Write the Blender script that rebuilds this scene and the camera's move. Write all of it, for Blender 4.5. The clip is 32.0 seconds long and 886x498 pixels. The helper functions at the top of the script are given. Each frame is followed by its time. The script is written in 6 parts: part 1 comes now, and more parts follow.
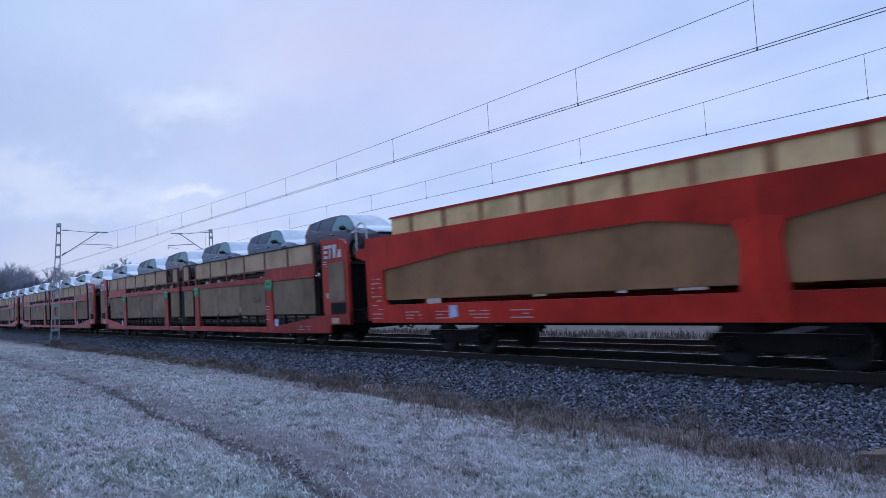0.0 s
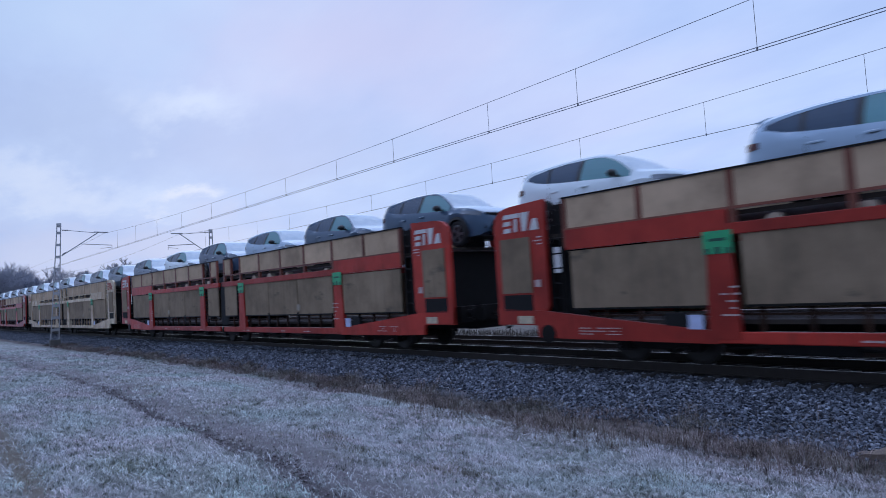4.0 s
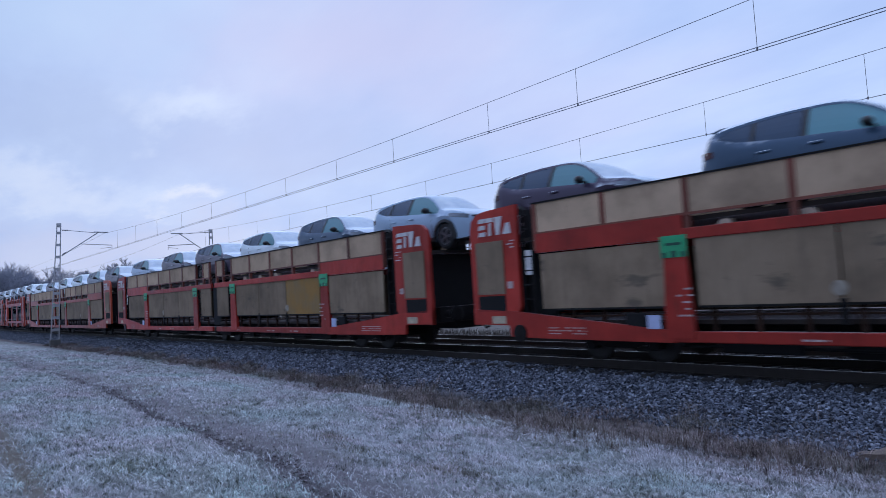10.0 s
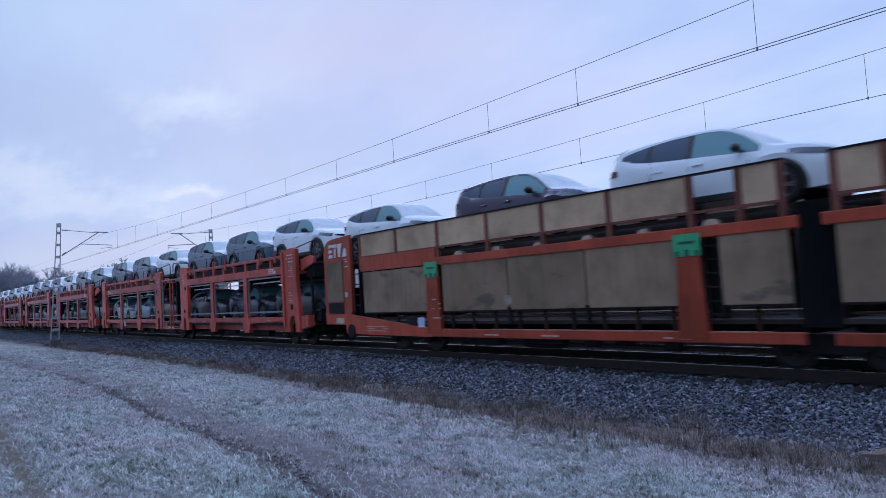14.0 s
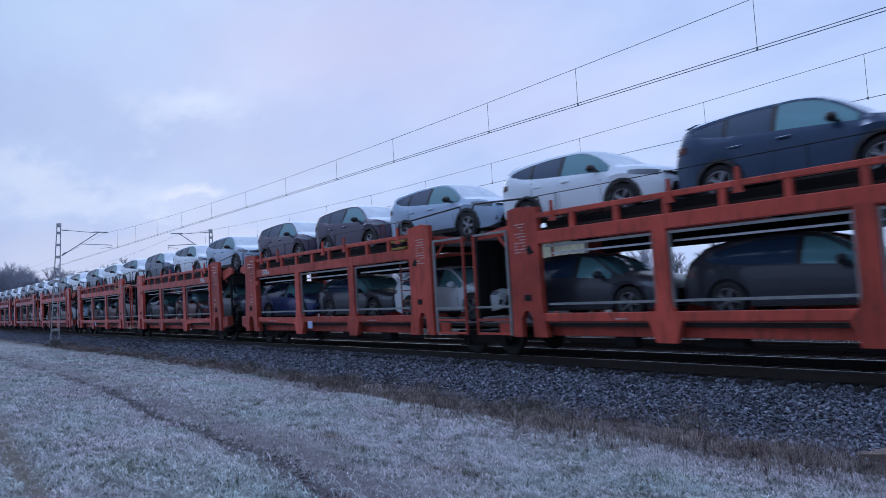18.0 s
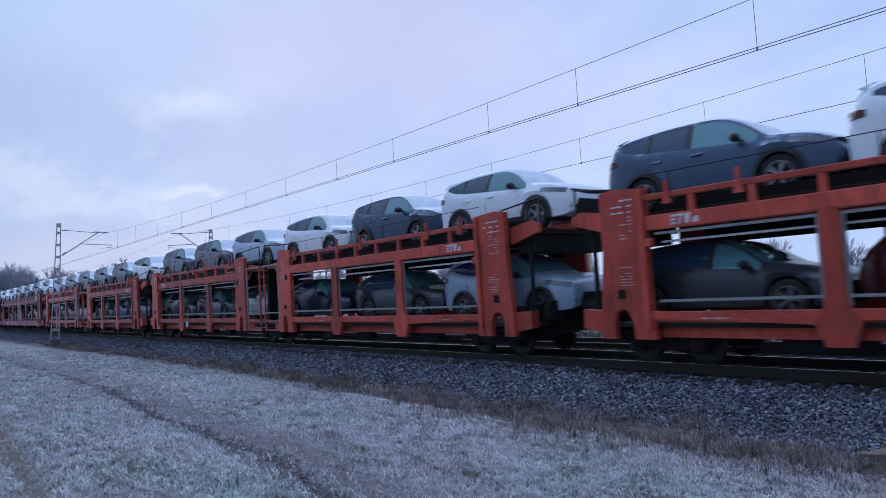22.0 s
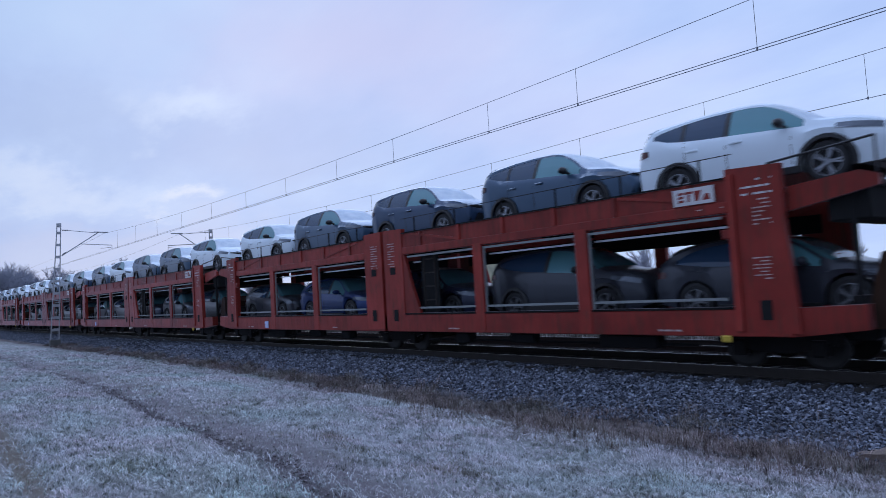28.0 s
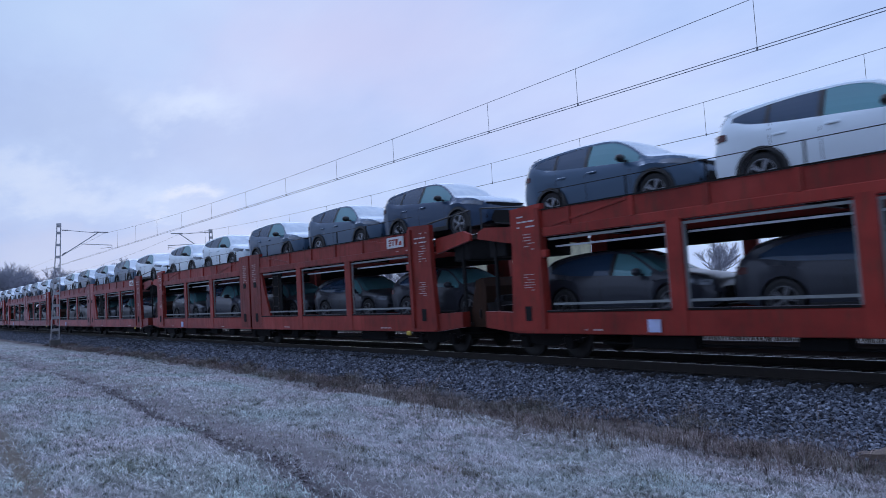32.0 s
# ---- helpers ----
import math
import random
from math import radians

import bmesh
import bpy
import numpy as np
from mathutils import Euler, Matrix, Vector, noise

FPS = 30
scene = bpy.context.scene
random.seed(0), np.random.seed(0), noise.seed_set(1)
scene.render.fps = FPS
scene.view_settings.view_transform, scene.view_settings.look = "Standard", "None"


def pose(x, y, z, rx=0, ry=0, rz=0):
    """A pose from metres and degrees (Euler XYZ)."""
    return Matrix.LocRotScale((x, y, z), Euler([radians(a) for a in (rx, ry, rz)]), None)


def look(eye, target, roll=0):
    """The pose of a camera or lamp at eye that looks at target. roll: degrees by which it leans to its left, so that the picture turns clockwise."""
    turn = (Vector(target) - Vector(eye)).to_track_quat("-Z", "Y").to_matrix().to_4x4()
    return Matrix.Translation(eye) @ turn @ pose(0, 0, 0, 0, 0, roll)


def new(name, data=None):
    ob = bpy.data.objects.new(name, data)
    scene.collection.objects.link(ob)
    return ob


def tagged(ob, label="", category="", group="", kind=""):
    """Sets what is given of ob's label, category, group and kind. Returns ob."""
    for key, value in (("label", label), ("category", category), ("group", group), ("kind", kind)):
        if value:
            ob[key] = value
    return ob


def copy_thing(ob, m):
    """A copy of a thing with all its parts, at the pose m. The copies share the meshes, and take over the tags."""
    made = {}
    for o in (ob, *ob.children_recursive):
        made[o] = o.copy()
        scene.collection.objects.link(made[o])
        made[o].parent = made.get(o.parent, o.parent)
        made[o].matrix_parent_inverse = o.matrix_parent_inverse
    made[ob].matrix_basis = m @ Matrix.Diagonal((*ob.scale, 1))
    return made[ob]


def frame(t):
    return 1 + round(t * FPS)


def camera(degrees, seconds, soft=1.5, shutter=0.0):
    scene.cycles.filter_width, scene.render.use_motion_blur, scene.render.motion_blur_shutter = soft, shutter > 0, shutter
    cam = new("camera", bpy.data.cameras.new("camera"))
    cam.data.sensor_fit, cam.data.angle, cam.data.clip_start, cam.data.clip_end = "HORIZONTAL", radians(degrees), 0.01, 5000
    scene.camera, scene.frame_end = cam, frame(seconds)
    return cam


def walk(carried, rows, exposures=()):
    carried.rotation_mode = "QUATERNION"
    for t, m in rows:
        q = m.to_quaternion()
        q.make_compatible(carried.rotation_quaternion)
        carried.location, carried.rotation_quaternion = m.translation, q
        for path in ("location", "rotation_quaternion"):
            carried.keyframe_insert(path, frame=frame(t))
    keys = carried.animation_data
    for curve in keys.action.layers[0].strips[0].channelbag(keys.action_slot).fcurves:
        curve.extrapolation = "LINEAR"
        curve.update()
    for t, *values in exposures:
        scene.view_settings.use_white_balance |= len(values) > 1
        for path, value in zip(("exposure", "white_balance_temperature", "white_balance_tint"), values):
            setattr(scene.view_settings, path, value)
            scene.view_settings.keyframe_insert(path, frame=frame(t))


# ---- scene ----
# x runs along the track (the train travels to +x), y across it, z is height over the rail heads
EYE = (0.0, 0.0, 1.706)
YAW, PITCH, ROLL = radians(40.148), radians(3.348), -3.46
AIM = (EYE[0] - math.cos(YAW) * math.cos(PITCH), EYE[1] + math.sin(YAW) * math.cos(PITCH), EYE[2] + math.sin(PITCH))
cam = camera(66.32, 32.0, soft=0.7, shutter=0.24)
walk(cam, [(0.0, look(EYE, AIM, ROLL)), (32.0, look(EYE, AIM, ROLL))], exposures=[(0.0, 0.0), (32.0, 0.0)])

TRACK = 12.654          # centre line of the near track
TRACK_FAR = 17.9        # the far track lies a little lower
FAR_Z = -0.25

# ---- light ----
SUN_EL, SUN_ROT = radians(19), radians(-67)
world = bpy.data.worlds.new("world")
scene.world = world
world.use_nodes = True


def build_world():
    nt = world.node_tree
    nt.nodes.clear()
    N, Lk = nt.nodes.new, nt.links.new
    out, bg = N("ShaderNodeOutputWorld"), N("ShaderNodeBackground")
    sky = N("ShaderNodeTexSky")
    sky.sky_type, sky.sun_disc, sky.sun_elevation, sky.sun_rotation = "NISHITA", False, SUN_EL, SUN_ROT
    sky.air_density, sky.dust_density, sky.ozone_density = 1.0, 1.0, 3.0
    tc = N("ShaderNodeTexCoord")
    sep = N("ShaderNodeSeparateXYZ")
    Lk(tc.outputs["Generated"], sep.inputs[0])
    # cloud sheet: the direction is projected on a plane overhead, so that clouds crowd together at the horizon
    zc = N("ShaderNodeMath"); zc.operation = "ADD"; zc.inputs[1].default_value = 0.22
    zm = N("ShaderNodeMath"); zm.operation = "MAXIMUM"; zm.inputs[1].default_value = 0.02
    Lk(sep.outputs[2], zm.inputs[0]); Lk(zm.outputs[0], zc.inputs[0])
    dx = N("ShaderNodeMath"); dx.operation = "DIVIDE"; Lk(sep.outputs[0], dx.inputs[0]); Lk(zc.outputs[0], dx.inputs[1])
    dy = N("ShaderNodeMath"); dy.operation = "DIVIDE"; Lk(sep.outputs[1], dy.inputs[0]); Lk(zc.outputs[0], dy.inputs[1])
    plane = N("ShaderNodeCombineXYZ"); Lk(dx.outputs[0], plane.inputs[0]); Lk(dy.outputs[0], plane.inputs[1])
    big = N("ShaderNodeTexNoise"); big.inputs["Scale"].default_value = 2.3; big.inputs["Detail"].default_value = 8; big.inputs["Roughness"].default_value = 0.54
    mp = N("ShaderNodeMapping"); mp.inputs["Location"].default_value = (3.7, 1.2, 0); mp.inputs["Scale"].default_value = (0.55, 0.9, 1); mp.inputs["Rotation"].default_value = (0, 0, 0.5)
    Lk(plane.outputs[0], mp.inputs[0]); Lk(mp.outputs[0], big.inputs["Vector"])
    ramp = N("ShaderNodeValToRGB"); Lk(big.outputs["Fac"], ramp.inputs[0])
    e = ramp.color_ramp.elements
    e[0].position, e[0].color = 0.34, (0.42, 0.555, 0.91, 1)
    e[1].position, e[1].color = 0.66, (0.53, 0.67, 0.99, 1)
    m = ramp.color_ramp.elements.new(0.5); m.color = (0.47, 0.605, 0.95, 1)
    # soft cloud masses: a rosy veil high up, grey-blue banks and pale breaks nearer the horizon
    wob = N("ShaderNodeTexNoise"); wob.inputs["Scale"].default_value = 3.2; wob.inputs["Detail"].default_value = 6; wob.inputs["Roughness"].default_value = 0.6
    Lk(mp.outputs[0], wob.inputs["Vector"])
    half = N("ShaderNodeVectorMath"); half.operation = "SUBTRACT"; half.inputs[1].default_value = (0.5, 0.5, 0.5)
    Lk(wob.outputs["Color"], half.inputs[0])
    amp = N("ShaderNodeVectorMath"); amp.operation = "MULTIPLY"; amp.inputs[1].default_value = (0.34, 0.34, 0.20)
    Lk(half.outputs[0], amp.inputs[0])
    bent = N("ShaderNodeVectorMath"); bent.operation = "ADD"
    Lk(tc.outputs["Generated"], bent.inputs[0]); Lk(amp.outputs[0], bent.inputs[1])
    col = ramp.outputs[0]
    for (cx, cy, cz), (rx, ry, rz), tone, strength in CLOUDS:
        off = N("ShaderNodeVectorMath"); off.operation = "SUBTRACT"; off.inputs[1].default_value = (cx, cy, cz)
        Lk(bent.outputs[0], off.inputs[0])
        sc = N("ShaderNodeVectorMath"); sc.operation = "DIVIDE"; sc.inputs[1].default_value = (rx, ry, rz)
        Lk(off.outputs[0], sc.inputs[0])
        ln = N("ShaderNodeVectorMath"); ln.operation = "LENGTH"; Lk(sc.outputs[0], ln.inputs[0])
        fa = N("ShaderNodeMapRange"); fa.interpolation_type = "SMOOTHSTEP"
        fa.inputs["From Min"].default_value, fa.inputs["From Max"].default_value = 0.0, 1.0
        fa.inputs["To Min"].default_value, fa.inputs["To Max"].default_value = strength, 0.0
        Lk(ln.outputs["Value"], fa.inputs[0])
        col = mix_world(nt, fa.outputs[0], col, tone)
    # clear sky seen thinly through the overcast
    add = N("ShaderNodeMix"); add.data_type = "RGBA"; add.blend_type = "ADD"; add.inputs["Factor"].default_value = 0.004
    Lk(col, add.inputs["A"]); Lk(sky.outputs[0], add.inputs["B"])
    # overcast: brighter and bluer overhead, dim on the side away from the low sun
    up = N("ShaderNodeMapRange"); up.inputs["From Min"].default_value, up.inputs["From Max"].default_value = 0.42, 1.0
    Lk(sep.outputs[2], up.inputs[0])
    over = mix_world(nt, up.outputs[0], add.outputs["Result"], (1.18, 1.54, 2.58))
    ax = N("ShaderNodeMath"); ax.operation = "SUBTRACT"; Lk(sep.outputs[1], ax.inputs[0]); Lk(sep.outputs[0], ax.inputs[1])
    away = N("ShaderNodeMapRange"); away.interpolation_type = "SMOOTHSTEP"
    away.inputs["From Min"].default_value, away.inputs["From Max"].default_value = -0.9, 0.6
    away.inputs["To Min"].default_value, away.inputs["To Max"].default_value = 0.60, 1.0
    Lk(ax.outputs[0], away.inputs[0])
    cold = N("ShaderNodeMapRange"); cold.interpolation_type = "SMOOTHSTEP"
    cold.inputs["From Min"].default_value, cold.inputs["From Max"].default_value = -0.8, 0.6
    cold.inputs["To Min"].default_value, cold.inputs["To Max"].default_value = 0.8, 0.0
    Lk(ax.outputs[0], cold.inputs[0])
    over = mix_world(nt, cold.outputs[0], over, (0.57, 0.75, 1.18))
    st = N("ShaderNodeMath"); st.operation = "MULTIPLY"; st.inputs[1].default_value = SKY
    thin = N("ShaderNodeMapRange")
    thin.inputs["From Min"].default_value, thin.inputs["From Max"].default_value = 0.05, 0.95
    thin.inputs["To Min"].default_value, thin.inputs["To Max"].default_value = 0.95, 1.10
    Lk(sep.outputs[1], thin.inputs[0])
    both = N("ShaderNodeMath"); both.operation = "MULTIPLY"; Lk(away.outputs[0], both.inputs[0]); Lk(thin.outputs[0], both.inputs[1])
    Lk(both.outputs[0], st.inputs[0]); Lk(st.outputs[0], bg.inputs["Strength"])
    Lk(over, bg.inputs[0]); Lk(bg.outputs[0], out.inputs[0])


def mix_world(nt, fac, a, b):
    n = nt.nodes.new("ShaderNodeMix"); n.data_type = "RGBA"
    nt.links.new(fac, n.inputs["Factor"]); nt.links.new(a, n.inputs["A"])
    n.inputs["B"].default_value = (*b, 1)
    return n.outputs["Result"]


SKY = 0.95
CLOUDS = (      # direction, reach, colour, density
    ((-0.77, 0.54, 0.36), (0.42, 0.42, 0.20), (0.64, 0.62, 0.88), 0.55),
    ((-0.93, 0.15, 0.38), (0.30, 0.25, 0.14), (0.50, 0.67, 0.99), 0.7),
    ((-0.95, 0.20, 0.235), (0.30, 0.24, 0.07), (0.42, 0.54, 0.86), 0.7),
    ((-0.86, 0.44, 0.20), (0.35, 0.25, 0.09), (0.47, 0.55, 0.84), 0.55),
    ((-0.91, 0.33, 0.262), (0.16, 0.14, 0.05), (0.66, 0.77, 1.02), 0.8),
    ((-0.975, 0.15, 0.162), (0.22, 0.20, 0.045), (0.66, 0.76, 1.00), 0.75),
    ((-0.945, 0.30, 0.142), (0.10, 0.09, 0.026), (0.71, 0.78, 0.98), 0.9),
    ((-0.96, 0.25, 0.075), (0.45, 0.50, 0.075), (0.57, 0.62, 0.88), 0.6),
    ((-0.60, 0.78, 0.24), (0.35, 0.30, 0.13), (0.58, 0.62, 0.92), 0.5),
)
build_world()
sun = new("sun", bpy.data.lights.new("sun", "SUN"))
sun.data.energy, sun.data.angle, sun.data.color = 0.5, radians(40), (0.86, 0.93, 1.0)
sun.matrix_world = look((-60, 25, 22), (0, 0, 0))

# ---- materials ----


def nodes(name, rough=0.5, metal=0.0):
    m = bpy.data.materials.new(name)
    m.use_nodes = True
    b = m.node_tree.nodes["Principled BSDF"]
    b.inputs["Roughness"].default_value, b.inputs["Metallic"].default_value = rough, metal
    return m, m.node_tree, b


def noise_node(nt, scale, detail=4, rough=0.6, coord="Object", stretch=(1, 1, 1), rand=False):
    N, Lk = nt.nodes.new, nt.links.new
    tc, mp, no = N("ShaderNodeTexCoord"), N("ShaderNodeMapping"), N("ShaderNodeTexNoise")
    mp.inputs["Scale"].default_value = stretch
    Lk(tc.outputs[coord], mp.inputs[0]); Lk(mp.outputs[0], no.inputs["Vector"])
    if rand:
        oi = N("ShaderNodeObjectInfo"); cb = N("ShaderNodeCombineXYZ"); mu = N("ShaderNodeMath"); mu.operation = "MULTIPLY"; mu.inputs[1].default_value = 50
        Lk(oi.outputs["Random"], mu.inputs[0]); Lk(mu.outputs[0], cb.inputs[0]); Lk(mu.outputs[0], cb.inputs[1]); Lk(cb.outputs[0], mp.inputs["Location"])
    no.inputs["Scale"].default_value, no.inputs["Detail"].default_value, no.inputs["Roughness"].default_value = scale, detail, rough
    return no


def ramp_node(nt, src, stops):
    r = nt.nodes.new("ShaderNodeValToRGB")
    nt.links.new(src, r.inputs[0])
    e = r.color_ramp.elements
    while len(e) < len(stops):
        e.new(0.5)
    for el, (pos, col) in zip(e, stops):
        el.position, el.color = pos, (*col, 1)
    return r


def mix_node(nt, fac, a, b, blend="MIX"):
    n = nt.nodes.new("ShaderNodeMix"); n.data_type = "RGBA"; n.blend_type = blend
    for key, v in (("Factor", fac), ("A", a), ("B", b)):
        if isinstance(v, (int, float)):
            n.inputs[key].default_value = v
        elif isinstance(v, tuple):
            n.inputs[key].default_value = (*v, 1)
        else:
            nt.links.new(v, n.inputs[key])
    return n.outputs["Result"]


def bump(nt, b, src, strength=0.3, dist=0.01):
    n = nt.nodes.new("ShaderNodeBump")
    n.inputs["Strength"].default_value, n.inputs["Distance"].default_value = strength, dist
    nt.links.new(src, n.inputs["Height"]); nt.links.new(n.outputs[0], b.inputs["Normal"])


def worn_paint(name, col, rust=(0.10, 0.045, 0.03), wear=0.5, rough=0.55, spread=0.25, stain=None, gloss=0.28, grazing_sheen=1.0):
    """Old wagon paint: faded patches, rust bleeding downwards, fine grime."""
    m, nt, b = nodes(name, rough)
    b.inputs["Specular IOR Level"].default_value = gloss
    # tinted sheen at grazing view: dust, with distant haze put into it
    b.inputs["Sheen Weight"].default_value = grazing_sheen
    b.inputs["Sheen Roughness"].default_value = 0.28
    b.inputs["Sheen Tint"].default_value = (0.42, 0.38, 0.42, 1)
    n1 = noise_node(nt, 0.9, 5, 0.6, rand=True)
    dark = stain or tuple(c * 0.62 for c in col); light = tuple(min(1, c * 1.18 + 0.012) for c in col)
    base = ramp_node(nt, n1.outputs["Fac"], [(0.3, dark), (0.55, col), (0.8, light)])
    n2 = noise_node(nt, 6, 7, 0.72, stretch=(1.7, 1.7, 0.22), rand=True)
    mask = ramp_node(nt, n2.outputs["Fac"], [(0.62 - 0.12 * min(wear, 1.0), (0, 0, 0)), (0.85 - 0.18 * max(0.0, wear - 0.5), (1, 1, 1))])
    c = mix_node(nt, mask.outputs[0], base.outputs[0], rust)
    oi = nt.nodes.new("ShaderNodeObjectInfo")
    tone = nt.nodes.new("ShaderNodeMapRange"); tone.inputs["To Min"].default_value, tone.inputs["To Max"].default_value = 1 - spread, 1 + spread
    nt.links.new(oi.outputs["Random"], tone.inputs[0])
    hsv = nt.nodes.new("ShaderNodeHueSaturation"); nt.links.new(tone.outputs[0], hsv.inputs["Value"]); nt.links.new(c, hsv.inputs["Color"])
    nt.links.new(hsv.outputs[0], b.inputs["Base Color"])
    n3 = noise_node(nt, 60, 3, 0.6)
    bump(nt, b, n3.outputs["Fac"], 0.25, 0.004)
    rr = ramp_node(nt, n2.outputs["Fac"], [(0.35, (rough - 0.18,) * 3), (0.7, (min(0.95, rough + 0.2),) * 3)])
    nt.links.new(rr.outputs[0], b.inputs["Roughness"])
    return m


def smudged(m, dark=(0.07, 0.065, 0.055)):
    """Old scuffs on the panels: scattered dark smears drawn out lengthwise, and dirt running down in streaks."""
    nt = m.node_tree
    b = nt.nodes["Principled BSDF"]
    src = b.inputs["Base Color"].links[0].from_socket
    n = noise_node(nt, 1.5, 6, 0.62, stretch=(0.55, 1, 1.3), rand=True)
    f = ramp_node(nt, n.outputs["Fac"], [(0.61, (0, 0, 0)), (0.68, (0.6, 0.6, 0.6))])
    st = noise_node(nt, 5.0, 4, 0.6, stretch=(1.6, 1, 0.12), rand=True)
    g = ramp_node(nt, st.outputs["Fac"], [(0.50, (0, 0, 0)), (0.75, (0.4, 0.4, 0.4))])
    c = mix_node(nt, f.outputs[0], src, dark)
    nt.links.new(mix_node(nt, g.outputs[0], c, (0.13, 0.10, 0.075)), b.inputs["Base Color"])
    return m


def plain(name, col, rough=0.5, metal=0.0, var=0.2, scale=6.0, bumpy=0.1):
    m, nt, b = nodes(name, rough, metal)
    n1 = noise_node(nt, scale, 4, 0.6, rand=True)
    r = ramp_node(nt, n1.outputs["Fac"], [(0.25, tuple(c * (1 - var) for c in col)), (0.75, tuple(min(1, c * (1 + var)) for c in col))])
    nt.links.new(r.outputs[0], b.inputs["Base Color"])
    if bumpy:
        n2 = noise_node(nt, scale * 9, 3, 0.6)
        bump(nt, b, n2.outputs["Fac"], bumpy, 0.005)
    return m


def car_paint(name, col, frost=0.9, metal=0.25):
    """Lacquer with hoar frost on the faces that look upwards."""
    m, nt, b = nodes(name, 0.28, metal)
    N, Lk = nt.nodes.new, nt.links.new
    g = N("ShaderNodeNewGeometry"); s = N("ShaderNodeSeparateXYZ"); Lk(g.outputs["Normal"], s.inputs[0])
    no = noise_node(nt, 5, 5, 0.65, rand=True)
    a = N("ShaderNodeMath"); a.operation = "MULTIPLY_ADD"; a.inputs[1].default_value = 0.5; Lk(no.outputs["Fac"], a.inputs[0]); Lk(s.outputs[2], a.inputs[2])
    f = ramp_node(nt, a.outputs[0], [(0.72, (0, 0, 0)), (1.15, (frost,) * 3)])
    Lk(mix_node(nt, f.outputs[0], col, (0.82, 0.90, 0.96)), b.inputs["Base Color"])
    r = N("ShaderNodeMapRange"); r.inputs["To Min"].default_value, r.inputs["To Max"].default_value = 0.28, 0.75
    Lk(f.outputs[0], r.inputs[0]); Lk(r.outputs[0], b.inputs["Roughness"])
    mm = N("ShaderNodeMapRange"); mm.inputs["To Min"].default_value, mm.inputs["To Max"].default_value = metal, 0.0
    Lk(f.outputs[0], mm.inputs[0]); Lk(mm.outputs[0], b.inputs["Metallic"])
    b.inputs["Coat Weight"].default_value = 0.2
    b.inputs["Specular IOR Level"].default_value = 0.35
    b.inputs["Coat Roughness"].default_value = 0.06
    return m


RED_A = worn_paint("faded red wagon paint", (0.44, 0.036, 0.024), wear=0.55)
RED_A2 = worn_paint("orange red wagon paint", (0.43, 0.066, 0.030), wear=0.8)
RED_B = worn_paint("salmon red wagon paint", (0.56, 0.085, 0.056), wear=1.0)
RED_C = worn_paint("dull red wagon paint", (0.31, 0.032, 0.022), wear=1.05)
RUST_DARK = worn_paint("sooty rusted steel", (0.040, 0.022, 0.015), rust=(0.07, 0.03, 0.018), wear=0.9, rough=0.85, gloss=0.1)
RUSTY = worn_paint("rusty post paint", (0.20, 0.062, 0.042), rust=(0.12, 0.06, 0.04), wear=0.8)
RED_W = worn_paint("crimson wagon paint", (0.60, 0.034, 0.020), wear=0.2, gloss=0.2)
WHITE_A = worn_paint("dirty white wagon paint", (0.68, 0.57, 0.42), rust=(0.36, 0.15, 0.06), wear=1.5, spread=0.15, stain=(0.38, 0.23, 0.13), grazing_sheen=0.15)
TAN = smudged(worn_paint("tan mesh panel", (0.30, 0.218, 0.146), rust=(0.17, 0.125, 0.08), wear=0.3, rough=0.8, spread=0.15, gloss=0.18, grazing_sheen=0.15))
TAN_OCHRE = worn_paint("ochre stained panel", (0.36, 0.195, 0.055), rust=(0.27, 0.19, 0.10), wear=0.9, rough=0.8, spread=0.05, stain=(0.26, 0.19, 0.10), grazing_sheen=0.15)
TAN_UP = worn_paint("pale tan mesh panel", (0.56, 0.395, 0.265), rust=(0.28, 0.21, 0.14), wear=0.3, rough=0.8, spread=0.12, grazing_sheen=0.15)
TAN_D = worn_paint("brown woven panel", (0.38, 0.20, 0.10), rust=(0.25, 0.12, 0.05), wear=0.3, rough=0.8, spread=0.05, grazing_sheen=0.15)
STAIN = plain("rust stained strip", (0.46, 0.24, 0.12), 0.85, var=0.35, scale=3.0)
TAN_W = worn_paint("yellowed tan panel", (0.86, 0.59, 0.30), rust=(0.45, 0.22, 0.08), wear=0.4, rough=0.8, spread=0.1, grazing_sheen=0.15)
STEEL = worn_paint("grimy dark steel", (0.016, 0.015, 0.015), rust=(0.030, 0.019, 0.014), wear=0.6, rough=0.8, gloss=0.1)
DECK = worn_paint("deck plate", (0.045, 0.038, 0.034), rust=(0.07, 0.04, 0.028), wear=0.6, rough=0.8, gloss=0.1)
WHEEL_STEEL = plain("wheel steel", (0.022, 0.020, 0.019), 0.65, 0.2)
GREY_BAR = plain("galvanised bar", (0.27, 0.29, 0.29), 0.55, 0.3)
CHOCK = plain("pale rubber chock", (0.55, 0.46, 0.36), 0.85)
CHALK = plain("chalk mark", (0.36, 0.31, 0.25), 0.9, var=0.4, scale=9.0)
# pale tone standing in for a bright line of sky
SKY_BAR = plain("frosted edge", (0.75, 0.79, 0.86), 0.7)
GREEN = plain("green sign plate", (0.025, 0.38, 0.16), 0.45)
DARK_GREEN = plain("dark green figure", (0.01, 0.08, 0.05), 0.5)
WHITE = plain("white lettering", (0.66, 0.64, 0.64), 0.6, var=0.12)
PALE = plain("faded white lettering", (0.55, 0.42, 0.40), 0.7, var=0.25)
CREAM = plain("cream plate", (0.55, 0.46, 0.33), 0.7, var=0.3)
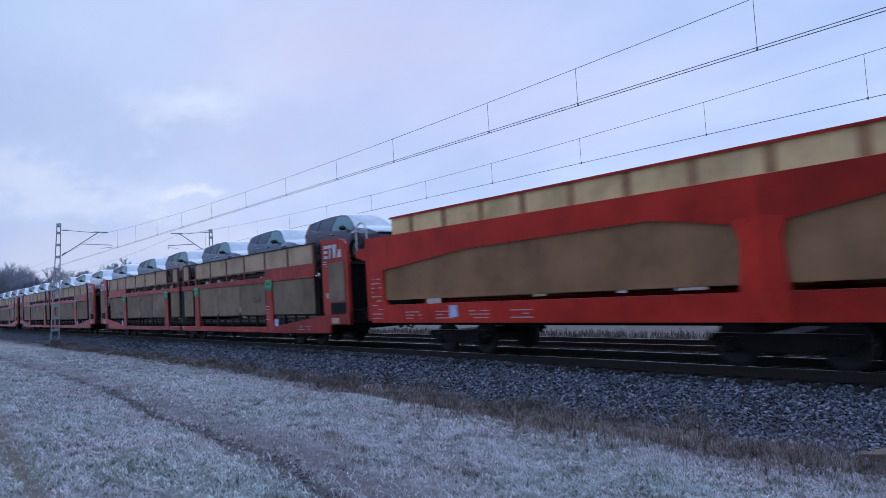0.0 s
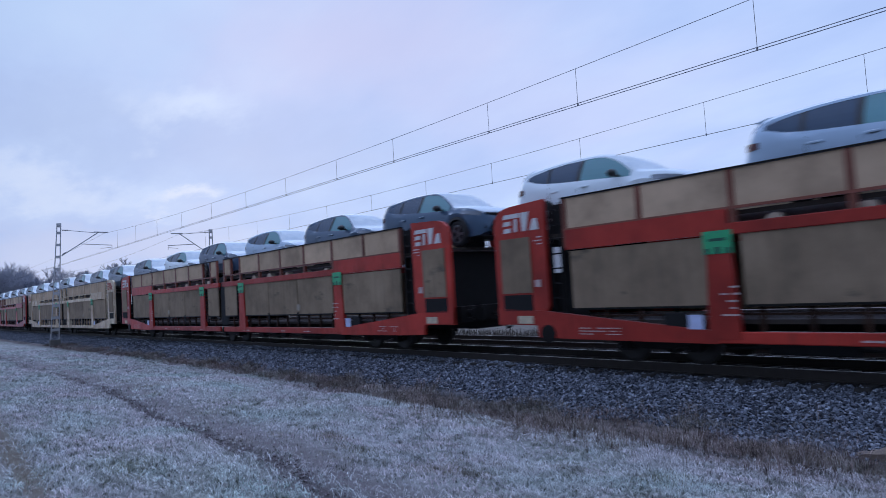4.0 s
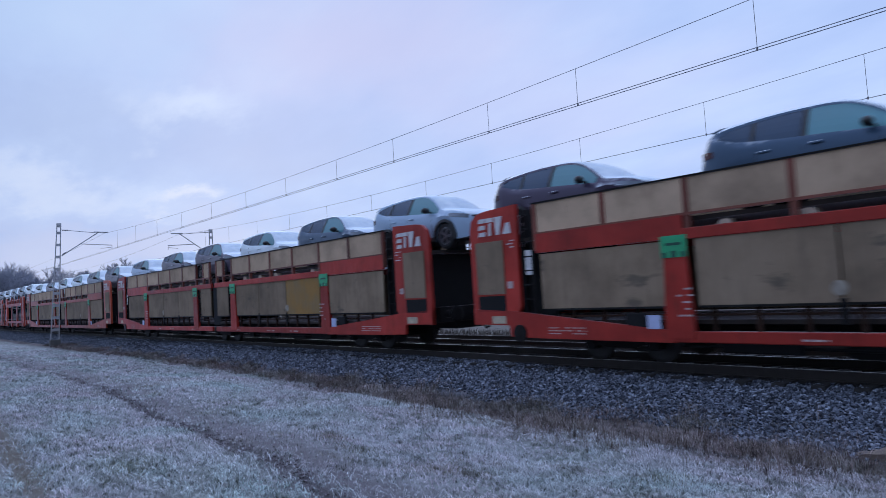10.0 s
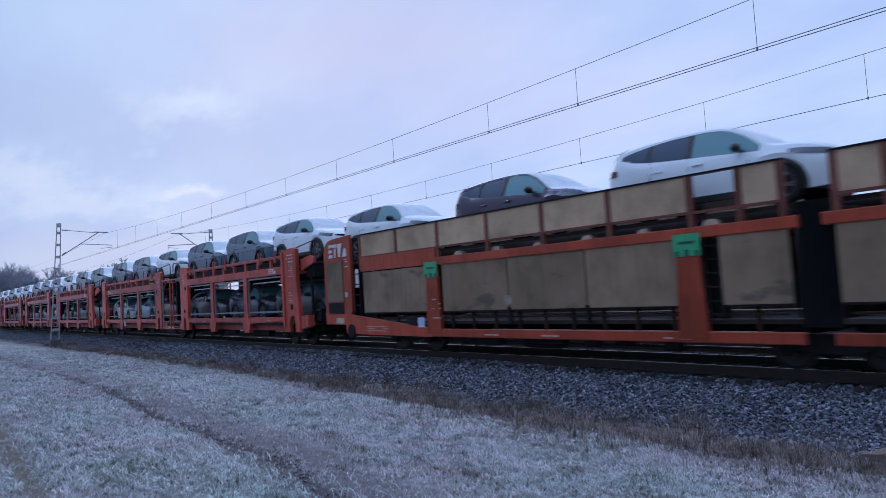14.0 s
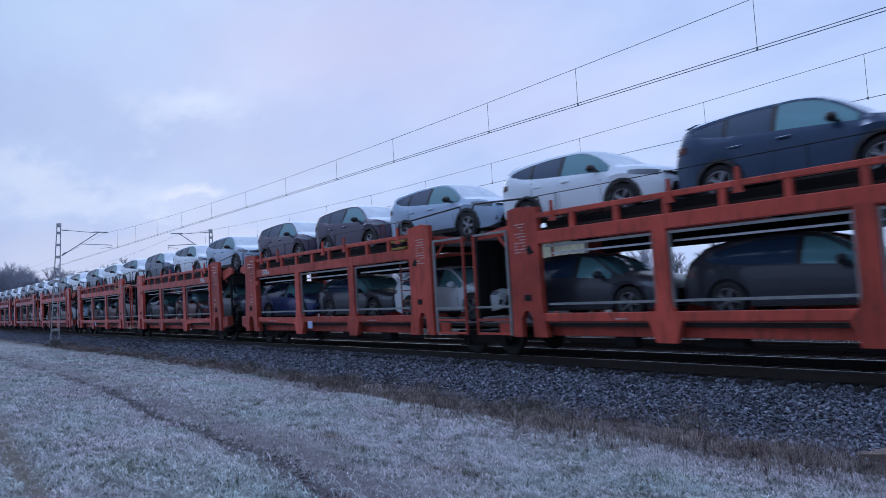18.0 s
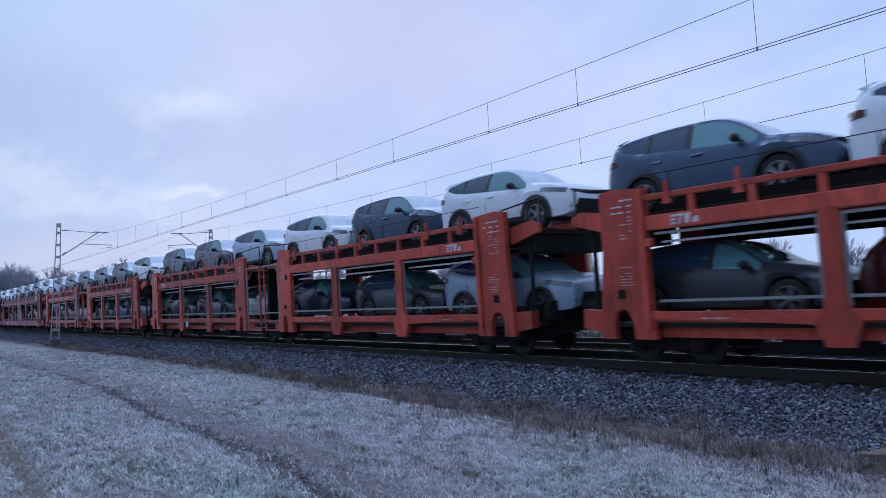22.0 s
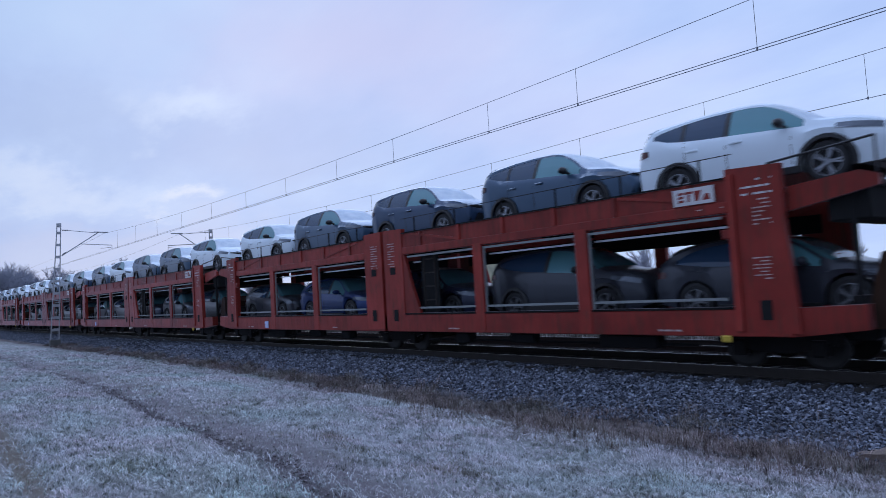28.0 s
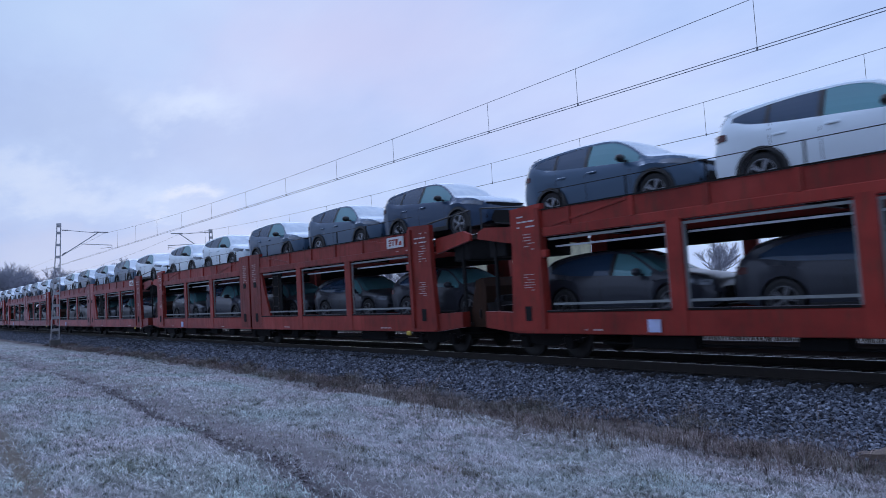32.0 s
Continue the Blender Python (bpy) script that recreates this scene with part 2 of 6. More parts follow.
PLATE = plain("bluish white plate", (0.52, 0.58, 0.82), 0.5)
YELLOW = plain("yellow paint", (0.60, 0.42, 0.05), 0.5)
STEP_YELLOW = worn_paint("worn yellow step paint", (0.42, 0.27, 0.05), wear=1.2)
# deep enough to pass for shade in gaps; also on plainly black parts
DEAD_BLACK = plain("sooty black steel", (0.008, 0.008, 0.009), 0.95)
BELLOWS = plain("black crinkled bellows", (0.012, 0.013, 0.017), 0.32, var=0.4, scale=3.0, bumpy=0.8)
RUBBER = plain("black rubber", (0.018, 0.018, 0.02), 0.75)
BLACK = plain("black plastic", (0.014, 0.014, 0.016), 0.5)
# darker copy of the alloy: lower-deck shade put into the colour
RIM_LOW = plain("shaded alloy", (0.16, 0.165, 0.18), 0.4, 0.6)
RIM = plain("alloy", (0.30, 0.31, 0.34), 0.35, 0.7)
TAIL = plain("red lens", (0.07, 0.008, 0.008), 0.2, bumpy=0)
LAMP = plain("clear lens", (0.14, 0.16, 0.19), 0.10, 0.3, bumpy=0)


def glass(name, col, film, misted, rough=0.04):
    """Tinted car glass under a film of rime: what lies behind shows dimly through, the sky mirrors in it."""
    m, nt, b = nodes(name, rough)
    N, Lk = nt.nodes.new, nt.links.new
    nt.nodes.remove(b)
    tr, gl, mx, fr = N("ShaderNodeBsdfTransparent"), N("ShaderNodeBsdfGlossy"), N("ShaderNodeMixShader"), N("ShaderNodeFresnel")
    tr.inputs["Color"].default_value = (*col, 1)
    gl.inputs["Roughness"].default_value = rough
    fr.inputs["IOR"].default_value = 1.5
    di, veil = N("ShaderNodeBsdfDiffuse"), N("ShaderNodeMixShader")
    di.inputs["Color"].default_value = (*film, 1)
    veil.inputs[0].default_value = misted
    Lk(tr.outputs[0], veil.inputs[1]); Lk(di.outputs[0], veil.inputs[2])
    Lk(fr.outputs[0], mx.inputs[0]); Lk(veil.outputs[0], mx.inputs[1]); Lk(gl.outputs[0], mx.inputs[2])
    Lk(mx.outputs[0], nt.nodes["Material Output"].inputs[0])
    return m


def rime_on_glass():
    """Hoar frost on a windscreen: white, and lit through from behind."""
    m, nt, b = nodes("frosted windscreen", 0.6)
    N, Lk = nt.nodes.new, nt.links.new
    no = noise_node(nt, 3.0, 5, 0.6, rand=True)
    r = ramp_node(nt, no.outputs["Fac"], [(0.3, (0.68, 0.77, 0.85)), (0.65, (0.88, 0.94, 0.98))])
    Lk(r.outputs[0], b.inputs["Base Color"])
    t, mx = N("ShaderNodeBsdfTranslucent"), N("ShaderNodeMixShader")
    Lk(r.outputs[0], t.inputs[0])
    mx.inputs[0].default_value = 0.22
    Lk(b.outputs[0], mx.inputs[1]); Lk(t.outputs[0], mx.inputs[2]); Lk(mx.outputs[0], nt.nodes["Material Output"].inputs[0])
    return m


TINT = glass("privacy glass", (0.30, 0.34, 0.38), (0.05, 0.10, 0.18), 0.6)
TEAL = glass("green tinted glass", (0.62, 0.84, 0.86), (0.20, 0.46, 0.52), 0.6)
TINT_DARK = plain("dark rear glass", (0.03, 0.035, 0.045), 0.08, bumpy=0)
FROSTED = rime_on_glass()
TRIM = plain("dark cabin trim", (0.035, 0.036, 0.04), 0.8)

# ---- mesh helpers ----


def part(name, bm, material, parent, label=""):
    """Links a bmesh as one mesh object under a thing or a part."""
    me = bpy.data.meshes.new(name)
    bm.to_mesh(me)
    bm.free()
    me.materials.append(material)
    ob = new(name, me)
    ob.parent = parent
    return tagged(ob, label)


def share(src, name, parent, m):
    """Another object on the mesh of src."""
    ob = new(name, src.data)
    ob.parent = parent
    ob.matrix_basis = m
    return ob


def thing(name, label, category, group="", kind="", at=(0, 0, 0)):
    ob = new(name)
    ob.empty_display_size = 0.3
    ob.location = at
    return tagged(ob, label, category, group, kind)


def box(bm, x0, x1, y0, y1, z0, z1, bev=0.0):
    co = [(x, y, z) for x in (x0, x1) for y in (y0, y1) for z in (z0, z1)]
    v = [bm.verts.new(c) for c in co]
    fs = [(0, 1, 3, 2), (4, 6, 7, 5), (0, 4, 5, 1), (2, 3, 7, 6), (0, 2, 6, 4), (1, 5, 7, 3)]
    faces = [bm.faces.new([v[i] for i in f]) for f in fs]
    if bev:
        edges = list({e for f in faces for e in f.edges})
        bmesh.ops.bevel(bm, geom=edges, offset=bev, segments=1, affect="EDGES")
    return bm


def prism(bm, poly, y0, y1):
    """A polygon in the x-z plane, drawn out from y0 to y1."""
    a = [bm.verts.new((x, y0, z)) for x, z in poly]
    b = [bm.verts.new((x, y1, z)) for x, z in poly]
    n = len(poly)
    bm.faces.new(a)
    bm.faces.new(b[::-1])
    for i in range(n):
        j = (i + 1) % n
        bm.faces.new((a[j], a[i], b[i], b[j]))
    bmesh.ops.recalc_face_normals(bm, faces=bm.faces[:])
    return bm


def prism_y(bm, poly, x0, x1):
    """A polygon in the y-z plane, drawn out from x0 to x1."""
    a = [bm.verts.new((x0, y, z)) for y, z in poly]
    b = [bm.verts.new((x1, y, z)) for y, z in poly]
    n = len(poly)
    fs = [bm.faces.new(a), bm.faces.new(b[::-1])] + [bm.faces.new((a[(i + 1) % n], a[i], b[i], b[(i + 1) % n])) for i in range(n)]
    bmesh.ops.recalc_face_normals(bm, faces=fs)
    return bm


def rod(bm, p, q, r, n=6):
    """A round bar from p to q."""
    p, q = Vector(p), Vector(q)
    d = (q - p).normalized()
    u = d.orthogonal().normalized()
    w = d.cross(u)
    rings = []
    for c in (p, q):
        rings.append([bm.verts.new(c + r * (math.cos(k * math.tau / n) * u + math.sin(k * math.tau / n) * w)) for k in range(n)])
    for k in range(n):
        bm.faces.new((rings[0][k], rings[0][(k + 1) % n], rings[1][(k + 1) % n], rings[1][k]))
    bm.faces.new(rings[0][::-1])
    bm.faces.new(rings[1])
    return bm


def lathe(bm, prof, n=16, axis="y", at=(0, 0, 0)):
    """A turned body: profile of (radius, along)."""
    rings = []
    for r, a in prof:
        ring = []
        for k in range(n):
            c, s = math.cos(k * math.tau / n) * r, math.sin(k * math.tau / n) * r
            p = {"y": (c, a, s), "x": (a, c, s), "z": (c, s, a)}[axis]
            ring.append(bm.verts.new((p[0] + at[0], p[1] + at[1], p[2] + at[2])))
        rings.append(ring)
    for a, b in zip(rings, rings[1:]):
        for k in range(n):
            bm.faces.new((a[k], a[(k + 1) % n], b[(k + 1) % n], b[k]))
    bm.faces.new(rings[0][::-1])
    bm.faces.new(rings[-1])
    bmesh.ops.recalc_face_normals(bm, faces=bm.faces[:])
    return bm


def B():
    return bmesh.new()


def smooth(ob, angle=0.7):
    for p in ob.data.polygons:
        p.use_smooth = True
    ob.data.set_sharp_from_angle(angle=angle)
    return ob


def stuff_mesh(name, verts, faces, material, label, category, kind="stuff"):
    me = bpy.data.meshes.new(name)
    me.from_pydata(verts, [], faces)
    me.materials.append(material)
    return tagged(new(name, me), label, category, kind=kind)


# ---- ground, ballast, rails ----


def ground_height(x, y):
    """Height of the ground sheet over the rail heads."""
    ys = [-400, -30, 0, 3, 6, 7.0, 7.9, 8.9, 9.8, 11.45, 11.7, 14.9, 15.9, 19.9, 21.4, 23.5, 40, 2000]
    zs = [0.3, 0.25, 0.12, 0.02, -0.16, -0.28, -0.50, -0.64, -0.64, -0.24, -0.2, -0.2, -0.45, -0.45, -0.95, -1.0, -0.8, -0.6]
    z = np.interp(y, ys, zs)
    bumpy = np.clip((11.0 - np.abs(y - 0)) / 4.0, 0, 1)
    z = z + bumpy * (0.035 * np.sin(x * 0.9 + y * 0.7) + 0.03 * np.sin(x * 0.37 - y * 1.3 + 1) + 0.02 * np.sin(x * 2.1 + y * 2.7))
    wander = 0.035 * np.sin(x * 3.3) + 0.03 * np.sin(x * 7.9 + 1.0) + 0.02 * np.sin(x * 15.1)
    z = z - 0.035 * np.exp(-((y - rut(x) - wander) / 0.09) ** 2) - 0.03 * np.exp(-((y - 0.75 + 0.05 * x) / 0.18) ** 2)
    return z


def rut(x):
    """The nearer wheel rut of the field track, as y over x."""
    q = np.clip(x, -24.0, 0.0)
    return 2.33 - 0.131 * q - 0.0027 * q * q


def field_edge(x):
    """Where the mown field ends and the ditch's weeds begin."""
    return np.interp(x, [-40, -23, -15, -9.4, -6.5, -4.4, -2.4, 5], [9.4, 9.3, 8.3, 6.75, 6.4, 6.0, 6.3, 6.5])


def ground_material():
    m, nt, b = nodes("frosty field", 0.9)
    N, Lk = nt.nodes.new, nt.links.new
    n1 = noise_node(nt, 0.35, 6, 0.65)
    n2 = noise_node(nt, 6, 6, 0.75)
    n3 = noise_node(nt, 45, 4, 0.7)
    n4 = noise_node(nt, 1.6, 3, 0.6)
    both = N("ShaderNodeMath"); both.operation = "ADD"; Lk(n2.outputs["Fac"], both.inputs[0]); Lk(n3.outputs["Fac"], both.inputs[1])
    half = N("ShaderNodeMath"); half.operation = "MULTIPLY"; half.inputs[1].default_value = 0.5; Lk(both.outputs[0], half.inputs[0])
    base = ramp_node(nt, half.outputs[0], [(0.38, (0.07, 0.068, 0.066)), (0.50, (0.27, 0.28, 0.285)), (0.64, (0.70, 0.72, 0.75))])
    patch = ramp_node(nt, n1.outputs["Fac"], [(0.42, (0.7, 0.72, 0.66)), (0.62, (1, 1, 1))])
    c = mix_node(nt, 1.0, base.outputs[0], patch.outputs[0], "MULTIPLY")
    # bare earth of the ditch between field and ballast
    tc, s = N("ShaderNodeTexCoord"), N("ShaderNodeSeparateXYZ")
    Lk(tc.outputs["Object"], s.inputs[0])
    wob = N("ShaderNodeMath"); wob.operation = "MULTIPLY_ADD"; wob.inputs[1].default_value = 2.2
    far = N("ShaderNodeMapRange"); far.inputs["From Min"].default_value, far.inputs["From Max"].default_value = -8.5, -19.0
    far.inputs["To Min"].default_value, far.inputs["To Max"].default_value = 0.4, -2.1
    Lk(s.outputs[0], far.inputs[0])
    line = N("ShaderNodeMath"); line.operation = "ADD"; Lk(s.outputs[1], line.inputs[0]); Lk(far.outputs[0], line.inputs[1])
    Lk(n1.outputs["Fac"], wob.inputs[0]); Lk(line.outputs[0], wob.inputs[2])
    mr = N("ShaderNodeMapRange"); mr.inputs["From Min"].default_value, mr.inputs["From Max"].default_value = 7.3, 8.3
    Lk(wob.outputs[0], mr.inputs[0])
    damp = noise_node(nt, 2.4, 4, 0.65, stretch=(0.8, 1.2, 1))
    earth = ramp_node(nt, damp.outputs["Fac"], [(0.38, (0.022, 0.018, 0.018)), (0.52, (0.12, 0.10, 0.098)), (0.68, (0.30, 0.255, 0.235))])
    c = mix_node(nt, mr.outputs[0], c, earth.outputs[0])
    # two wheel ruts of a field track, bare where tyres run
    cl = N("ShaderNodeClamp"); cl.inputs["Min"].default_value, cl.inputs["Max"].default_value = -24.0, 0.0
    Lk(s.outputs[0], cl.inputs[0])

    def math_node(op, p, q):
        n = N("ShaderNodeMath"); n.operation = op
        for k, v in enumerate((p, q)):
            if isinstance(v, (int, float)):
                n.inputs[k].default_value = v
            else:
                Lk(v, n.inputs[k])
        return n.outputs[0]
    bend = math_node("MULTIPLY", cl.outputs[0], math_node("ADD", math_node("MULTIPLY", cl.outputs[0], -0.0027), -0.131))
    main = math_node("SUBTRACT", s.outputs[1], math_node("ADD", bend, 2.33))
    side = math_node("SUBTRACT", s.outputs[1], math_node("ADD", math_node("MULTIPLY", s.outputs[0], -0.05), 0.75))
    n5 = noise_node(nt, 7.0, 4, 0.7)
    ragged = math_node("ADD", math_node("MULTIPLY", math_node("SUBTRACT", n4.outputs["Fac"], 0.5), 0.14), math_node("MULTIPLY", math_node("SUBTRACT", n5.outputs["Fac"], 0.5), 0.30))
    for line_at, off, w, strength, earthy in ((main, 0.38, 0.85, 0.80, (0.13, 0.105, 0.12)), (main, 0.0, 0.24, 0.92, (0.055, 0.044, 0.050)), (side, 0.0, 0.26, 0.85, (0.12, 0.09, 0.066))):
        q4 = math_node("ABSOLUTE", math_node("ADD", math_node("SUBTRACT", line_at, off), ragged), 0.0)
        q5 = N("ShaderNodeMapRange"); q5.inputs["From Min"].default_value, q5.inputs["From Max"].default_value = 0.04, w
        q5.inputs["To Min"].default_value, q5.inputs["To Max"].default_value = strength, 0.0
        Lk(q4, q5.inputs[0])
        fade = N("ShaderNodeMapRange"); fade.inputs["From Min"].default_value, fade.inputs["From Max"].default_value = -7.5, -4.5
        fade.inputs["To Min"].default_value, fade.inputs["To Max"].default_value = 1.0, 0.75 if off == 0.0 and line_at is main else 1.0
        Lk(s.outputs[0], fade.inputs[0])
        c = mix_node(nt, math_node("MULTIPLY", q5.outputs[0], fade.outputs[0]), c, earthy)
    bed = N("ShaderNodeMapRange"); bed.inputs["From Min"].default_value, bed.inputs["From Max"].default_value = 9.5, 9.9
    Lk(s.outputs[1], bed.inputs[0])
    past = N("ShaderNodeMapRange"); past.inputs["From Min"].default_value, past.inputs["From Max"].default_value = 21.0, 22.0
    past.inputs["To Min"].default_value, past.inputs["To Max"].default_value = 1.0, 0.0
    Lk(s.outputs[1], past.inputs[0])
    only = N("ShaderNodeMath"); only.operation = "MULTIPLY"; Lk(bed.outputs[0], only.inputs[0]); Lk(past.outputs[0], only.inputs[1])
    bank = N("ShaderNodeMapRange"); bank.inputs["From Min"].default_value, bank.inputs["From Max"].default_value = 11.3, 11.7
    Lk(s.outputs[1], bank.inputs[0])
    c = mix_node(nt, only.outputs[0], c, mix_node(nt, bank.outputs[0], (0.13, 0.135, 0.16), (0.018, 0.017, 0.018)))
    rough_grass = N("ShaderNodeMapRange"); rough_grass.inputs["From Min"].default_value, rough_grass.inputs["From Max"].default_value = 21.4, 22.4
    rough_grass.inputs["To Max"].default_value = 0.85
    Lk(s.outputs[1], rough_grass.inputs[0])
    dry = ramp_node(nt, n2.outputs["Fac"], [(0.3, (0.06, 0.05, 0.04)), (0.7, (0.19, 0.165, 0.14))])
    c = mix_node(nt, rough_grass.outputs[0], c, dry.outputs[0])
    Lk(c, b.inputs["Base Color"])
    h = N("ShaderNodeMath"); h.operation = "ADD"
    Lk(n2.outputs["Fac"], h.inputs[0]); Lk(n3.outputs["Fac"], h.inputs[1])
    bump(nt, b, h.outputs[0], 0.8, 0.03)
    return m


def build_ground():
    xs = np.concatenate([[-3000, -1200, -500, -250, -160], np.arange(-120, -40, 4.0), np.arange(-40, -20, 1.0), np.arange(-20, 8, 0.4), np.arange(8, 40, 4), [60, 120, 400, 1500]])
    ys = np.concatenate([[-2000, -500, -150, -60, -25, -12, -6, -3, -1], np.arange(0, 2.3, 0.15), np.arange(2.4, 4.2, 0.09), np.arange(4.2, 12.1, 0.3), np.arange(12.5, 23, 0.7), [26, 32, 40, 60, 120, 300, 900, 3000]])
    gx, gy = np.meshgrid(xs, ys, indexing="ij")
    gz = ground_height(gx, gy)
    ny = len(ys)
    verts = np.stack([gx, gy, gz], -1).reshape(-1, 3).tolist()
    faces = [(i * ny + j, (i + 1) * ny + j, (i + 1) * ny + j + 1, i * ny + j + 1) for i in range(len(xs) - 1) for j in range(ny - 1)]
    ob = stuff_mesh("ground", verts, faces, ground_material(), "frosty grass field with bare wheel ruts", "ground", "structure")
    for p in ob.data.polygons:
        p.use_smooth = True


build_ground()

# ---- cars ----
CAR_L = 4.5


class Curve:
    """A smooth line through (x, value) points that never overshoots them."""

    def __init__(self, *pts):
        self.x = np.array([p[0] for p in pts], float)
        self.y = np.array([p[1] for p in pts], float)
        h = np.diff(self.x)
        d = np.diff(self.y) / h
        m = np.zeros(len(self.x))
        m[0], m[-1] = d[0], d[-1]
        for i in range(1, len(d)):
            if d[i - 1] * d[i] > 0:
                a, b = 2 * h[i] + h[i - 1], h[i] + 2 * h[i - 1]
                m[i] = (a + b) / (a / d[i - 1] + b / d[i])
        self.m = m

    def at(self, x):
        x = min(max(x, self.x[0]), self.x[-1])
        i = min(int(np.searchsorted(self.x, x, side="right")) - 1, len(self.x) - 2)
        h = self.x[i + 1] - self.x[i]
        t = (x - self.x[i]) / h
        return float(self.y[i] * (1 + 2 * t) * (1 - t) ** 2 + self.m[i] * h * t * (1 - t) ** 2 + self.y[i + 1] * t * t * (3 - 2 * t) + self.m[i + 1] * h * t * t * (t - 1))


class Shape:
    """Lines of a car body, x from -2.25 (tail) to 2.25 (nose). top: roof and bonnet; belt and edge: lower and upper line of the side glass."""

    def __init__(self, hatch=False):
        self.hatch = hatch
        if hatch:
            self.top = Curve((-2.25, 0.60), (-2.22, 0.82), (-2.14, 0.98), (-1.98, 1.18), (-1.78, 1.36), (-1.6, 1.42), (-1.0, 1.49), (-0.4, 1.51), (0.05, 1.48), (0.4, 1.39), (0.8, 1.19), (1.14, 0.995), (1.3, 0.96), (1.7, 0.90), (2.0, 0.80), (2.16, 0.70), (2.25, 0.52))
            self.belt = Curve((-2.25, 1.06), (-1.7, 1.06), (-1.2, 1.00), (0.0, 0.94), (0.9, 0.88), (1.2, 0.86), (1.8, 0.78), (2.25, 0.60))
            self.edge = Curve((-2.25, 1.10), (-1.75, 1.13), (-1.4, 1.29), (-0.9, 1.38), (-0.2, 1.41), (0.2, 1.37), (0.6, 1.18), (0.95, 0.96), (1.2, 0.88), (2.25, 0.60))
            self.width, self.rear, self.nose = 0.885, -1.70, 0.90
        else:
            self.top = Curve((-2.25, 0.66), (-2.23, 0.88), (-2.18, 1.06), (-2.11, 1.20), (-1.97, 1.42), (-1.88, 1.535), (-1.78, 1.580), (-1.4, 1.632), (-0.9, 1.668), (-0.45, 1.678), (0.0, 1.664), (0.30, 1.618), (0.6, 1.50), (0.9, 1.325), (1.15, 1.145), (1.25, 1.112), (1.6, 1.075), (1.9, 1.01), (2.08, 0.935), (2.19, 0.84), (2.25, 0.66))
            self.belt = Curve((-2.25, 1.30), (-1.8, 1.320), (-1.5, 1.235), (-1.0, 1.165), (0.0, 1.085), (0.8, 1.02), (1.1, 0.995), (1.6, 0.945), (2.0, 0.85), (2.25, 0.62))
            self.edge = Curve((-2.25, 1.36), (-1.95, 1.375), (-1.82, 1.395), (-1.6, 1.465), (-1.2, 1.535), (-0.6, 1.578), (-0.1, 1.580), (0.25, 1.540), (0.6, 1.40), (0.85, 1.235), (1.05, 1.085), (1.15, 1.03), (1.4, 0.98), (2.25, 0.64))
            self.width, self.rear, self.nose = 0.915, -1.80, 1.00
        self.wheels = (-1.31, 1.33)
        self.arch = 0.405

    def bottom(self, x):
        z = float(np.interp(x, [-2.25, -2.0, -1.7, 1.8, 2.1, 2.25], [0.42, 0.30, 0.24, 0.24, 0.26, 0.34]))
        for w in self.wheels:
            d = abs(x - w)
            if d < self.arch:
                z = max(z, 0.350 + math.sqrt(self.arch ** 2 - d * d))
        return z

    def half(self, x):
        """Half of the cross-section, bottom to roof centre."""
        reach = 0.62 if x > 0 else 0.50
        end = min(1.0, (2.25 - abs(x)) / reach)
        w = self.width * (0.74 + 0.26 * math.sqrt(max(0.0, 1 - (1 - end) ** 2)))
        top = self.top.at(x)
        belt = min(self.belt.at(x), top - 0.05)
        edge = max(min(self.edge.at(x), top - 0.022), belt + 0.012)
        zb = min(self.bottom(x), belt - 0.10)
        wai = zb + (belt - zb) * 0.66
        flare = 0.028 * max(math.exp(-((x - c) / 0.44) ** 2) for c in self.wheels)
        yb = w - 0.055
        ye = max(yb - 0.52 * (edge - belt), 0.40)
        rise = top - edge
        return [(w * 0.55, zb + 0.02), (w - 0.035 + flare, zb), (w - 0.022 + flare, zb + (wai - zb) * 0.42), (w + 0.002 + flare * 0.7, wai), (w - 0.012 + flare * 0.3, belt - 0.085), (yb, belt),
                (yb + (ye - yb) * 0.5 + 0.03 * (edge - belt), belt + (edge - belt) * 0.5), (ye, edge), (ye * 0.965, edge + rise * 0.45), (ye * 0.82, edge + rise * 0.84), (ye * 0.45, top - 0.004), (0.0, top)]


def shell(shape, stations):
    """Closed skin with openings for the side glass and the windscreen."""
    bm = B()
    rows = []
    for x in stations:
        h = shape.half(x)
        pts = [(x, y, z) for y, z in h] + [(x, -y, z) for y, z in h[-2::-1]]
        rows.append([bm.verts.new(p) for p in pts])
    n = len(rows[0])
    ws0, ws1 = screen_span(shape)
    for (xa, a), (xb, b) in zip(zip(stations, rows), zip(stations[1:], rows[1:])):
        xm = (xa + xb) / 2
        for i in range(n - 1):
            k = min(i, n - 2 - i)
            if k in (5, 6) and shape.rear < xm < shape.nose:
                continue
            if k in (8, 9, 10) and ws0 < xm < ws1:
                continue
            bm.faces.new((a[i], b[i], b[i + 1], a[i + 1]))
        bm.faces.new((a[n - 1], b[n - 1], b[0], a[0]))
    bm.faces.new(rows[0])
    bm.faces.new(rows[-1][::-1])
    bmesh.ops.recalc_face_normals(bm, faces=bm.faces[:])
    return bm


def screen_span(shape):
    return (0.30, 1.10) if shape.hatch else (0.40, 1.12)


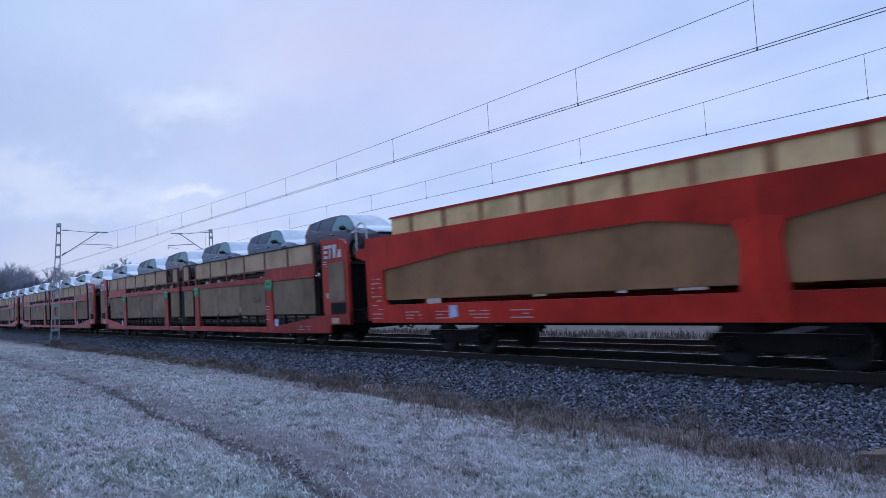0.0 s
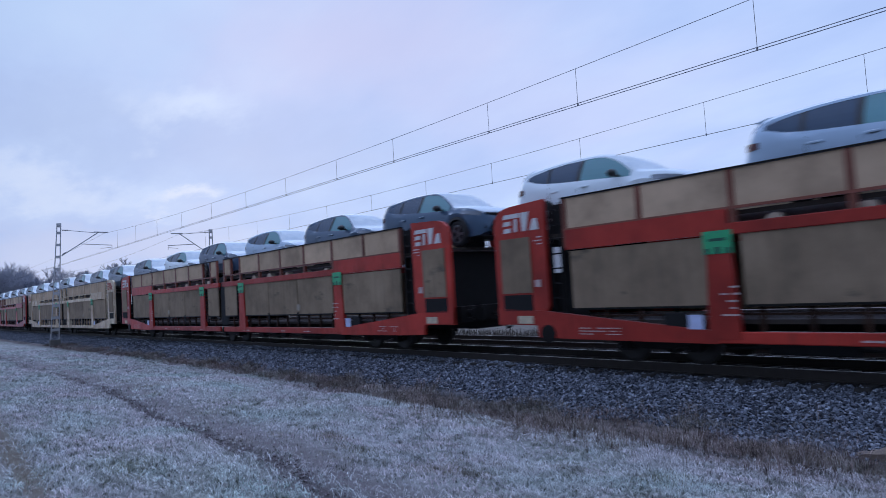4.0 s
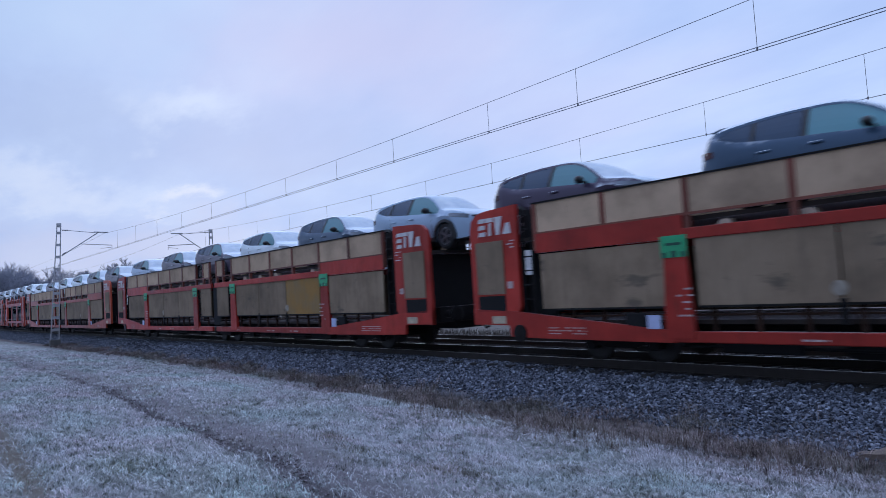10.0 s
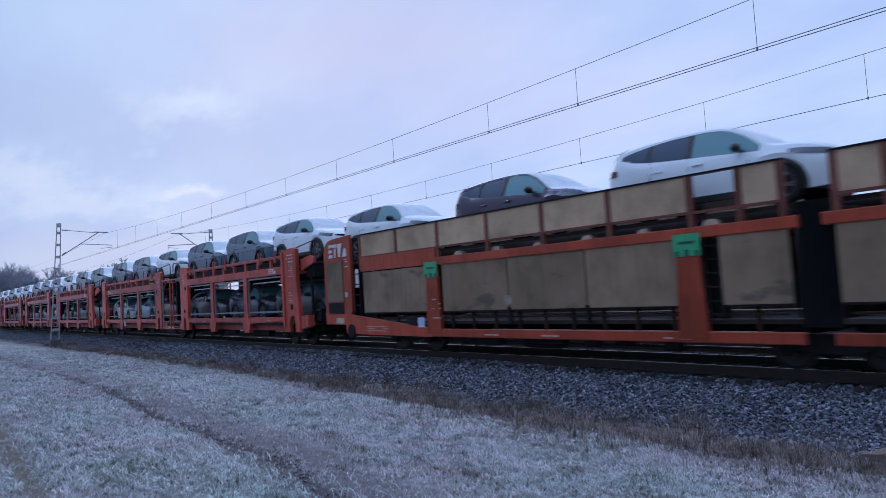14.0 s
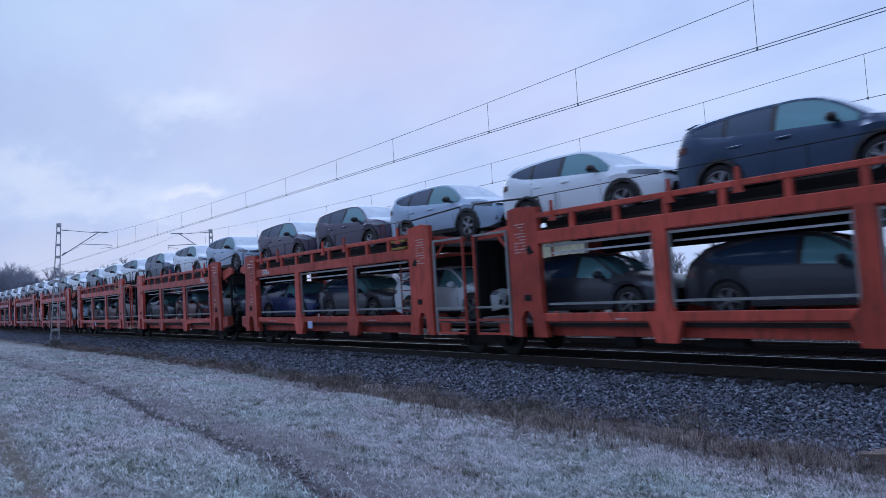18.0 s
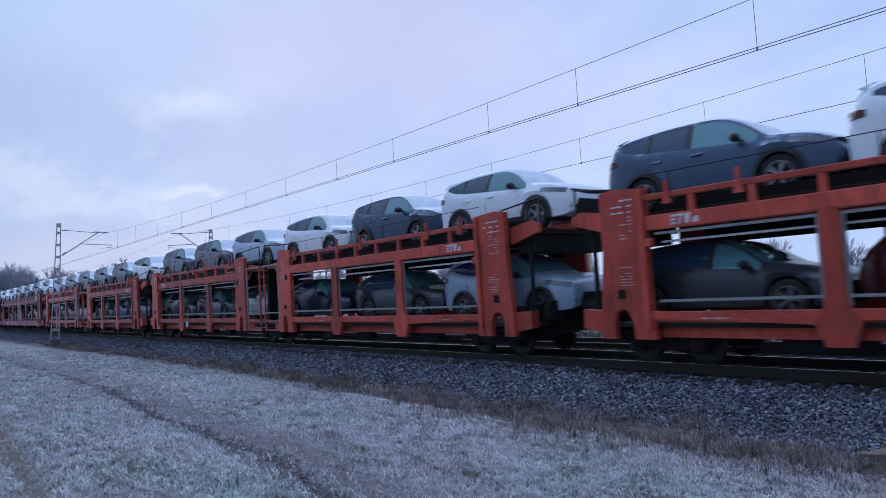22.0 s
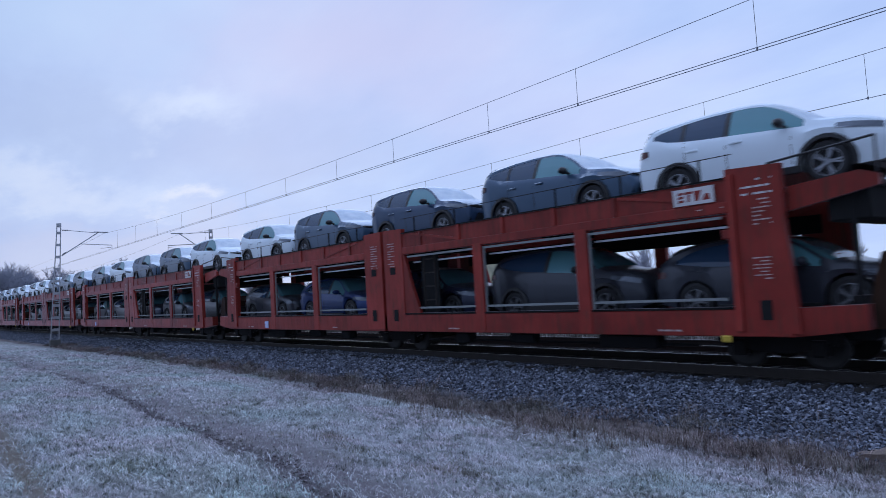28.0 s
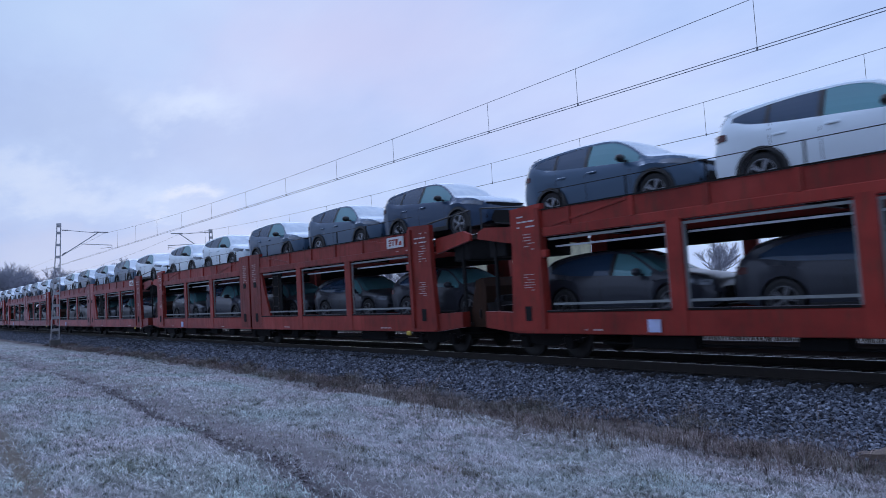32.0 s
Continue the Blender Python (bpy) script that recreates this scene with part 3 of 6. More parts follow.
def sheet(bm, grid, inward):
    """Faces over a grid of points, with the same sheet a little further in and a closed rim."""
    a = [[bm.verts.new(p) for p in col] for col in grid]
    b = [[bm.verts.new(Vector(p) + Vector(inward)) for p in col] for col in grid]
    n, m = len(a), len(a[0])
    fs = []
    for i in range(n - 1):
        for j in range(m - 1):
            fs.append(bm.faces.new((a[i][j], a[i + 1][j], a[i + 1][j + 1], a[i][j + 1])))
            fs.append(bm.faces.new((b[i][j], b[i][j + 1], b[i + 1][j + 1], b[i + 1][j])))
    ring = [(i, 0) for i in range(n)] + [(n - 1, j) for j in range(1, m)] + [(i, m - 1) for i in range(n - 2, -1, -1)] + [(0, j) for j in range(m - 2, 0, -1)]
    for p, q in zip(ring, ring[1:] + ring[:1]):
        fs.append(bm.faces.new((a[p[0]][p[1]], b[p[0]][p[1]], b[q[0]][q[1]], a[q[0]][q[1]])))
    bmesh.ops.recalc_face_normals(bm, faces=fs)
    return bm


def side_pane(bm, shape, x0, x1, sgn, n=9, out=0.0):
    """A window that fills the flank between the belt line and the glass's upper line."""
    grid = []
    for i in range(n + 1):
        x = x0 + (x1 - x0) * i / n
        h = shape.half(x)
        a, m, e = h[5], h[6], h[7]
        mids = [((a[0] + m[0]) / 2 + 0.003, (a[1] + m[1]) / 2), m, ((m[0] + e[0]) / 2 + 0.003, (m[1] + e[1]) / 2)]
        grid.append([(x, sgn * (y + out), z) for y, z in [a] + mids + [e]])
    return sheet(bm, grid, (0, -sgn * 0.012, 0))


def cross_pane(shape, x0, x1, lift=0.0, n=6, first=8):
    """Windscreen or rear window between the pillars."""
    grid = []
    for i in range(n + 1):
        x = x0 + (x1 - x0) * i / n
        h = shape.half(x)[first:]
        grid.append([(x, y, z + lift) for y, z in h] + [(x, -y, z + lift) for y, z in h[-2::-1]])
    return sheet(B(), grid, (0, 0, -0.012))


def flank_patch(bm, shape, x0, x1, z0, z1, sgn, out=0.012, n=6):
    """A lamp, seam or trim piece wrapped round the flank between two heights."""
    grid = []
    for i in range(n + 1):
        x = x0 + (x1 - x0) * i / n
        h = shape.half(x)[1:9]
        zs = [p[1] for p in h]
        ys = [p[0] for p in h]
        a, b = z0(x), z1(x)
        grid.append([(x, sgn * (float(np.interp(a + (b - a) * j / 4, zs, ys)) + out), a + (b - a) * j / 4) for j in range(5)])
    return sheet(bm, grid, (0, -sgn * 0.03, 0))


def tyre_mesh():
    return lathe(B(), [(0.212, -0.03), (0.235, -0.10), (0.30, -0.112), (0.345, -0.085), (0.352, 0.0), (0.345, 0.085), (0.30, 0.112), (0.235, 0.10), (0.212, 0.03)], 22)


def rim_mesh():
    """Dished wheel with five double spokes."""
    bm = lathe(B(), [(0.238, -0.02), (0.238, -0.098), (0.222, -0.10), (0.212, -0.06), (0.205, -0.02)], 22)
    for k in range(5):
        for s in (-0.13, 0.13):
            a = k * math.tau / 5 + s
            c = Matrix.Rotation(a, 4, "Y")
            bmesh.ops.create_cube(bm, size=1, matrix=c @ Matrix.Translation((0.135, -0.072, 0)) @ Matrix.Diagonal((0.17, 0.03, 0.028, 1)))
    lathe(bm, [(0.05, -0.095), (0.06, -0.06), (0.06, 0.0)], 10)
    return bm


def cabin_mesh(shape):
    """Dark trim inside the glass: door cards, dashboard, wheel, seats with headrests."""
    bm = B()
    d = -0.10 if shape.hatch else 0.0
    box(bm, -1.72, 1.02, -0.76, 0.76, 0.55, 0.95 + d)
    box(bm, 0.62, 1.06, -0.70, 0.70, 0.94 + d, 1.03 + d, 0.02)
    lathe(bm, [(0.16, -0.012), (0.19, -0.012), (0.19, 0.012), (0.16, 0.012)], 12, "x", (0.46, 0.36, 1.06 + d))
    for s in (-1, 1):
        prism(bm, [(-0.02, 0.9 + d), (-0.24, 1.27 + d), (-0.34, 1.26 + d), (-0.18, 0.9 + d)], s * 0.37 - 0.23, s * 0.37 + 0.23)
        box(bm, -0.34, -0.24, s * 0.37 - 0.12, s * 0.37 + 0.12, 1.29 + d, 1.45 + d, 0.03)
        box(bm, -1.33, -1.24, s * 0.42 - 0.12, s * 0.42 + 0.12, 1.22 + d, 1.36 + d, 0.03)
    prism(bm, [(-0.98, 0.9 + d), (-1.20, 1.22 + d), (-1.32, 1.21 + d), (-1.16, 0.9 + d)], -0.64, 0.64)
    return bm


def build_car(paint, label, hatch=False, full=True):
    sh = Shape(hatch)
    car = thing("hatchback" if hatch else "suv", label, "car", "new cars on the train")
    ws0, ws1 = screen_span(sh)
    xs = sorted(set([-2.25, -2.235, -2.21, -2.17, -2.12, -2.05, -1.97, -1.90, -1.85, sh.rear, sh.nose, ws0, ws1, 1.8, 1.9, 2.0, 2.08, 2.14, 2.19, 2.225, 2.25] + [round(v, 3) for v in np.arange(-0.8, 0.86, 0.12)] + [round(w + d, 3) for w in sh.wheels for d in (-0.47, -0.41, -0.4, -0.38, -0.33, -0.25, -0.15, -0.05, 0.05, 0.15, 0.25, 0.33, 0.38, 0.4, 0.41, 0.47)]))
    smooth(part("body", shell(sh, xs), paint, car), 0.6)
    trim = B()
    for sgn in (-1, 1):
        if not hatch:
            for w in sh.wheels:      # black arch lips
                grid = []
                for k in range(13):
                    a = math.pi * (k / 12 * 1.16 - 0.08)
                    grid.append([(w - math.cos(a) * r, sgn * (sh.width + o), 0.345 + math.sin(a) * r) for r, o in ((0.392, 0.034), (0.462, 0.024))])
                sheet(trim, grid, (0, -sgn * 0.05, 0))
        sx0, sx1 = sh.wheels[0] + 0.42, sh.wheels[1] - 0.42
        box(trim, sx0, sx1, min(sgn * (sh.width + 0.018), sgn * (sh.width - 0.04)), max(sgn * (sh.width + 0.018), sgn * (sh.width - 0.04)), 0.235, 0.36 if not hatch else 0.29, 0.01)
        if sgn < 0:
            for x in (0.80, -0.33, -1.13):       # door shut lines
                lo = 0.40 if x > -1 else 0.72
                flank_patch(trim, sh, x - 0.006, x + 0.006, lambda q: lo, lambda q: sh.belt.at(q), sgn, 0.003, 1)
        # glass and its pillars
        if hatch:
            panes = [(-0.02, sh.nose - 0.02, TEAL), (-0.98, -0.10, TEAL), (sh.rear + 0.01, -1.06, TINT)]
        else:
            panes = [(-0.29, sh.nose - 0.02, TEAL), (-1.17, -0.37, TINT), (sh.rear + 0.005, -1.22, TINT)]
        if sgn > 0 or not full:
            panes = [panes[0], (panes[2][0], panes[1][1], TINT)]
        for x0, x1, g in panes:
            part("side_window", side_pane(B(), sh, x0, x1, sgn, out=-0.006), g, car)
        posts = sorted((p[1], q[0]) for p, q in zip(panes[1:], panes))
        for x0, x1 in posts:
            side_pane(trim, sh, x0 - 0.01, x1 + 0.01, sgn, 2, 0.003)
        z = sh.belt.at(0.3) - 0.12
        for hx in ((-1.08, -0.24) if full and sgn < 0 else ()):
            y = sgn * (sh.width + 0.012)
            part("door_handle", box(B(), hx, hx + 0.21, y - 0.022, y + 0.022, z - 0.005, z + 0.035, 0.008), paint, car)
        if sgn > 0 and not full:
            continue
        mz = sh.belt.at(0.7) + 0.085
        bm = B()
        bmesh.ops.create_uvsphere(bm, u_segments=10, v_segments=6, radius=1, matrix=Matrix.Translation((0.66, sgn * (sh.width + 0.085), mz)) @ Matrix.Diagonal((0.085, 0.135, 0.085, 1)))
        rod(bm, (0.72, sgn * (sh.width - 0.09), mz - 0.07), (0.67, sgn * (sh.width + 0.04), mz - 0.03), 0.03)
        smooth(part("mirror", bm, BLACK if not hatch else paint, car))
        if hatch:
            lo = lambda x: 0.66 + (2.0 - x) * 0.10
        else:
            lo = lambda x: 0.775 + (2.0 - x) * 0.17
        part("headlight", flank_patch(B(), sh, 1.50, 2.13, lo, lambda x: lo(x) + 0.105 - 0.07 * max(0, 1.75 - x), sgn, 0.010), LAMP, car)
        tz = 1.0 if not hatch else 0.80
        part("tail_light", flank_patch(B(), sh, -2.20, -1.90, lambda x: tz + 0.06 * (x + 2.2), lambda x: tz + 0.16 - 0.1 * (x + 2.2), sgn, 0.016), TAIL, car)
    part("windscreen", cross_pane(sh, ws1, ws0), FROSTED if full else TEAL, car, "frost-covered windscreen" if full else "")
    if full:
        part("rear_window", cross_pane(sh, -2.09 if not hatch else -2.06, -1.92 if not hatch else -1.76, 0.018), TINT_DARK, car)
    part("cabin", cabin_mesh(sh), TRIM, car)
    bm = prism(B(), [(-0.46, 0.62), (-0.60, 0.40), (-0.52, 0.30), (0.52, 0.30), (0.60, 0.40), (0.46, 0.62)], 0, 0.2)
    bm.transform(Matrix.Translation((2.068, 0, 0)) @ Matrix.Rotation(-math.pi / 2, 4, "Z"))
    for s in (-1, 1):
        box(bm, 2.06, 2.235, min(s * 0.62, s * 0.74), max(s * 0.62, s * 0.74), 0.40, 0.53, 0.02)
    part("grille", bm, DEAD_BLACK, car)
    if full:
        part("upper_grille", prism_y(B(), [(-0.66, 0.80), (-0.10, 0.72), (0.10, 0.72), (0.66, 0.80), (0.66, 0.83), (-0.66, 0.83)], 2.06, 2.228), DEAD_BLACK, car)
    box(trim, 2.10, 2.275, -0.50, 0.50, 0.255, 0.29, 0.01)
    box(trim, -2.262, -2.12, -0.62, 0.62, 0.34, 0.56, 0.02)
    box(trim, -2.0, 2.0, -0.74, 0.74, 0.27, 0.60)
    part("cladding", trim, BLACK, car)
    if not hatch and full:
        part("spoiler", prism(B(), [(-2.09, 1.545), (-1.86, 1.598), (-1.70, 1.585), (-1.98, 1.50)], -0.56, 0.56), paint, car)
    ty = None
    for w in sh.wheels:
        for sgn in (-1, 1):
            m = Matrix.Translation((w, sgn * (sh.width - 0.105), 0.352)) @ (Matrix.Rotation(math.pi, 4, "Z") if sgn > 0 else Matrix.Identity(4))
            if ty is None:
                ty = smooth(part("wheel", tyre_mesh(), RUBBER, car))
                ty.matrix_basis = m
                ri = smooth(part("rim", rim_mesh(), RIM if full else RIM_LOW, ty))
            else:
                t2 = share(ty, "wheel", car, m)
                if sgn < 0:
                    share(ri, "rim", t2, Matrix.Identity(4))
    return car


COLOURS = {
    "W": ((0.80, 0.89, 0.95), 0.0, "frost-dusted white SUV with dark rear glass on the wagon"),
    "S": ((0.36, 0.48, 0.62), 0.15, "frosted silver-blue SUV on the wagon deck"),
    "G": ((0.054, 0.098, 0.160), 0.2, "frosted slate grey SUV on the wagon deck"),
    "D": ((0.026, 0.055, 0.110), 0.2, "frosted dark blue SUV on the wagon deck"),
    "M": ((0.062, 0.046, 0.082), 0.2, "frosted dark plum SUV on the wagon deck"),
    "B": ((0.020, 0.050, 0.180), 0.3, "bright blue SUV on the lower deck"),
}
# lower-deck paints: little frost, and the deck's shade worked into darker tones
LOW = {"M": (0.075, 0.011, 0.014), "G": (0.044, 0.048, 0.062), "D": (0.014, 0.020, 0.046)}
# colours without an entry are the upper paints shaded down to 0.8
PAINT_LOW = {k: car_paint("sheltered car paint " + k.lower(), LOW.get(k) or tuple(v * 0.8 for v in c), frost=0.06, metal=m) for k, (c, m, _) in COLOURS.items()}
PAINT = {k: car_paint("car paint " + k.lower(), c, metal=m) for k, (c, m, _) in COLOURS.items()}

# ---- wagons: x = 0 at the coupling ahead, -length at the coupling behind ----
HALF_W = 1.51


def axle(parent, x, r=0.40):
    bm = B()
    for s in (-1, 1):
        lathe(bm, [(r * 0.35, s * 0.70), (r * 0.86, s * 0.705), (r * 0.92, s * 0.69), (r, s * 0.70), (r, s * 0.80), (r * 0.84, s * 0.82), (r * 0.30, s * 0.80), (0.10, s * 0.86)], 20)
    rod(bm, (0, -0.9, 0), (0, 0.9, 0), 0.075, 8)
    ob = part("wheelset", bm, WHEEL_STEEL, parent)
    ob.matrix_basis = Matrix.Translation((x, 0, r))
    return ob


def bogie(wagon, x, base=1.5, r=0.40):
    bm = B()
    for s in (-1, 1):
        y = s * 1.02
        prism(bm, [(x - base * 0.5 - 0.42, 0.50), (x - base * 0.5 - 0.30, 0.62), (x + base * 0.5 + 0.30, 0.62), (x + base * 0.5 + 0.42, 0.50), (x + base * 0.5 + 0.2, 0.44), (x + 0.3, 0.30), (x - 0.3, 0.30), (x - base * 0.5 - 0.2, 0.44)], y - 0.05, y + 0.05)
        for d in (-1, 1):
            box(bm, x + d * base * 0.5 - 0.13, x + d * base * 0.5 + 0.13, y - 0.10, y + 0.10, r - 0.14, r + 0.14, 0.03)
            for o in (-0.25, 0.25):
                rod(bm, (x + d * base * 0.5 + o, y, 0.40), (x + d * base * 0.5 + o, y, 0.60), 0.055, 8)
    box(bm, x - 0.25, x + 0.25, -1.0, 1.0, 0.42, 0.62)
    part("bogie_frame", bm, STEEL, wagon)
    axle(wagon, x - base / 2, r)
    axle(wagon, x + base / 2, r)


def end_gear(wagon, x, out):
    """Buffers, hook and hoses; out is +1 at the leading end."""
    for s in (-1, 1):
        bm = lathe(B(), [(0.11, -0.05), (0.11, 0.22), (0.075, 0.24), (0.075, 0.42), (0.21, 0.43), (0.225, 0.46), (0.17, 0.485)], 14, "x")
        ob = part("buffer", bm, STEEL, wagon)
        ob.matrix_basis = Matrix.Translation((x, s * 0.875, 1.03)) @ (Matrix.Identity(4) if out > 0 else Matrix.Rotation(math.pi, 4, "Z"))
    bm = B()
    box(bm, x - 0.1, x + 0.1, -1.15, 1.15, 0.82, 1.22)
    part("headstock", bm, STEEL, wagon)
    bm = B()
    rod(bm, (x, 0, 1.0), (x + out * 0.42, 0, 0.95), 0.045)
    rod(bm, (x + out * 0.42, 0, 0.98), (x + out * 0.42, 0, 0.72), 0.035)
    part("coupling", bm, STEEL, wagon)
    bm = B()
    rod(bm, (x, 0.35, 0.95), (x + out * 0.3, 0.30, 0.55), 0.03)
    rod(bm, (x + out * 0.3, 0.30, 0.57), (x + out * 0.5, 0.25, 0.62), 0.03)
    part("brake_hose", bm, RUBBER, wagon)


def marks(wagon, x0, x1, y, z0, z1, rows, material, rng, name="lettering"):
    """Writing too small to read: short bars of its size."""
    if y > 0:        # only the side towards the field is lettered
        return
    bm = B()
    h = (z1 - z0) / rows
    for r in range(rows):
        x = x0
        z = z0 + r * h
        while x < x1 - 0.02:
            w = min(rng.uniform(0.05, 0.22), x1 - x)
            if rng.random() < 0.7:
                box(bm, x, x + w * 0.8, y - 0.004, y + 0.004, z, z + min(h * 0.32, 0.032))
            x += w
    tagged(part(name, bm, material, wagon), kind="stuff")


def logo(wagon, x0, x1, y, z0, z1, ground=None, ink=None):
    """The owner's mark, drawn as slanting white blocks."""
    if y > 0:
        return
    if ground:
        bm = B()
        box(bm, x0 - 0.06, x1 + 0.06, y - 0.003, y + 0.003, z0 - 0.06, z1 + 0.06)
        part("logo_ground", bm, WHITE, wagon)
    bm = B()
    w = (x1 - x0) / 4
    h = z1 - z0
    for k in range(4):
        a = x0 + k * w
        if k == 0:
            for lo, hi in ((0, 0.24), (0.38, 0.62), (0.76, 1)):
                prism(bm, [(a + 0.02, z0 + lo * h), (a + w * 0.9, z0 + lo * h), (a + w * 0.95, z0 + hi * h), (a + 0.06, z0 + hi * h)], y - 0.006, y + 0.006)
        elif k == 1:
            prism(bm, [(a, z1 - 0.24 * h), (a + w * 0.95, z1 - 0.24 * h), (a + w * 0.95, z1), (a, z1)], y - 0.006, y + 0.006)
            prism(bm, [(a + w * 0.3, z0), (a + w * 0.6, z0), (a + w * 0.68, z1 - 0.3 * h), (a + w * 0.38, z1 - 0.3 * h)], y - 0.006, y + 0.006)
        elif k == 2:
            prism(bm, [(a + w * 0.2, z0), (a + w * 0.6, z0), (a + w * 1.0, z1), (a + w * 0.1, z1)], y - 0.006, y + 0.006)
        else:
            prism(bm, [(a, z0), (a + w * 0.95, z0), (a + w * 0.8, z0 + 0.6 * h), (a + w * 0.4, z0 + 0.6 * h)], y - 0.006, y + 0.006)
    part("logo", bm, ink or ground or WHITE, wagon)


def ladder(wagon, x0, x1, y, z0, z1, material, n=7):
    bm = B()
    for x in (x0, x1):
        rod(bm, (x, y, z0), (x, y, z1), 0.022)
    for k in range(n):
        z = z0 + (z1 - z0) * (k + 0.5) / n
        rod(bm, (x0, y, z), (x1, y, z), 0.016)
    part("ladder", bm, material, wagon)


def wagon_panelled(paint, label, seed, ochre=False):
    """Articulated double-deck car carrier with tan side panels."""
    rng = random.Random(seed)
    C = 15.095
    wg = thing("car_carrier", label, "railway wagon", "wagons of the train")
    for half in (0, 1):
        def X(d):
            return -d if half == 0 else -(2 * C - d)

        def bx(bm, d0, d1, y0, y1, z0, z1, bev=0.0):
            a, b = sorted((X(d0), X(d1)))
            return box(bm, a, b, min(y0, y1), max(y0, y1), z0, z1, bev)

        def pr(bm, poly, y0, y1):
            return prism(bm, [(X(d), z) for d, z in poly], min(y0, y1), max(y0, y1))
        part("upper_deck", bx(B(), 0.35, 14.78, -1.36, 1.36, 2.66, 2.74), DECK, wg)
        part("lower_deck", bx(B(), 0.5, 14.78, -1.36, 1.36, 0.80, 0.88), DECK, wg)
        part("centre_sill", bx(B(), 0.5, 14.95, -0.45, 0.45, 0.60, 0.80), STEEL, wg)
        part("end_wall", bx(B(), 14.76, 14.80, -1.3, 1.3, 0.9, 2.6), STEEL, wg)
        # added black sheet: the shade inside the wagon end, made a surface
        part("end_screen", bx(B(), 0.60, 0.64, -1.38, 1.38, 0.9, 2.64), DEAD_BLACK, wg)
        for s in (-1, 1):
            y = s * HALF_W
            yi = s * (HALF_W - 0.10)
            # end pillar with its rounded shoulder
            part("end_pillar", pr(B(), [(0.25, 0.78), (0.25, 3.05), (0.32, 3.28), (0.50, 3.42), (0.75, 3.47), (1.80, 3.52), (1.80, 1.2), (1.60, 0.86)], yi, y), paint, wg)
            part("end_panel", bx(B(), 0.45, 1.36, y + s * 0.002, y + s * 0.03, 1.50, 2.74), TAN, wg)
            # opening drawn as a black patch, its inner shade in the colour
            part("end_opening", bx(B(), 0.45, 1.34, y + s * 0.002, y + s * 0.012, 1.10, 1.46), DEAD_BLACK, wg)
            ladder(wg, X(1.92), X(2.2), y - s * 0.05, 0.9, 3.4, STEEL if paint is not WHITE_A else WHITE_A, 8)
            # added black sheet behind the slot, standing in for the shaded inside
            part("inner_wall", bx(B(), 1.7, 2.6, y - s * 0.40, y - s * 0.36, 0.9, 3.40), DEAD_BLACK, wg)
            part("end_sill", pr(B(), [(0.25, 0.80), (0.25, 1.16), (1.6, 1.10), (3.2, 0.93), (5.6, 0.69), (5.6, 0.47), (2.4, 0.50), (1.46, 0.52), (1.42, 0.78)], y - s * 0.08, y + s * 0.012), paint, wg)
            logo(wg, min(X(0.55), X(1.66)), max(X(0.55), X(1.66)), y + s * 0.012, 2.88, 3.30, ink=RED_A2 if paint is WHITE_A else WHITE)
            if s > 0:
                part("side_sill", bx(B(), 5.5, 14.88, y - s * 0.10, y, 0.48, 0.68, 0.015), paint, wg)
                part("beam", bx(B(), 2.36, 14.92, y - s * 0.09, y + s * 0.010, 2.33, 2.53, 0.012), paint, wg)
            bm = bx(B(), 0.88, 1.32, y + s * 0.014, y + s * 0.022, 0.82, 0.99)
            part("plate", bm, CREAM, wg)
            marks(wg, min(X(1.48), X(1.72)), max(X(1.48), X(1.72)), y + s * 0.008, 2.55, 2.85, 4, WHITE, rng)
            bm = bx(B(), 1.44, 1.60, y + s * 0.002, y + s * 0.012, 1.62, 1.78)
            part("plate", bm, PALE, wg)
            # upper side panels between posts
            cuts = [2.36, 4.18, 6.00, 7.85, 9.60, 11.35, 13.10, 14.00, 14.70]
            for k, (a, b) in enumerate(zip(cuts, cuts[1:]) if s < 0 else [(2.36, 14.70)]):
                z0 = 2.80
                if k == 6:
                    continue
                part("upper_panel", bx(B(), a + 0.06, b - 0.06, y - s * 0.05, y - s * 0.02, z0, 3.44), TAN_UP, wg)
            for a in (cuts if s < 0 else (2.36, 14.70)):
                part("post", bx(B(), a - 0.055, a + 0.055, y - s * 0.09, y, 2.42, 3.45), paint if paint is WHITE_A else RUSTY, wg)
            part("top_rail", bx(B(), 2.30, 14.75, y - s * 0.10, y + s * 0.01, 3.44, 3.475), STEEL, wg)
            part("panel_rail", bx(B(), 2.30, 14.75, y - s * 0.06, y + s * 0.004, 2.76, 2.81), paint if paint is WHITE_A else RUSTY, wg)
            if s < 0:
                part("band", bx(B(), 2.36, 5.9, y - s * 0.08, y + s * 0.006, 2.36, 2.775), paint, wg)
            if s < 0:
                part("beam", bx(B(), 5.9, 14.92, y - s * 0.09, y + s * 0.010, 2.33, 2.53, 0.012), paint, wg)
            for a in (np.arange(6.5, 14.6, 1.35) if s < 0 else ()):
                bm = B()
                c = rng.uniform(0.6, 1.1)
                pr(bm, [(a, 2.54), (a + 0.05, 2.54 + 0.09 * c), (a + 0.16, 2.54 + 0.12 * c), (a + 0.30 * c, 2.54 + 0.10 * c), (a + 0.36 * c, 2.54)], y - s * 0.30, y - s * 0.12)
                part("wheel_chock", bm, CHOCK, wg)
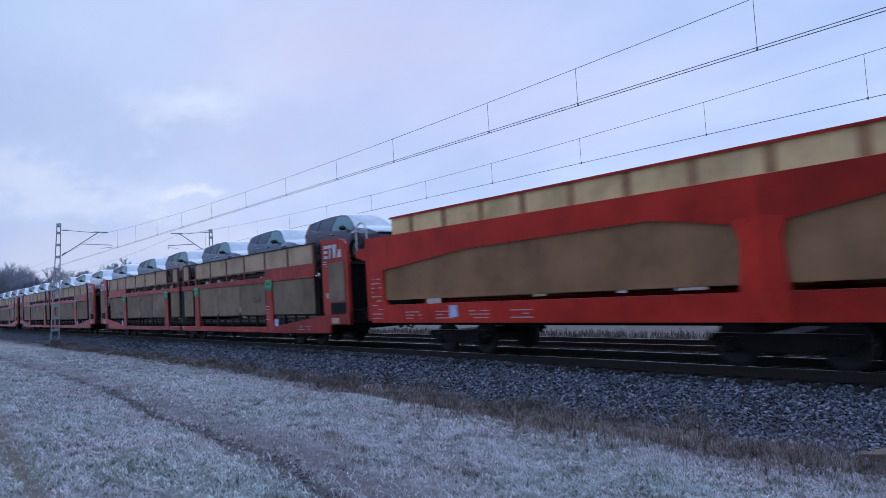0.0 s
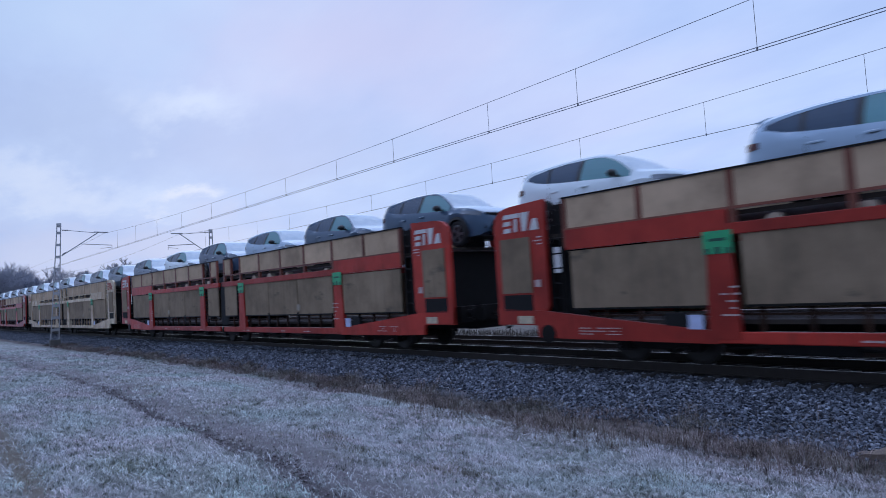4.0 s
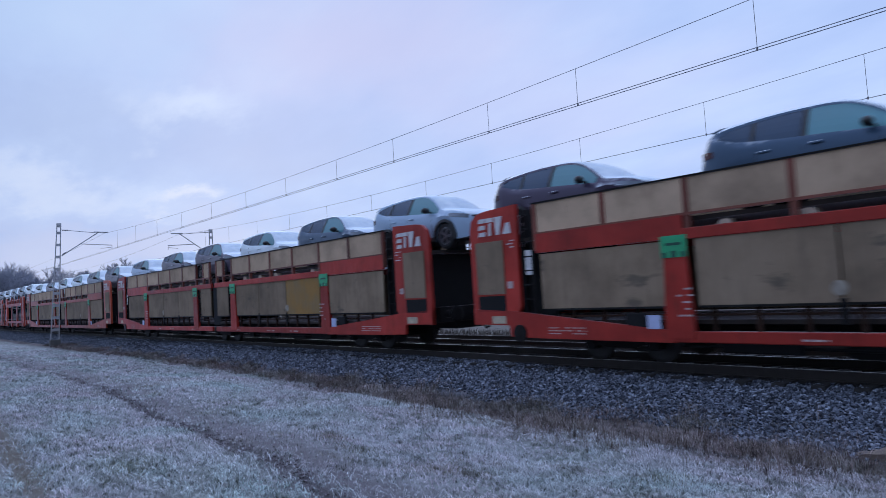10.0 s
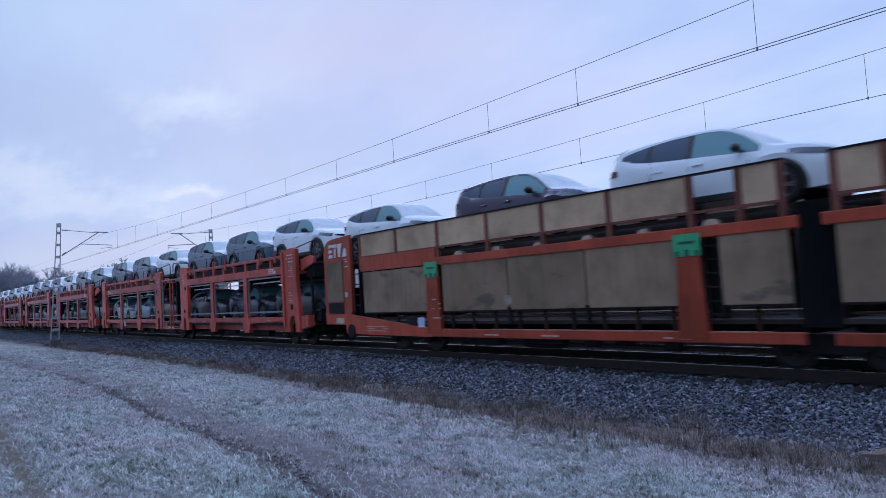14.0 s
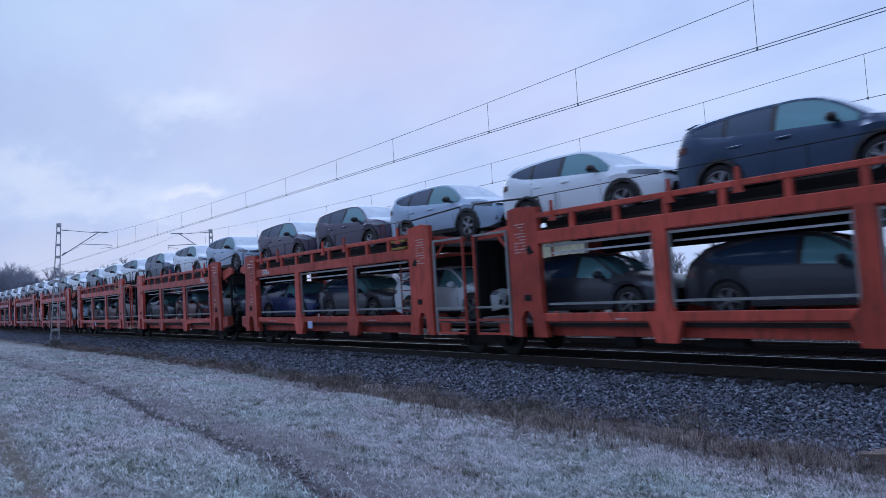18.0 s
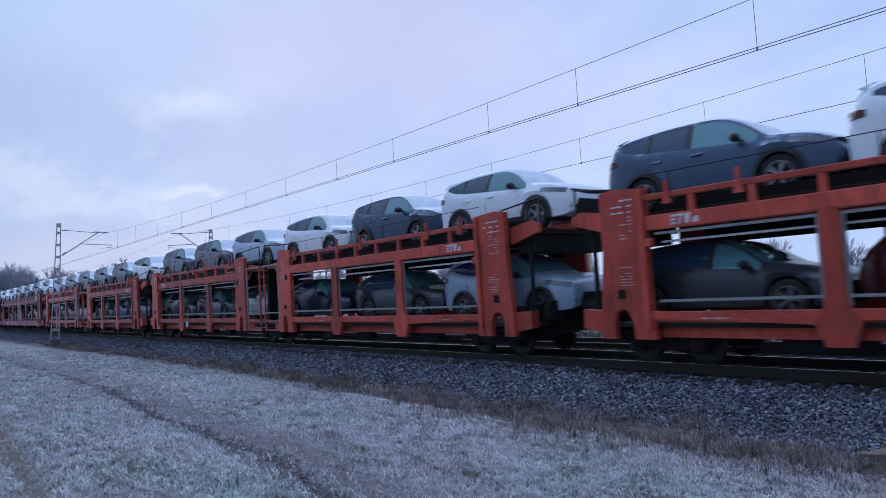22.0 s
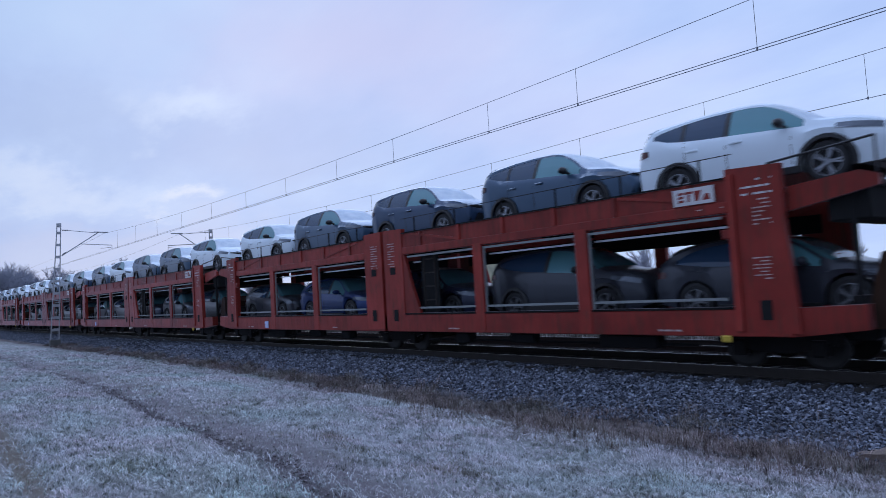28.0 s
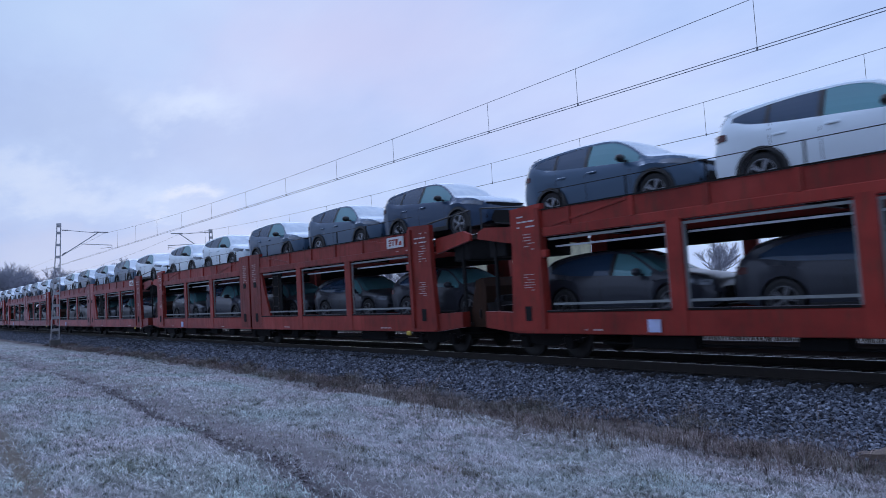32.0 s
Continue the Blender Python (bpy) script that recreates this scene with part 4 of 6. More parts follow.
            # lower panels
            for a, b in (((2.44, 5.52), (6.10, 8.42), (8.46, 10.66), (10.70, 12.90), (13.58, 14.74)) if s < 0 else ((2.44, 14.74),)):
                part("lower_panel", bx(B(), a, b, y - s * 0.07, y - s * 0.03, 1.14 if s < 0 else 0.89, 2.33), TAN_OCHRE if ochre and half == 0 and a == 6.10 else TAN, wg)
                if s < 0:
                    part("panel_edge", bx(B(), a, b, y - s * 0.075, y - s * 0.022, 1.10, 1.14), STEEL, wg)
            for a in ((8.44, 10.68) if s < 0 else ()):
                part("panel_stay", bx(B(), a - 0.05, a + 0.05, y - s * 0.06, y - s * 0.01, 0.8, 1.2), STEEL, wg)
            if s > 0:
                continue
            part("side_sill", bx(B(), 5.5, 14.88, y - s * 0.10, y, 0.48, 0.68, 0.015), paint, wg)
            for a in (np.arange(3.2, 14.6, 0.78) if s < 0 else ()):
                if 5.5 < a < 6.3 or 12.8 < a < 13.6:
                    continue
                part("stanchion", bx(B(), a - 0.035, a + 0.035, y - s * 0.16, y - s * 0.10, 0.66, 1.16), RUST_DARK if paint != WHITE_A else WHITE_A, wg)
            part("guard_bar", bx(B(), 2.7, 14.63, y - s * 0.15, y - s * 0.12, 0.95, 0.99), RUST_DARK, wg)
            for a in ((5.71, 13.00) if s < 0 else ()):
                pr_bm = pr(B(), [(a - 0.29, 0.55), (a + 0.29, 0.55), (a + 0.20, 2.40), (a - 0.20, 2.40)], y - s * 0.09, y + s * 0.018)
                part("sign_post", pr_bm, paint, wg)
                sg = part("sign", bx(B(), a - 0.26, a + 0.26, y + s * 0.02, y + s * 0.032, 2.02, 2.42), GREEN, wg, "green loading sign")
                bm = B()
                bx(bm, a - 0.05, a + 0.05, y + s * 0.032, y + s * 0.038, 2.02, 2.14)
                bx(bm, a - 0.16, a + 0.16, y + s * 0.032, y + s * 0.038, 2.24, 2.29)
                for q in (-0.19, 0.19):
                    bx(bm, a + q - 0.04, a + q + 0.04, y + s * 0.032, y + s * 0.038, 2.02, 2.12)
                part("figure", bm, DARK_GREEN, sg)
            bm = lathe(B(), [(0.12, -0.004), (0.12, 0.004)], 16, "y", (X(8.4), y + 0.031 - 0.006, 1.36))
            part("chalk_mark", bm, CHALK, wg)
            # dark sheet that fills the gap behind the ladder
            part("ladder_gap", bx(B(), 13.20, 13.58, y - s * 0.30, y - s * 0.26, 0.9, 2.3), STEEL, wg)
            ladder(wg, X(13.26), X(13.54), y - s * 0.05, 0.85, 2.3, STEEL, 6)
            d0, d1 = sorted((X(6.05), X(5.7)))
            marks(wg, d0, d1, y + s * 0.02, 0.95, 1.55, 5, PALE, rng)
            d0, d1 = sorted((X(2.6), X(3.6)))
            marks(wg, d0, d1, y + s * 0.016, 0.60, 0.78, 3, PALE, rng)
            bm = bx(B(), 5.05, 5.33, y + s * 0.012, y + s * 0.022, 0.72, 0.98)
            part("card_holder", bm, PLATE, wg)
            part("equipment_box", bx(B(), 4.55, 5.0, y - s * 0.10, y + s * 0.006, 0.72, 1.02, 0.015), DEAD_BLACK, wg)
            for a in (7.6, 9.4, 12.4):
                d0, d1 = sorted((X(a), X(a + 0.6)))
                marks(wg, d0, d1, y + s * 0.004, 0.54, 0.64, 1, PALE, rng)
        bogie(wg, X(4.1), 1.5)
        if half == 1:
            y = -HALF_W
            # white sheet hanging beside the ladder
            part("notice_board", bx(B(), 1.98, 2.20, y + 0.05, y + 0.07, 1.90, 2.45), WHITE, wg)
            ring = lathe(B(), [(0.15, -0.02), (0.20, -0.02), (0.20, 0.02), (0.15, 0.02), (0.15, -0.02)], 16, "y", (X(1.75), y - 0.02, 0.60))
            rod(ring, (X(1.75) - 0.17, y - 0.02, 0.60), (X(1.75) + 0.17, y - 0.02, 0.60), 0.018)
            part("brake_wheel", ring, STEEL, wg)
        gear = B()      # brake rigging and air tanks under the frame
        bx(gear, 6.2, 7.6, -1.05, -0.80, 0.26, 0.52, 0.03)
        lathe(gear, [(0.16, min(X(8.2), X(9.4))), (0.19, min(X(8.2), X(9.4)) + 0.1), (0.19, max(X(8.2), X(9.4)) - 0.1), (0.16, max(X(8.2), X(9.4)))], 12, "x", (0, -0.75, 0.38))
        for q, dz in ((10.2, 0.0), (11.0, 0.06), (12.1, -0.04)):
            bx(gear, q, q + 0.35, -1.1, -0.85, 0.30 + dz, 0.55, 0.02)
        rod(gear, (X(5.4), -0.95, 0.36), (X(13.4), -0.95, 0.34), 0.03)
        part("brake_rigging", gear, DEAD_BLACK, wg)
        end_gear(wg, X(0.45), 1 if half == 0 else -1)
    bogie(wg, -C, 1.4)
    bm = B()
    fold = [(-C - 0.30 + k * 0.05, 1.33 + 0.07 * (k % 2)) for k in range(13)]      # folded gangway between the halves
    prism(bm, fold + [(x, -y) for x, y in fold[::-1]], 0.75, 2.75)
    bm.transform(Matrix(((1, 0, 0, 0), (0, 0, 1, 0), (0, 1, 0, 0), (0, 0, 0, 1))))
    bmesh.ops.recalc_face_normals(bm, faces=bm.faces[:])
    part("gangway", bm, BELLOWS, wg, "black crinkled rubber gangway")
    return wg


def wagon_open(paint, label, seed, C, ends, posts, mids, girder):
    """Articulated double-deck carrier with open sides. ends, mids: wide plates; posts: slim posts; girder: solid side girders."""
    rng = random.Random(seed)
    wg = thing("car_carrier", label, "railway wagon", "wagons of the train")
    for half in (0, 1):
        def X(d):
            return -d if half == 0 else -(2 * C - d)

        def bx(bm, d0, d1, y0, y1, z0, z1, bev=0.0):
            a, b = sorted((X(d0), X(d1)))
            return box(bm, a, b, min(y0, y1), max(y0, y1), z0, z1, bev)

        def pr(bm, poly, y0, y1):
            return prism(bm, [(X(d), z) for d, z in poly], min(y0, y1), max(y0, y1))
        inner = C - 0.15
        deck = 2.94 if not girder else 3.02
        part("upper_deck", bx(B(), 0.30, inner, -1.30, 1.30, deck - 0.10, deck - 0.02), DECK, wg)
        part("lower_deck", bx(B(), 0.45, inner, -1.36, 1.36, 0.74, 0.82), DECK, wg)
        part("centre_sill", bx(B(), 0.45, inner, -0.5, 0.5, 0.60, 0.74), STEEL, wg)
        for s in (-1, 1):
            part("wheel_track", bx(B(), 0.3, inner, s * 0.55, s * 1.0, deck - 0.02, deck), STEEL, wg)
        for a in np.arange(2.6, inner, 4.8):
            part("deck_bearer", bx(B(), a, a + 0.10, -1.38, 1.38, deck - 0.26, deck - 0.10), STEEL, wg)
        for s in (-1, 1):
            y = s * HALF_W
            yi = y - s * 0.14
            z_top = 3.44
            # wide end plate, feet splayed over a cut-out
            a, b = ends
            if girder:
                poly = [(a - 0.12, 0.66), (a - 0.10, 1.0), (a, 2.5), (a, z_top - 0.04), (b, z_top), (b, 0.66)]
            else:
                poly = [(a - 0.12, 0.52), (a - 0.10, 1.2), (a, 2.2), (a, z_top - 0.05), (a + 0.3, z_top), (b, z_top - 0.06), (b, 1.2), (b + 0.06, 0.52), (a + 0.62, 0.52), (a + 0.60, 0.86), (a + 0.50, 1.06), (a + 0.36, 1.10), (a + 0.24, 1.04), (a + 0.18, 0.86), (a + 0.18, 0.52)]
            part("end_plate", pr(B(), poly, yi, y), paint, wg)
            if s < 0:
                part("end_plate_rib", bx(B(), b - 0.14, b - 0.02, y + s * 0.002, y + s * 0.05, 0.7, z_top - 0.1), paint, wg)
            if s < 0:
                # hole drawn as a black patch on the plate, shade put into colour
                part("slot", bx(B(), a + 0.30, a + 0.48, y + s * 0.001, y + s * 0.012, *((0.88, 1.20) if girder else (1.30, 1.48))), DEAD_BLACK, wg)
            if s < 0:
                part("lug", bx(B(), b - 0.10, b + 0.12, y - s * 0.1, y + s * 0.04, 2.25, 2.42, 0.02), paint, wg)
            d0, d1 = sorted((X(a + 0.2), X(b - 0.25)))
            dm = (d0 + d1) / 2
            marks(wg, dm - 0.22, dm + 0.30, y + s * 0.006, 2.95, 3.30, 3, WHITE, rng)
            marks(wg, dm - 0.05, dm + 0.26, y + s * 0.006, 2.45, 2.92, 7, PALE, rng)
            marks(wg, dm - 0.10, dm + 0.20, y + s * 0.006, 1.55, 1.95, 7, PALE, rng)
            m0, m1 = mids
            if girder:
                poly = [(m0, 0.66), (m0, z_top - 0.02), (m1, z_top), (m1, 0.66)]
            else:
                poly = [(m0 - 0.1, 0.52), (m0, 1.2), (m0, z_top - 0.06), (m1 - 0.3, z_top), (m1, z_top - 0.05), (m1, 1.2), (m1 + 0.02, 0.52), (m1 - 0.26, 0.52), (m1 - 0.28, 0.95), (m1 - 0.38, 1.10), (m1 - 0.50, 1.10), (m1 - 0.60, 0.95), (m1 - 0.62, 0.52)]
            part("middle_plate", pr(B(), poly, yi, y), paint, wg)
            if s < 0:
                # again a hole as a black patch, dark for its inner shade
                part("slot", bx(B(), m0 + 0.3, m0 + 0.5, y + s * 0.001, y + s * 0.012, *((0.88, 1.20) if girder else (1.32, 1.46))), DEAD_BLACK, wg)
            d0, d1 = sorted((X(m0 + 0.25), X(m1 - 0.1)))
            marks(wg, d0 + 0.1, d1 - 0.1, y + s * 0.006, 2.4, 3.1, 10, PALE, rng)
            # posts
            w = 0.15
            for p in posts:
                if girder:
                    poly = [(p - w, 0.62), (p - w, 2.75), (p + w, 2.75), (p + w, 0.62)]
                else:
                    poly = [(p - 0.34, 0.86), (p - 0.20, 1.04), (p - w, 1.25), (p - w, 2.6), (p + w, 2.6), (p + w, 1.25), (p + 0.20, 1.04), (p + 0.34, 0.86), (p + 0.20, 0.46), (p - 0.20, 0.46)]
                part("post", pr(B(), poly, y - s * 0.13, y + s * 0.008), paint, wg)
            # upper beam
            if girder:
                part("upper_girder", bx(B(), b, m0, y - s * 0.05, y - s * 0.03, 2.90, 3.28), paint, wg)
                part("upper_beam", bx(B(), b, m0, y - s * 0.12, y, 2.70, 2.90, 0.015), paint, wg)
                part("top_flange", bx(B(), b, m0, y - s * 0.10, y + s * 0.005, 3.28, 3.31), STEEL, wg)
                for q in (np.arange(b + 0.75, m0, 1.55) if s < 0 else ()):
                    part("girder_rib", bx(B(), q - 0.05, q + 0.05, y - s * 0.03, y + s * 0.005, 2.90, 3.28), paint, wg)
                for q0, q1 in (((b + 0.2, b + 2.2), (m0 - 2.4, m0 - 0.4)) if s < 0 else ()):
                    part("girder_brace", pr(B(), [(q0, 2.90), (q1, 3.22), (q1, 3.28), (q0, 2.96)], y - s * 0.03, y - s * 0.005), paint, wg)
                part("side_sill", bx(B(), a, m1, y - s * 0.12, y - s * 0.004, 0.60, 1.06, 0.015), paint, wg)
                part("sill_lip", bx(B(), b, m0, y - s * 0.16, y + s * 0.002, 1.06, 1.10), STEEL, wg)
                if half == 0:
                    logo(wg, min(X(b + 0.26), X(b + 0.92)), max(X(b + 0.26), X(b + 0.92)), y + s * 0.016, 2.98, 3.16, ground=paint)
                    marks(wg, min(X(b + 0.05), X(b + 0.55)), max(X(b + 0.05), X(b + 0.55)), y + s * 0.008, 2.80, 2.86, 1, PALE, rng)
                    if s < 0:
                        part("brake_handle", bx(B(), b + 0.10, b + 0.28, y - s * 0.02, y + s * 0.03, 0.50, 0.62, 0.02), YELLOW, wg)
                if s < 0:
                    # upper hole, its shaded inside painted as a black square
                    part("slot", bx(B(), m0 + 0.34, m0 + 0.58, y + s * 0.002, y + s * 0.012, 2.18, 2.38), DEAD_BLACK, wg)
                if half == 0:
                    # stiffening plate beside the joint, with the ladder to the upper deck
                    part("slope_plate", pr(B(), [(m0 - 0.78, 0.66), (m0 - 0.0, 0.66), (m0, 2.75), (m0 - 0.05, 2.75), (m0 - 0.32, 1.9), (m0 - 0.66, 1.12)], y - s * 0.11, y - s * 0.02), paint, wg)
                    if s < 0:
                        ladder(wg, X(m0 - 1.22), X(m0 - 0.78), y - s * 0.14, 0.9, 2.7, DECK, 5)
                        # dark backing sheet set behind the ladder
                        part("ladder_screen", bx(B(), m0 - 1.22, m0 - 0.5, y - s * 0.30, y - s * 0.26, 1.0, 2.7), DEAD_BLACK, wg)
            else:
                part("upper_beam", bx(B(), b - 0.05, m0 + 0.05, y - s * 0.12, y, 2.56, 2.84, 0.015), paint, wg)
                part("top_rail", bx(B(), b - 0.05, m0 + 0.05, y - s * 0.10, y, 3.13, 3.24, 0.012), paint, wg)
                for q in np.linspace(b + 0.95, m0 - 0.95, 8 if s < 0 else 4):
                    part("baluster", bx(B(), q - 0.06, q + 0.06, y - s * 0.09, y - s * 0.01, 2.82, 3.15), paint, wg)
                for q in (2.55, 3.9, 7.1, 8.4, 11.2) if s < 0 else ():
                    bm = pr(B(), [(q - 0.10, 3.02), (q - 0.035, 3.22), (q - 0.03, 3.46), (q + 0.03, 3.46), (q + 0.035, 3.22), (q + 0.10, 3.02)], y - s * 0.02, y + s * 0.03)
                    part("wheel_clamp", bm, paint, wg)
                part("side_sill", bx(B(), b - 0.2, m0 + 0.2, y - s * 0.10, y - s * 0.01, 0.86, 1.04, 0.012), paint, wg)
                part("sill_web", bx(B(), b, m0, y - s * 0.35, y - s * 0.30, 0.54, 0.87), paint, wg)
                part("wheel_guide", bx(B(), b, m0, y - s * 0.34, y - s * 0.30, 2.84, 3.10), STEEL, wg)
                part("ramp_sill", pr(B(), [(b - 0.1, 1.06), (b - 0.1, 0.92), (posts[0] - 0.2, 0.80), (posts[0] - 0.2, 0.95)], y - s * 0.06, y + s * 0.004), paint, wg)
                logo(wg, min(X(b + 0.5), X(b + 1.1)), max(X(b + 0.5), X(b + 1.1)), y + s * 0.008, 2.62, 2.80)
                # grey cage by the joint
                for q in (m1 + 0.12, inner - 0.05):
                    part("cage_post", bx(B(), q - 0.032, q + 0.032, y - s * 0.09, y - s * 0.03, 0.54, 2.98, 0.012), GREY_BAR if q < m1 + 0.3 else paint, wg)
                for z in ((0.55, 0.88, 1.18, 2.92) if s < 0 else (2.92,)):
                    part("cage_rail", bx(B(), m1 + 0.1, inner - 0.05, y - s * 0.085, y - s * 0.035, z, z + 0.05), GREY_BAR if z > 1 else paint, wg)
                part("cage_foot", bx(B(), m1, m1 + 0.55, y - s * 0.14, y - s * 0.09, 0.56, 0.84), paint, wg)
                if s < 0:
                    bm = B()
                    rod(bm, (X(m1 + 0.15), y - s * 0.12, 2.55), (X(m1 + 0.5), y - s * 0.12, 2.9), 0.035)
                    pr(bm, [(m1, 2.86), (m1, 3.10), (inner - 0.1, 2.96), (inner - 0.1, 2.84)], y - s * 0.28, y - s * 0.18)
                    part("cage_brace", bm, paint, wg)
                    # bent handrails over the joint, and the ladder with its grab hoops
                    bm = B()
                    for p, q in (((m0 - 0.05, 3.38), (m0 + 0.02, 3.60)), ((m0 + 0.02, 3.60), (inner - 0.12, 3.72)), ((inner - 0.12, 3.72), (inner - 0.05, 3.60)), ((inner - 0.05, 3.60), (inner - 0.05, 3.00))):
                        rod(bm, (X(p[0]), y - s * 0.10, p[1]), (X(q[0]), y - s * 0.10, q[1]), 0.022, 8)
                    part("joint_rail", bm, BLACK, wg, "bent black handrail")
                    # cut-out painted black on the plate for the shade within
                    part("plate_notch", pr(B(), [(m0 + 0.14, 2.38), (m0 + 0.30, 2.34), (m0 + 0.36, 2.46), (m0 + 0.27, 2.56)], y + s * 0.001, y + s * 0.012), DEAD_BLACK, wg)
                    if half == 1:
                        ladder(wg, X(m0 - 0.60), X(m0 - 0.14), y - s * 0.15, 1.0, 3.0, RUSTY, 7)
                        for k, q in enumerate((m0 - 1.25, m0 - 0.45)):
                            bm = B()
                            rim = [(q - 0.13, 3.12), (q - 0.11, 3.58), (q - 0.05, 3.65), (q + 0.05, 3.65), (q + 0.11, 3.58), (q + 0.13, 3.12)]
                            for p, n in zip(rim, rim[1:]):
                                rod(bm, (X(p[0]), y - s * 0.04, p[1]), (X(n[0]), y - s * 0.04, n[1]), 0.018, 8)
                            part("grab_hoop", bm, RUSTY if k == 0 else GREY_BAR, wg)
                        for z in (2.86, 3.06):
                            part("step", bx(B(), m0 - 0.78, m0 - 0.12, y - s * 0.16, y + s * 0.012, z, z + 0.06, 0.008), STEP_YELLOW, wg, "worn yellow step")
            # window frames and guard bars
            bays = [b] + list(posts) + [m0]
            for p, q in zip(bays, bays[1:]):
                p0, q0 = p + w, q - w
                zt = 2.52 if not girder else 2.66
                if s > 0:
                    continue
                part("bay_frame", bx(B(), p0, q0, y - s * 0.09, y - s * 0.05, zt - 0.05, zt), GREY_BAR, wg)
                part("guard_bar", bx(B(), p0, q0, y - s * 0.09, y - s * 0.06, 1.21, 1.26), GREY_BAR, wg)
                # sky gap under the far beam, drawn as a pale bar
                part("tie_rod", bx(B(), p0, q0, y - s * 0.30, y - s * 0.27, zt - 0.20, zt - 0.16), SKY_BAR, wg)
            for q in (bays[1:-1] if s < 0 else ()):
                for e in (-1, 1):
                    part("bay_post", bx(B(), q + e * (w + 0.03) - 0.025, q + e * (w + 0.03) + 0.025, y - s * 0.09, y - s * 0.05, 1.1, zt), GREY_BAR, wg)
            if s > 0:
                part("valance", bx(B(), b - 0.4, m0 + 0.4, y - s * 0.18, y - s * 0.15, 2.34, 2.70), STEEL, wg)
            # overhanging end of the deck with a raised wheel guard
            part("end_bracket", pr(B(), [(a, 2.62), (0.15, 2.86), (0.15, 3.02), (0.40, 3.12), (a, 3.02)], y - s * 0.30, y - s * 0.20), paint, wg)
            part("end_foot", pr(B(), [(a, 0.60), (0.42, 0.72), (0.42, 1.10), (a, 1.06)], y - s * 0.30, y - s * 0.06), paint, wg)
            bm = B()
            rod(bm, (X(0.2), s * 1.2, 3.0), (X(0.2), s * 1.2, 3.62), 0.02)
            rod(bm, (X(0.2), s * 1.2, 3.62), (X(a + 0.3), s * 1.3, 3.45), 0.02)
            part("end_rail", bm, BLACK, wg)
            if s > 0:
                continue
            if half == 1:
                at = posts[0] - 0.66 if girder else posts[0] + 0.68
                d0, d1 = sorted((X(at), X(at + 0.27)))
                part("card_holder", box(B(), d0, d1, y - 0.01 + s * 0.02, y + 0.01 + s * 0.02, 0.66, 0.90), PLATE, wg)
            for a2 in (b + 1.0, posts[-1] + 0.8):
                d0, d1 = sorted((X(a2), X(a2 + 0.5)))
                marks(wg, d0, d1, y + s * 0.002, 0.68 if girder else 0.90, 0.80 if girder else 0.98, 1, PALE, rng)
            wire = 3.70 if girder else 3.62
            bm = B()
            rod(bm, (X(b - 0.1), y - s * 0.1, wire), (X(m0 + 0.1), y - s * 0.1, wire), 0.008)
            for q in np.linspace(b + 0.5, m0 - 0.5, 6):
                rod(bm, (X(q), y - s * 0.1, 3.2), (X(q), y - s * 0.1, wire + 0.01), 0.020 if girder else 0.012)
            part("hand_wire", bm, STEEL, wg)
        part("folded_ramp", bx(B(), 0.36, 0.95, -1.15, 1.25, 2.38, deck - 0.11, 0.03), DEAD_BLACK, wg)
        part("draw_box", bx(B(), 0.50, 1.35, -0.85, 0.85, 0.50, 1.00, 0.04), STEEL, wg)
        if girder and half == 0:
            part("lower_ramp", pr(B(), [(0.00, 0.70), (-0.06, 1.70), (0.05, 1.92), (0.30, 1.86), (0.62, 0.70)], -1.05, 1.05), RUST_DARK, wg)
        else:
            part("lower_ramp", pr(B(), [(0.20, 0.86), (0.12, 1.28), (0.17, 1.30), (0.48, 0.90)], -1.1, 1.1), STEEL, wg)
        for q in (-1.15,):
            part("end_stay", bx(B(), 0.55, 0.62, q - 0.035, q + 0.035, 1.0, deck - 0.1), DEAD_BLACK, wg)
        bogie(wg, X(1.95 if girder else 2.05), 1.3, 0.38)
        gear = B()
        bx(gear, 4.2, 5.6, -1.1, -0.80, 0.30, 0.56, 0.03)
        bx(gear, 7.4, 8.2, -1.1, -0.85, 0.34, 0.56, 0.03)
        bx(gear, 9.6, 10.1, -1.15, -0.85, 0.30, 0.56, 0.03)
        rod(gear, (X(3.4), -0.95, 0.38), (X(11.4), -0.95, 0.36), 0.03)
        part("brake_rigging", gear, DEAD_BLACK, wg)
        end_gear(wg, X(0.62), 1 if half == 0 else -1)
    if not girder:
        bm = B()
        for k in range(6):      # pleats of the curtain between the halves
            box(bm, -C - 0.08 - 0.04 * (k % 2), -C + 0.08 - 0.04 * (k % 2), -1.22 + 0.22 * k, -1.00 + 0.22 * k, 0.95, 2.88)
        part("joint_curtain", bm, DEAD_BLACK, wg, "black pleated curtain")
    bogie(wg, -C, 1.3, 0.38)
    return wg


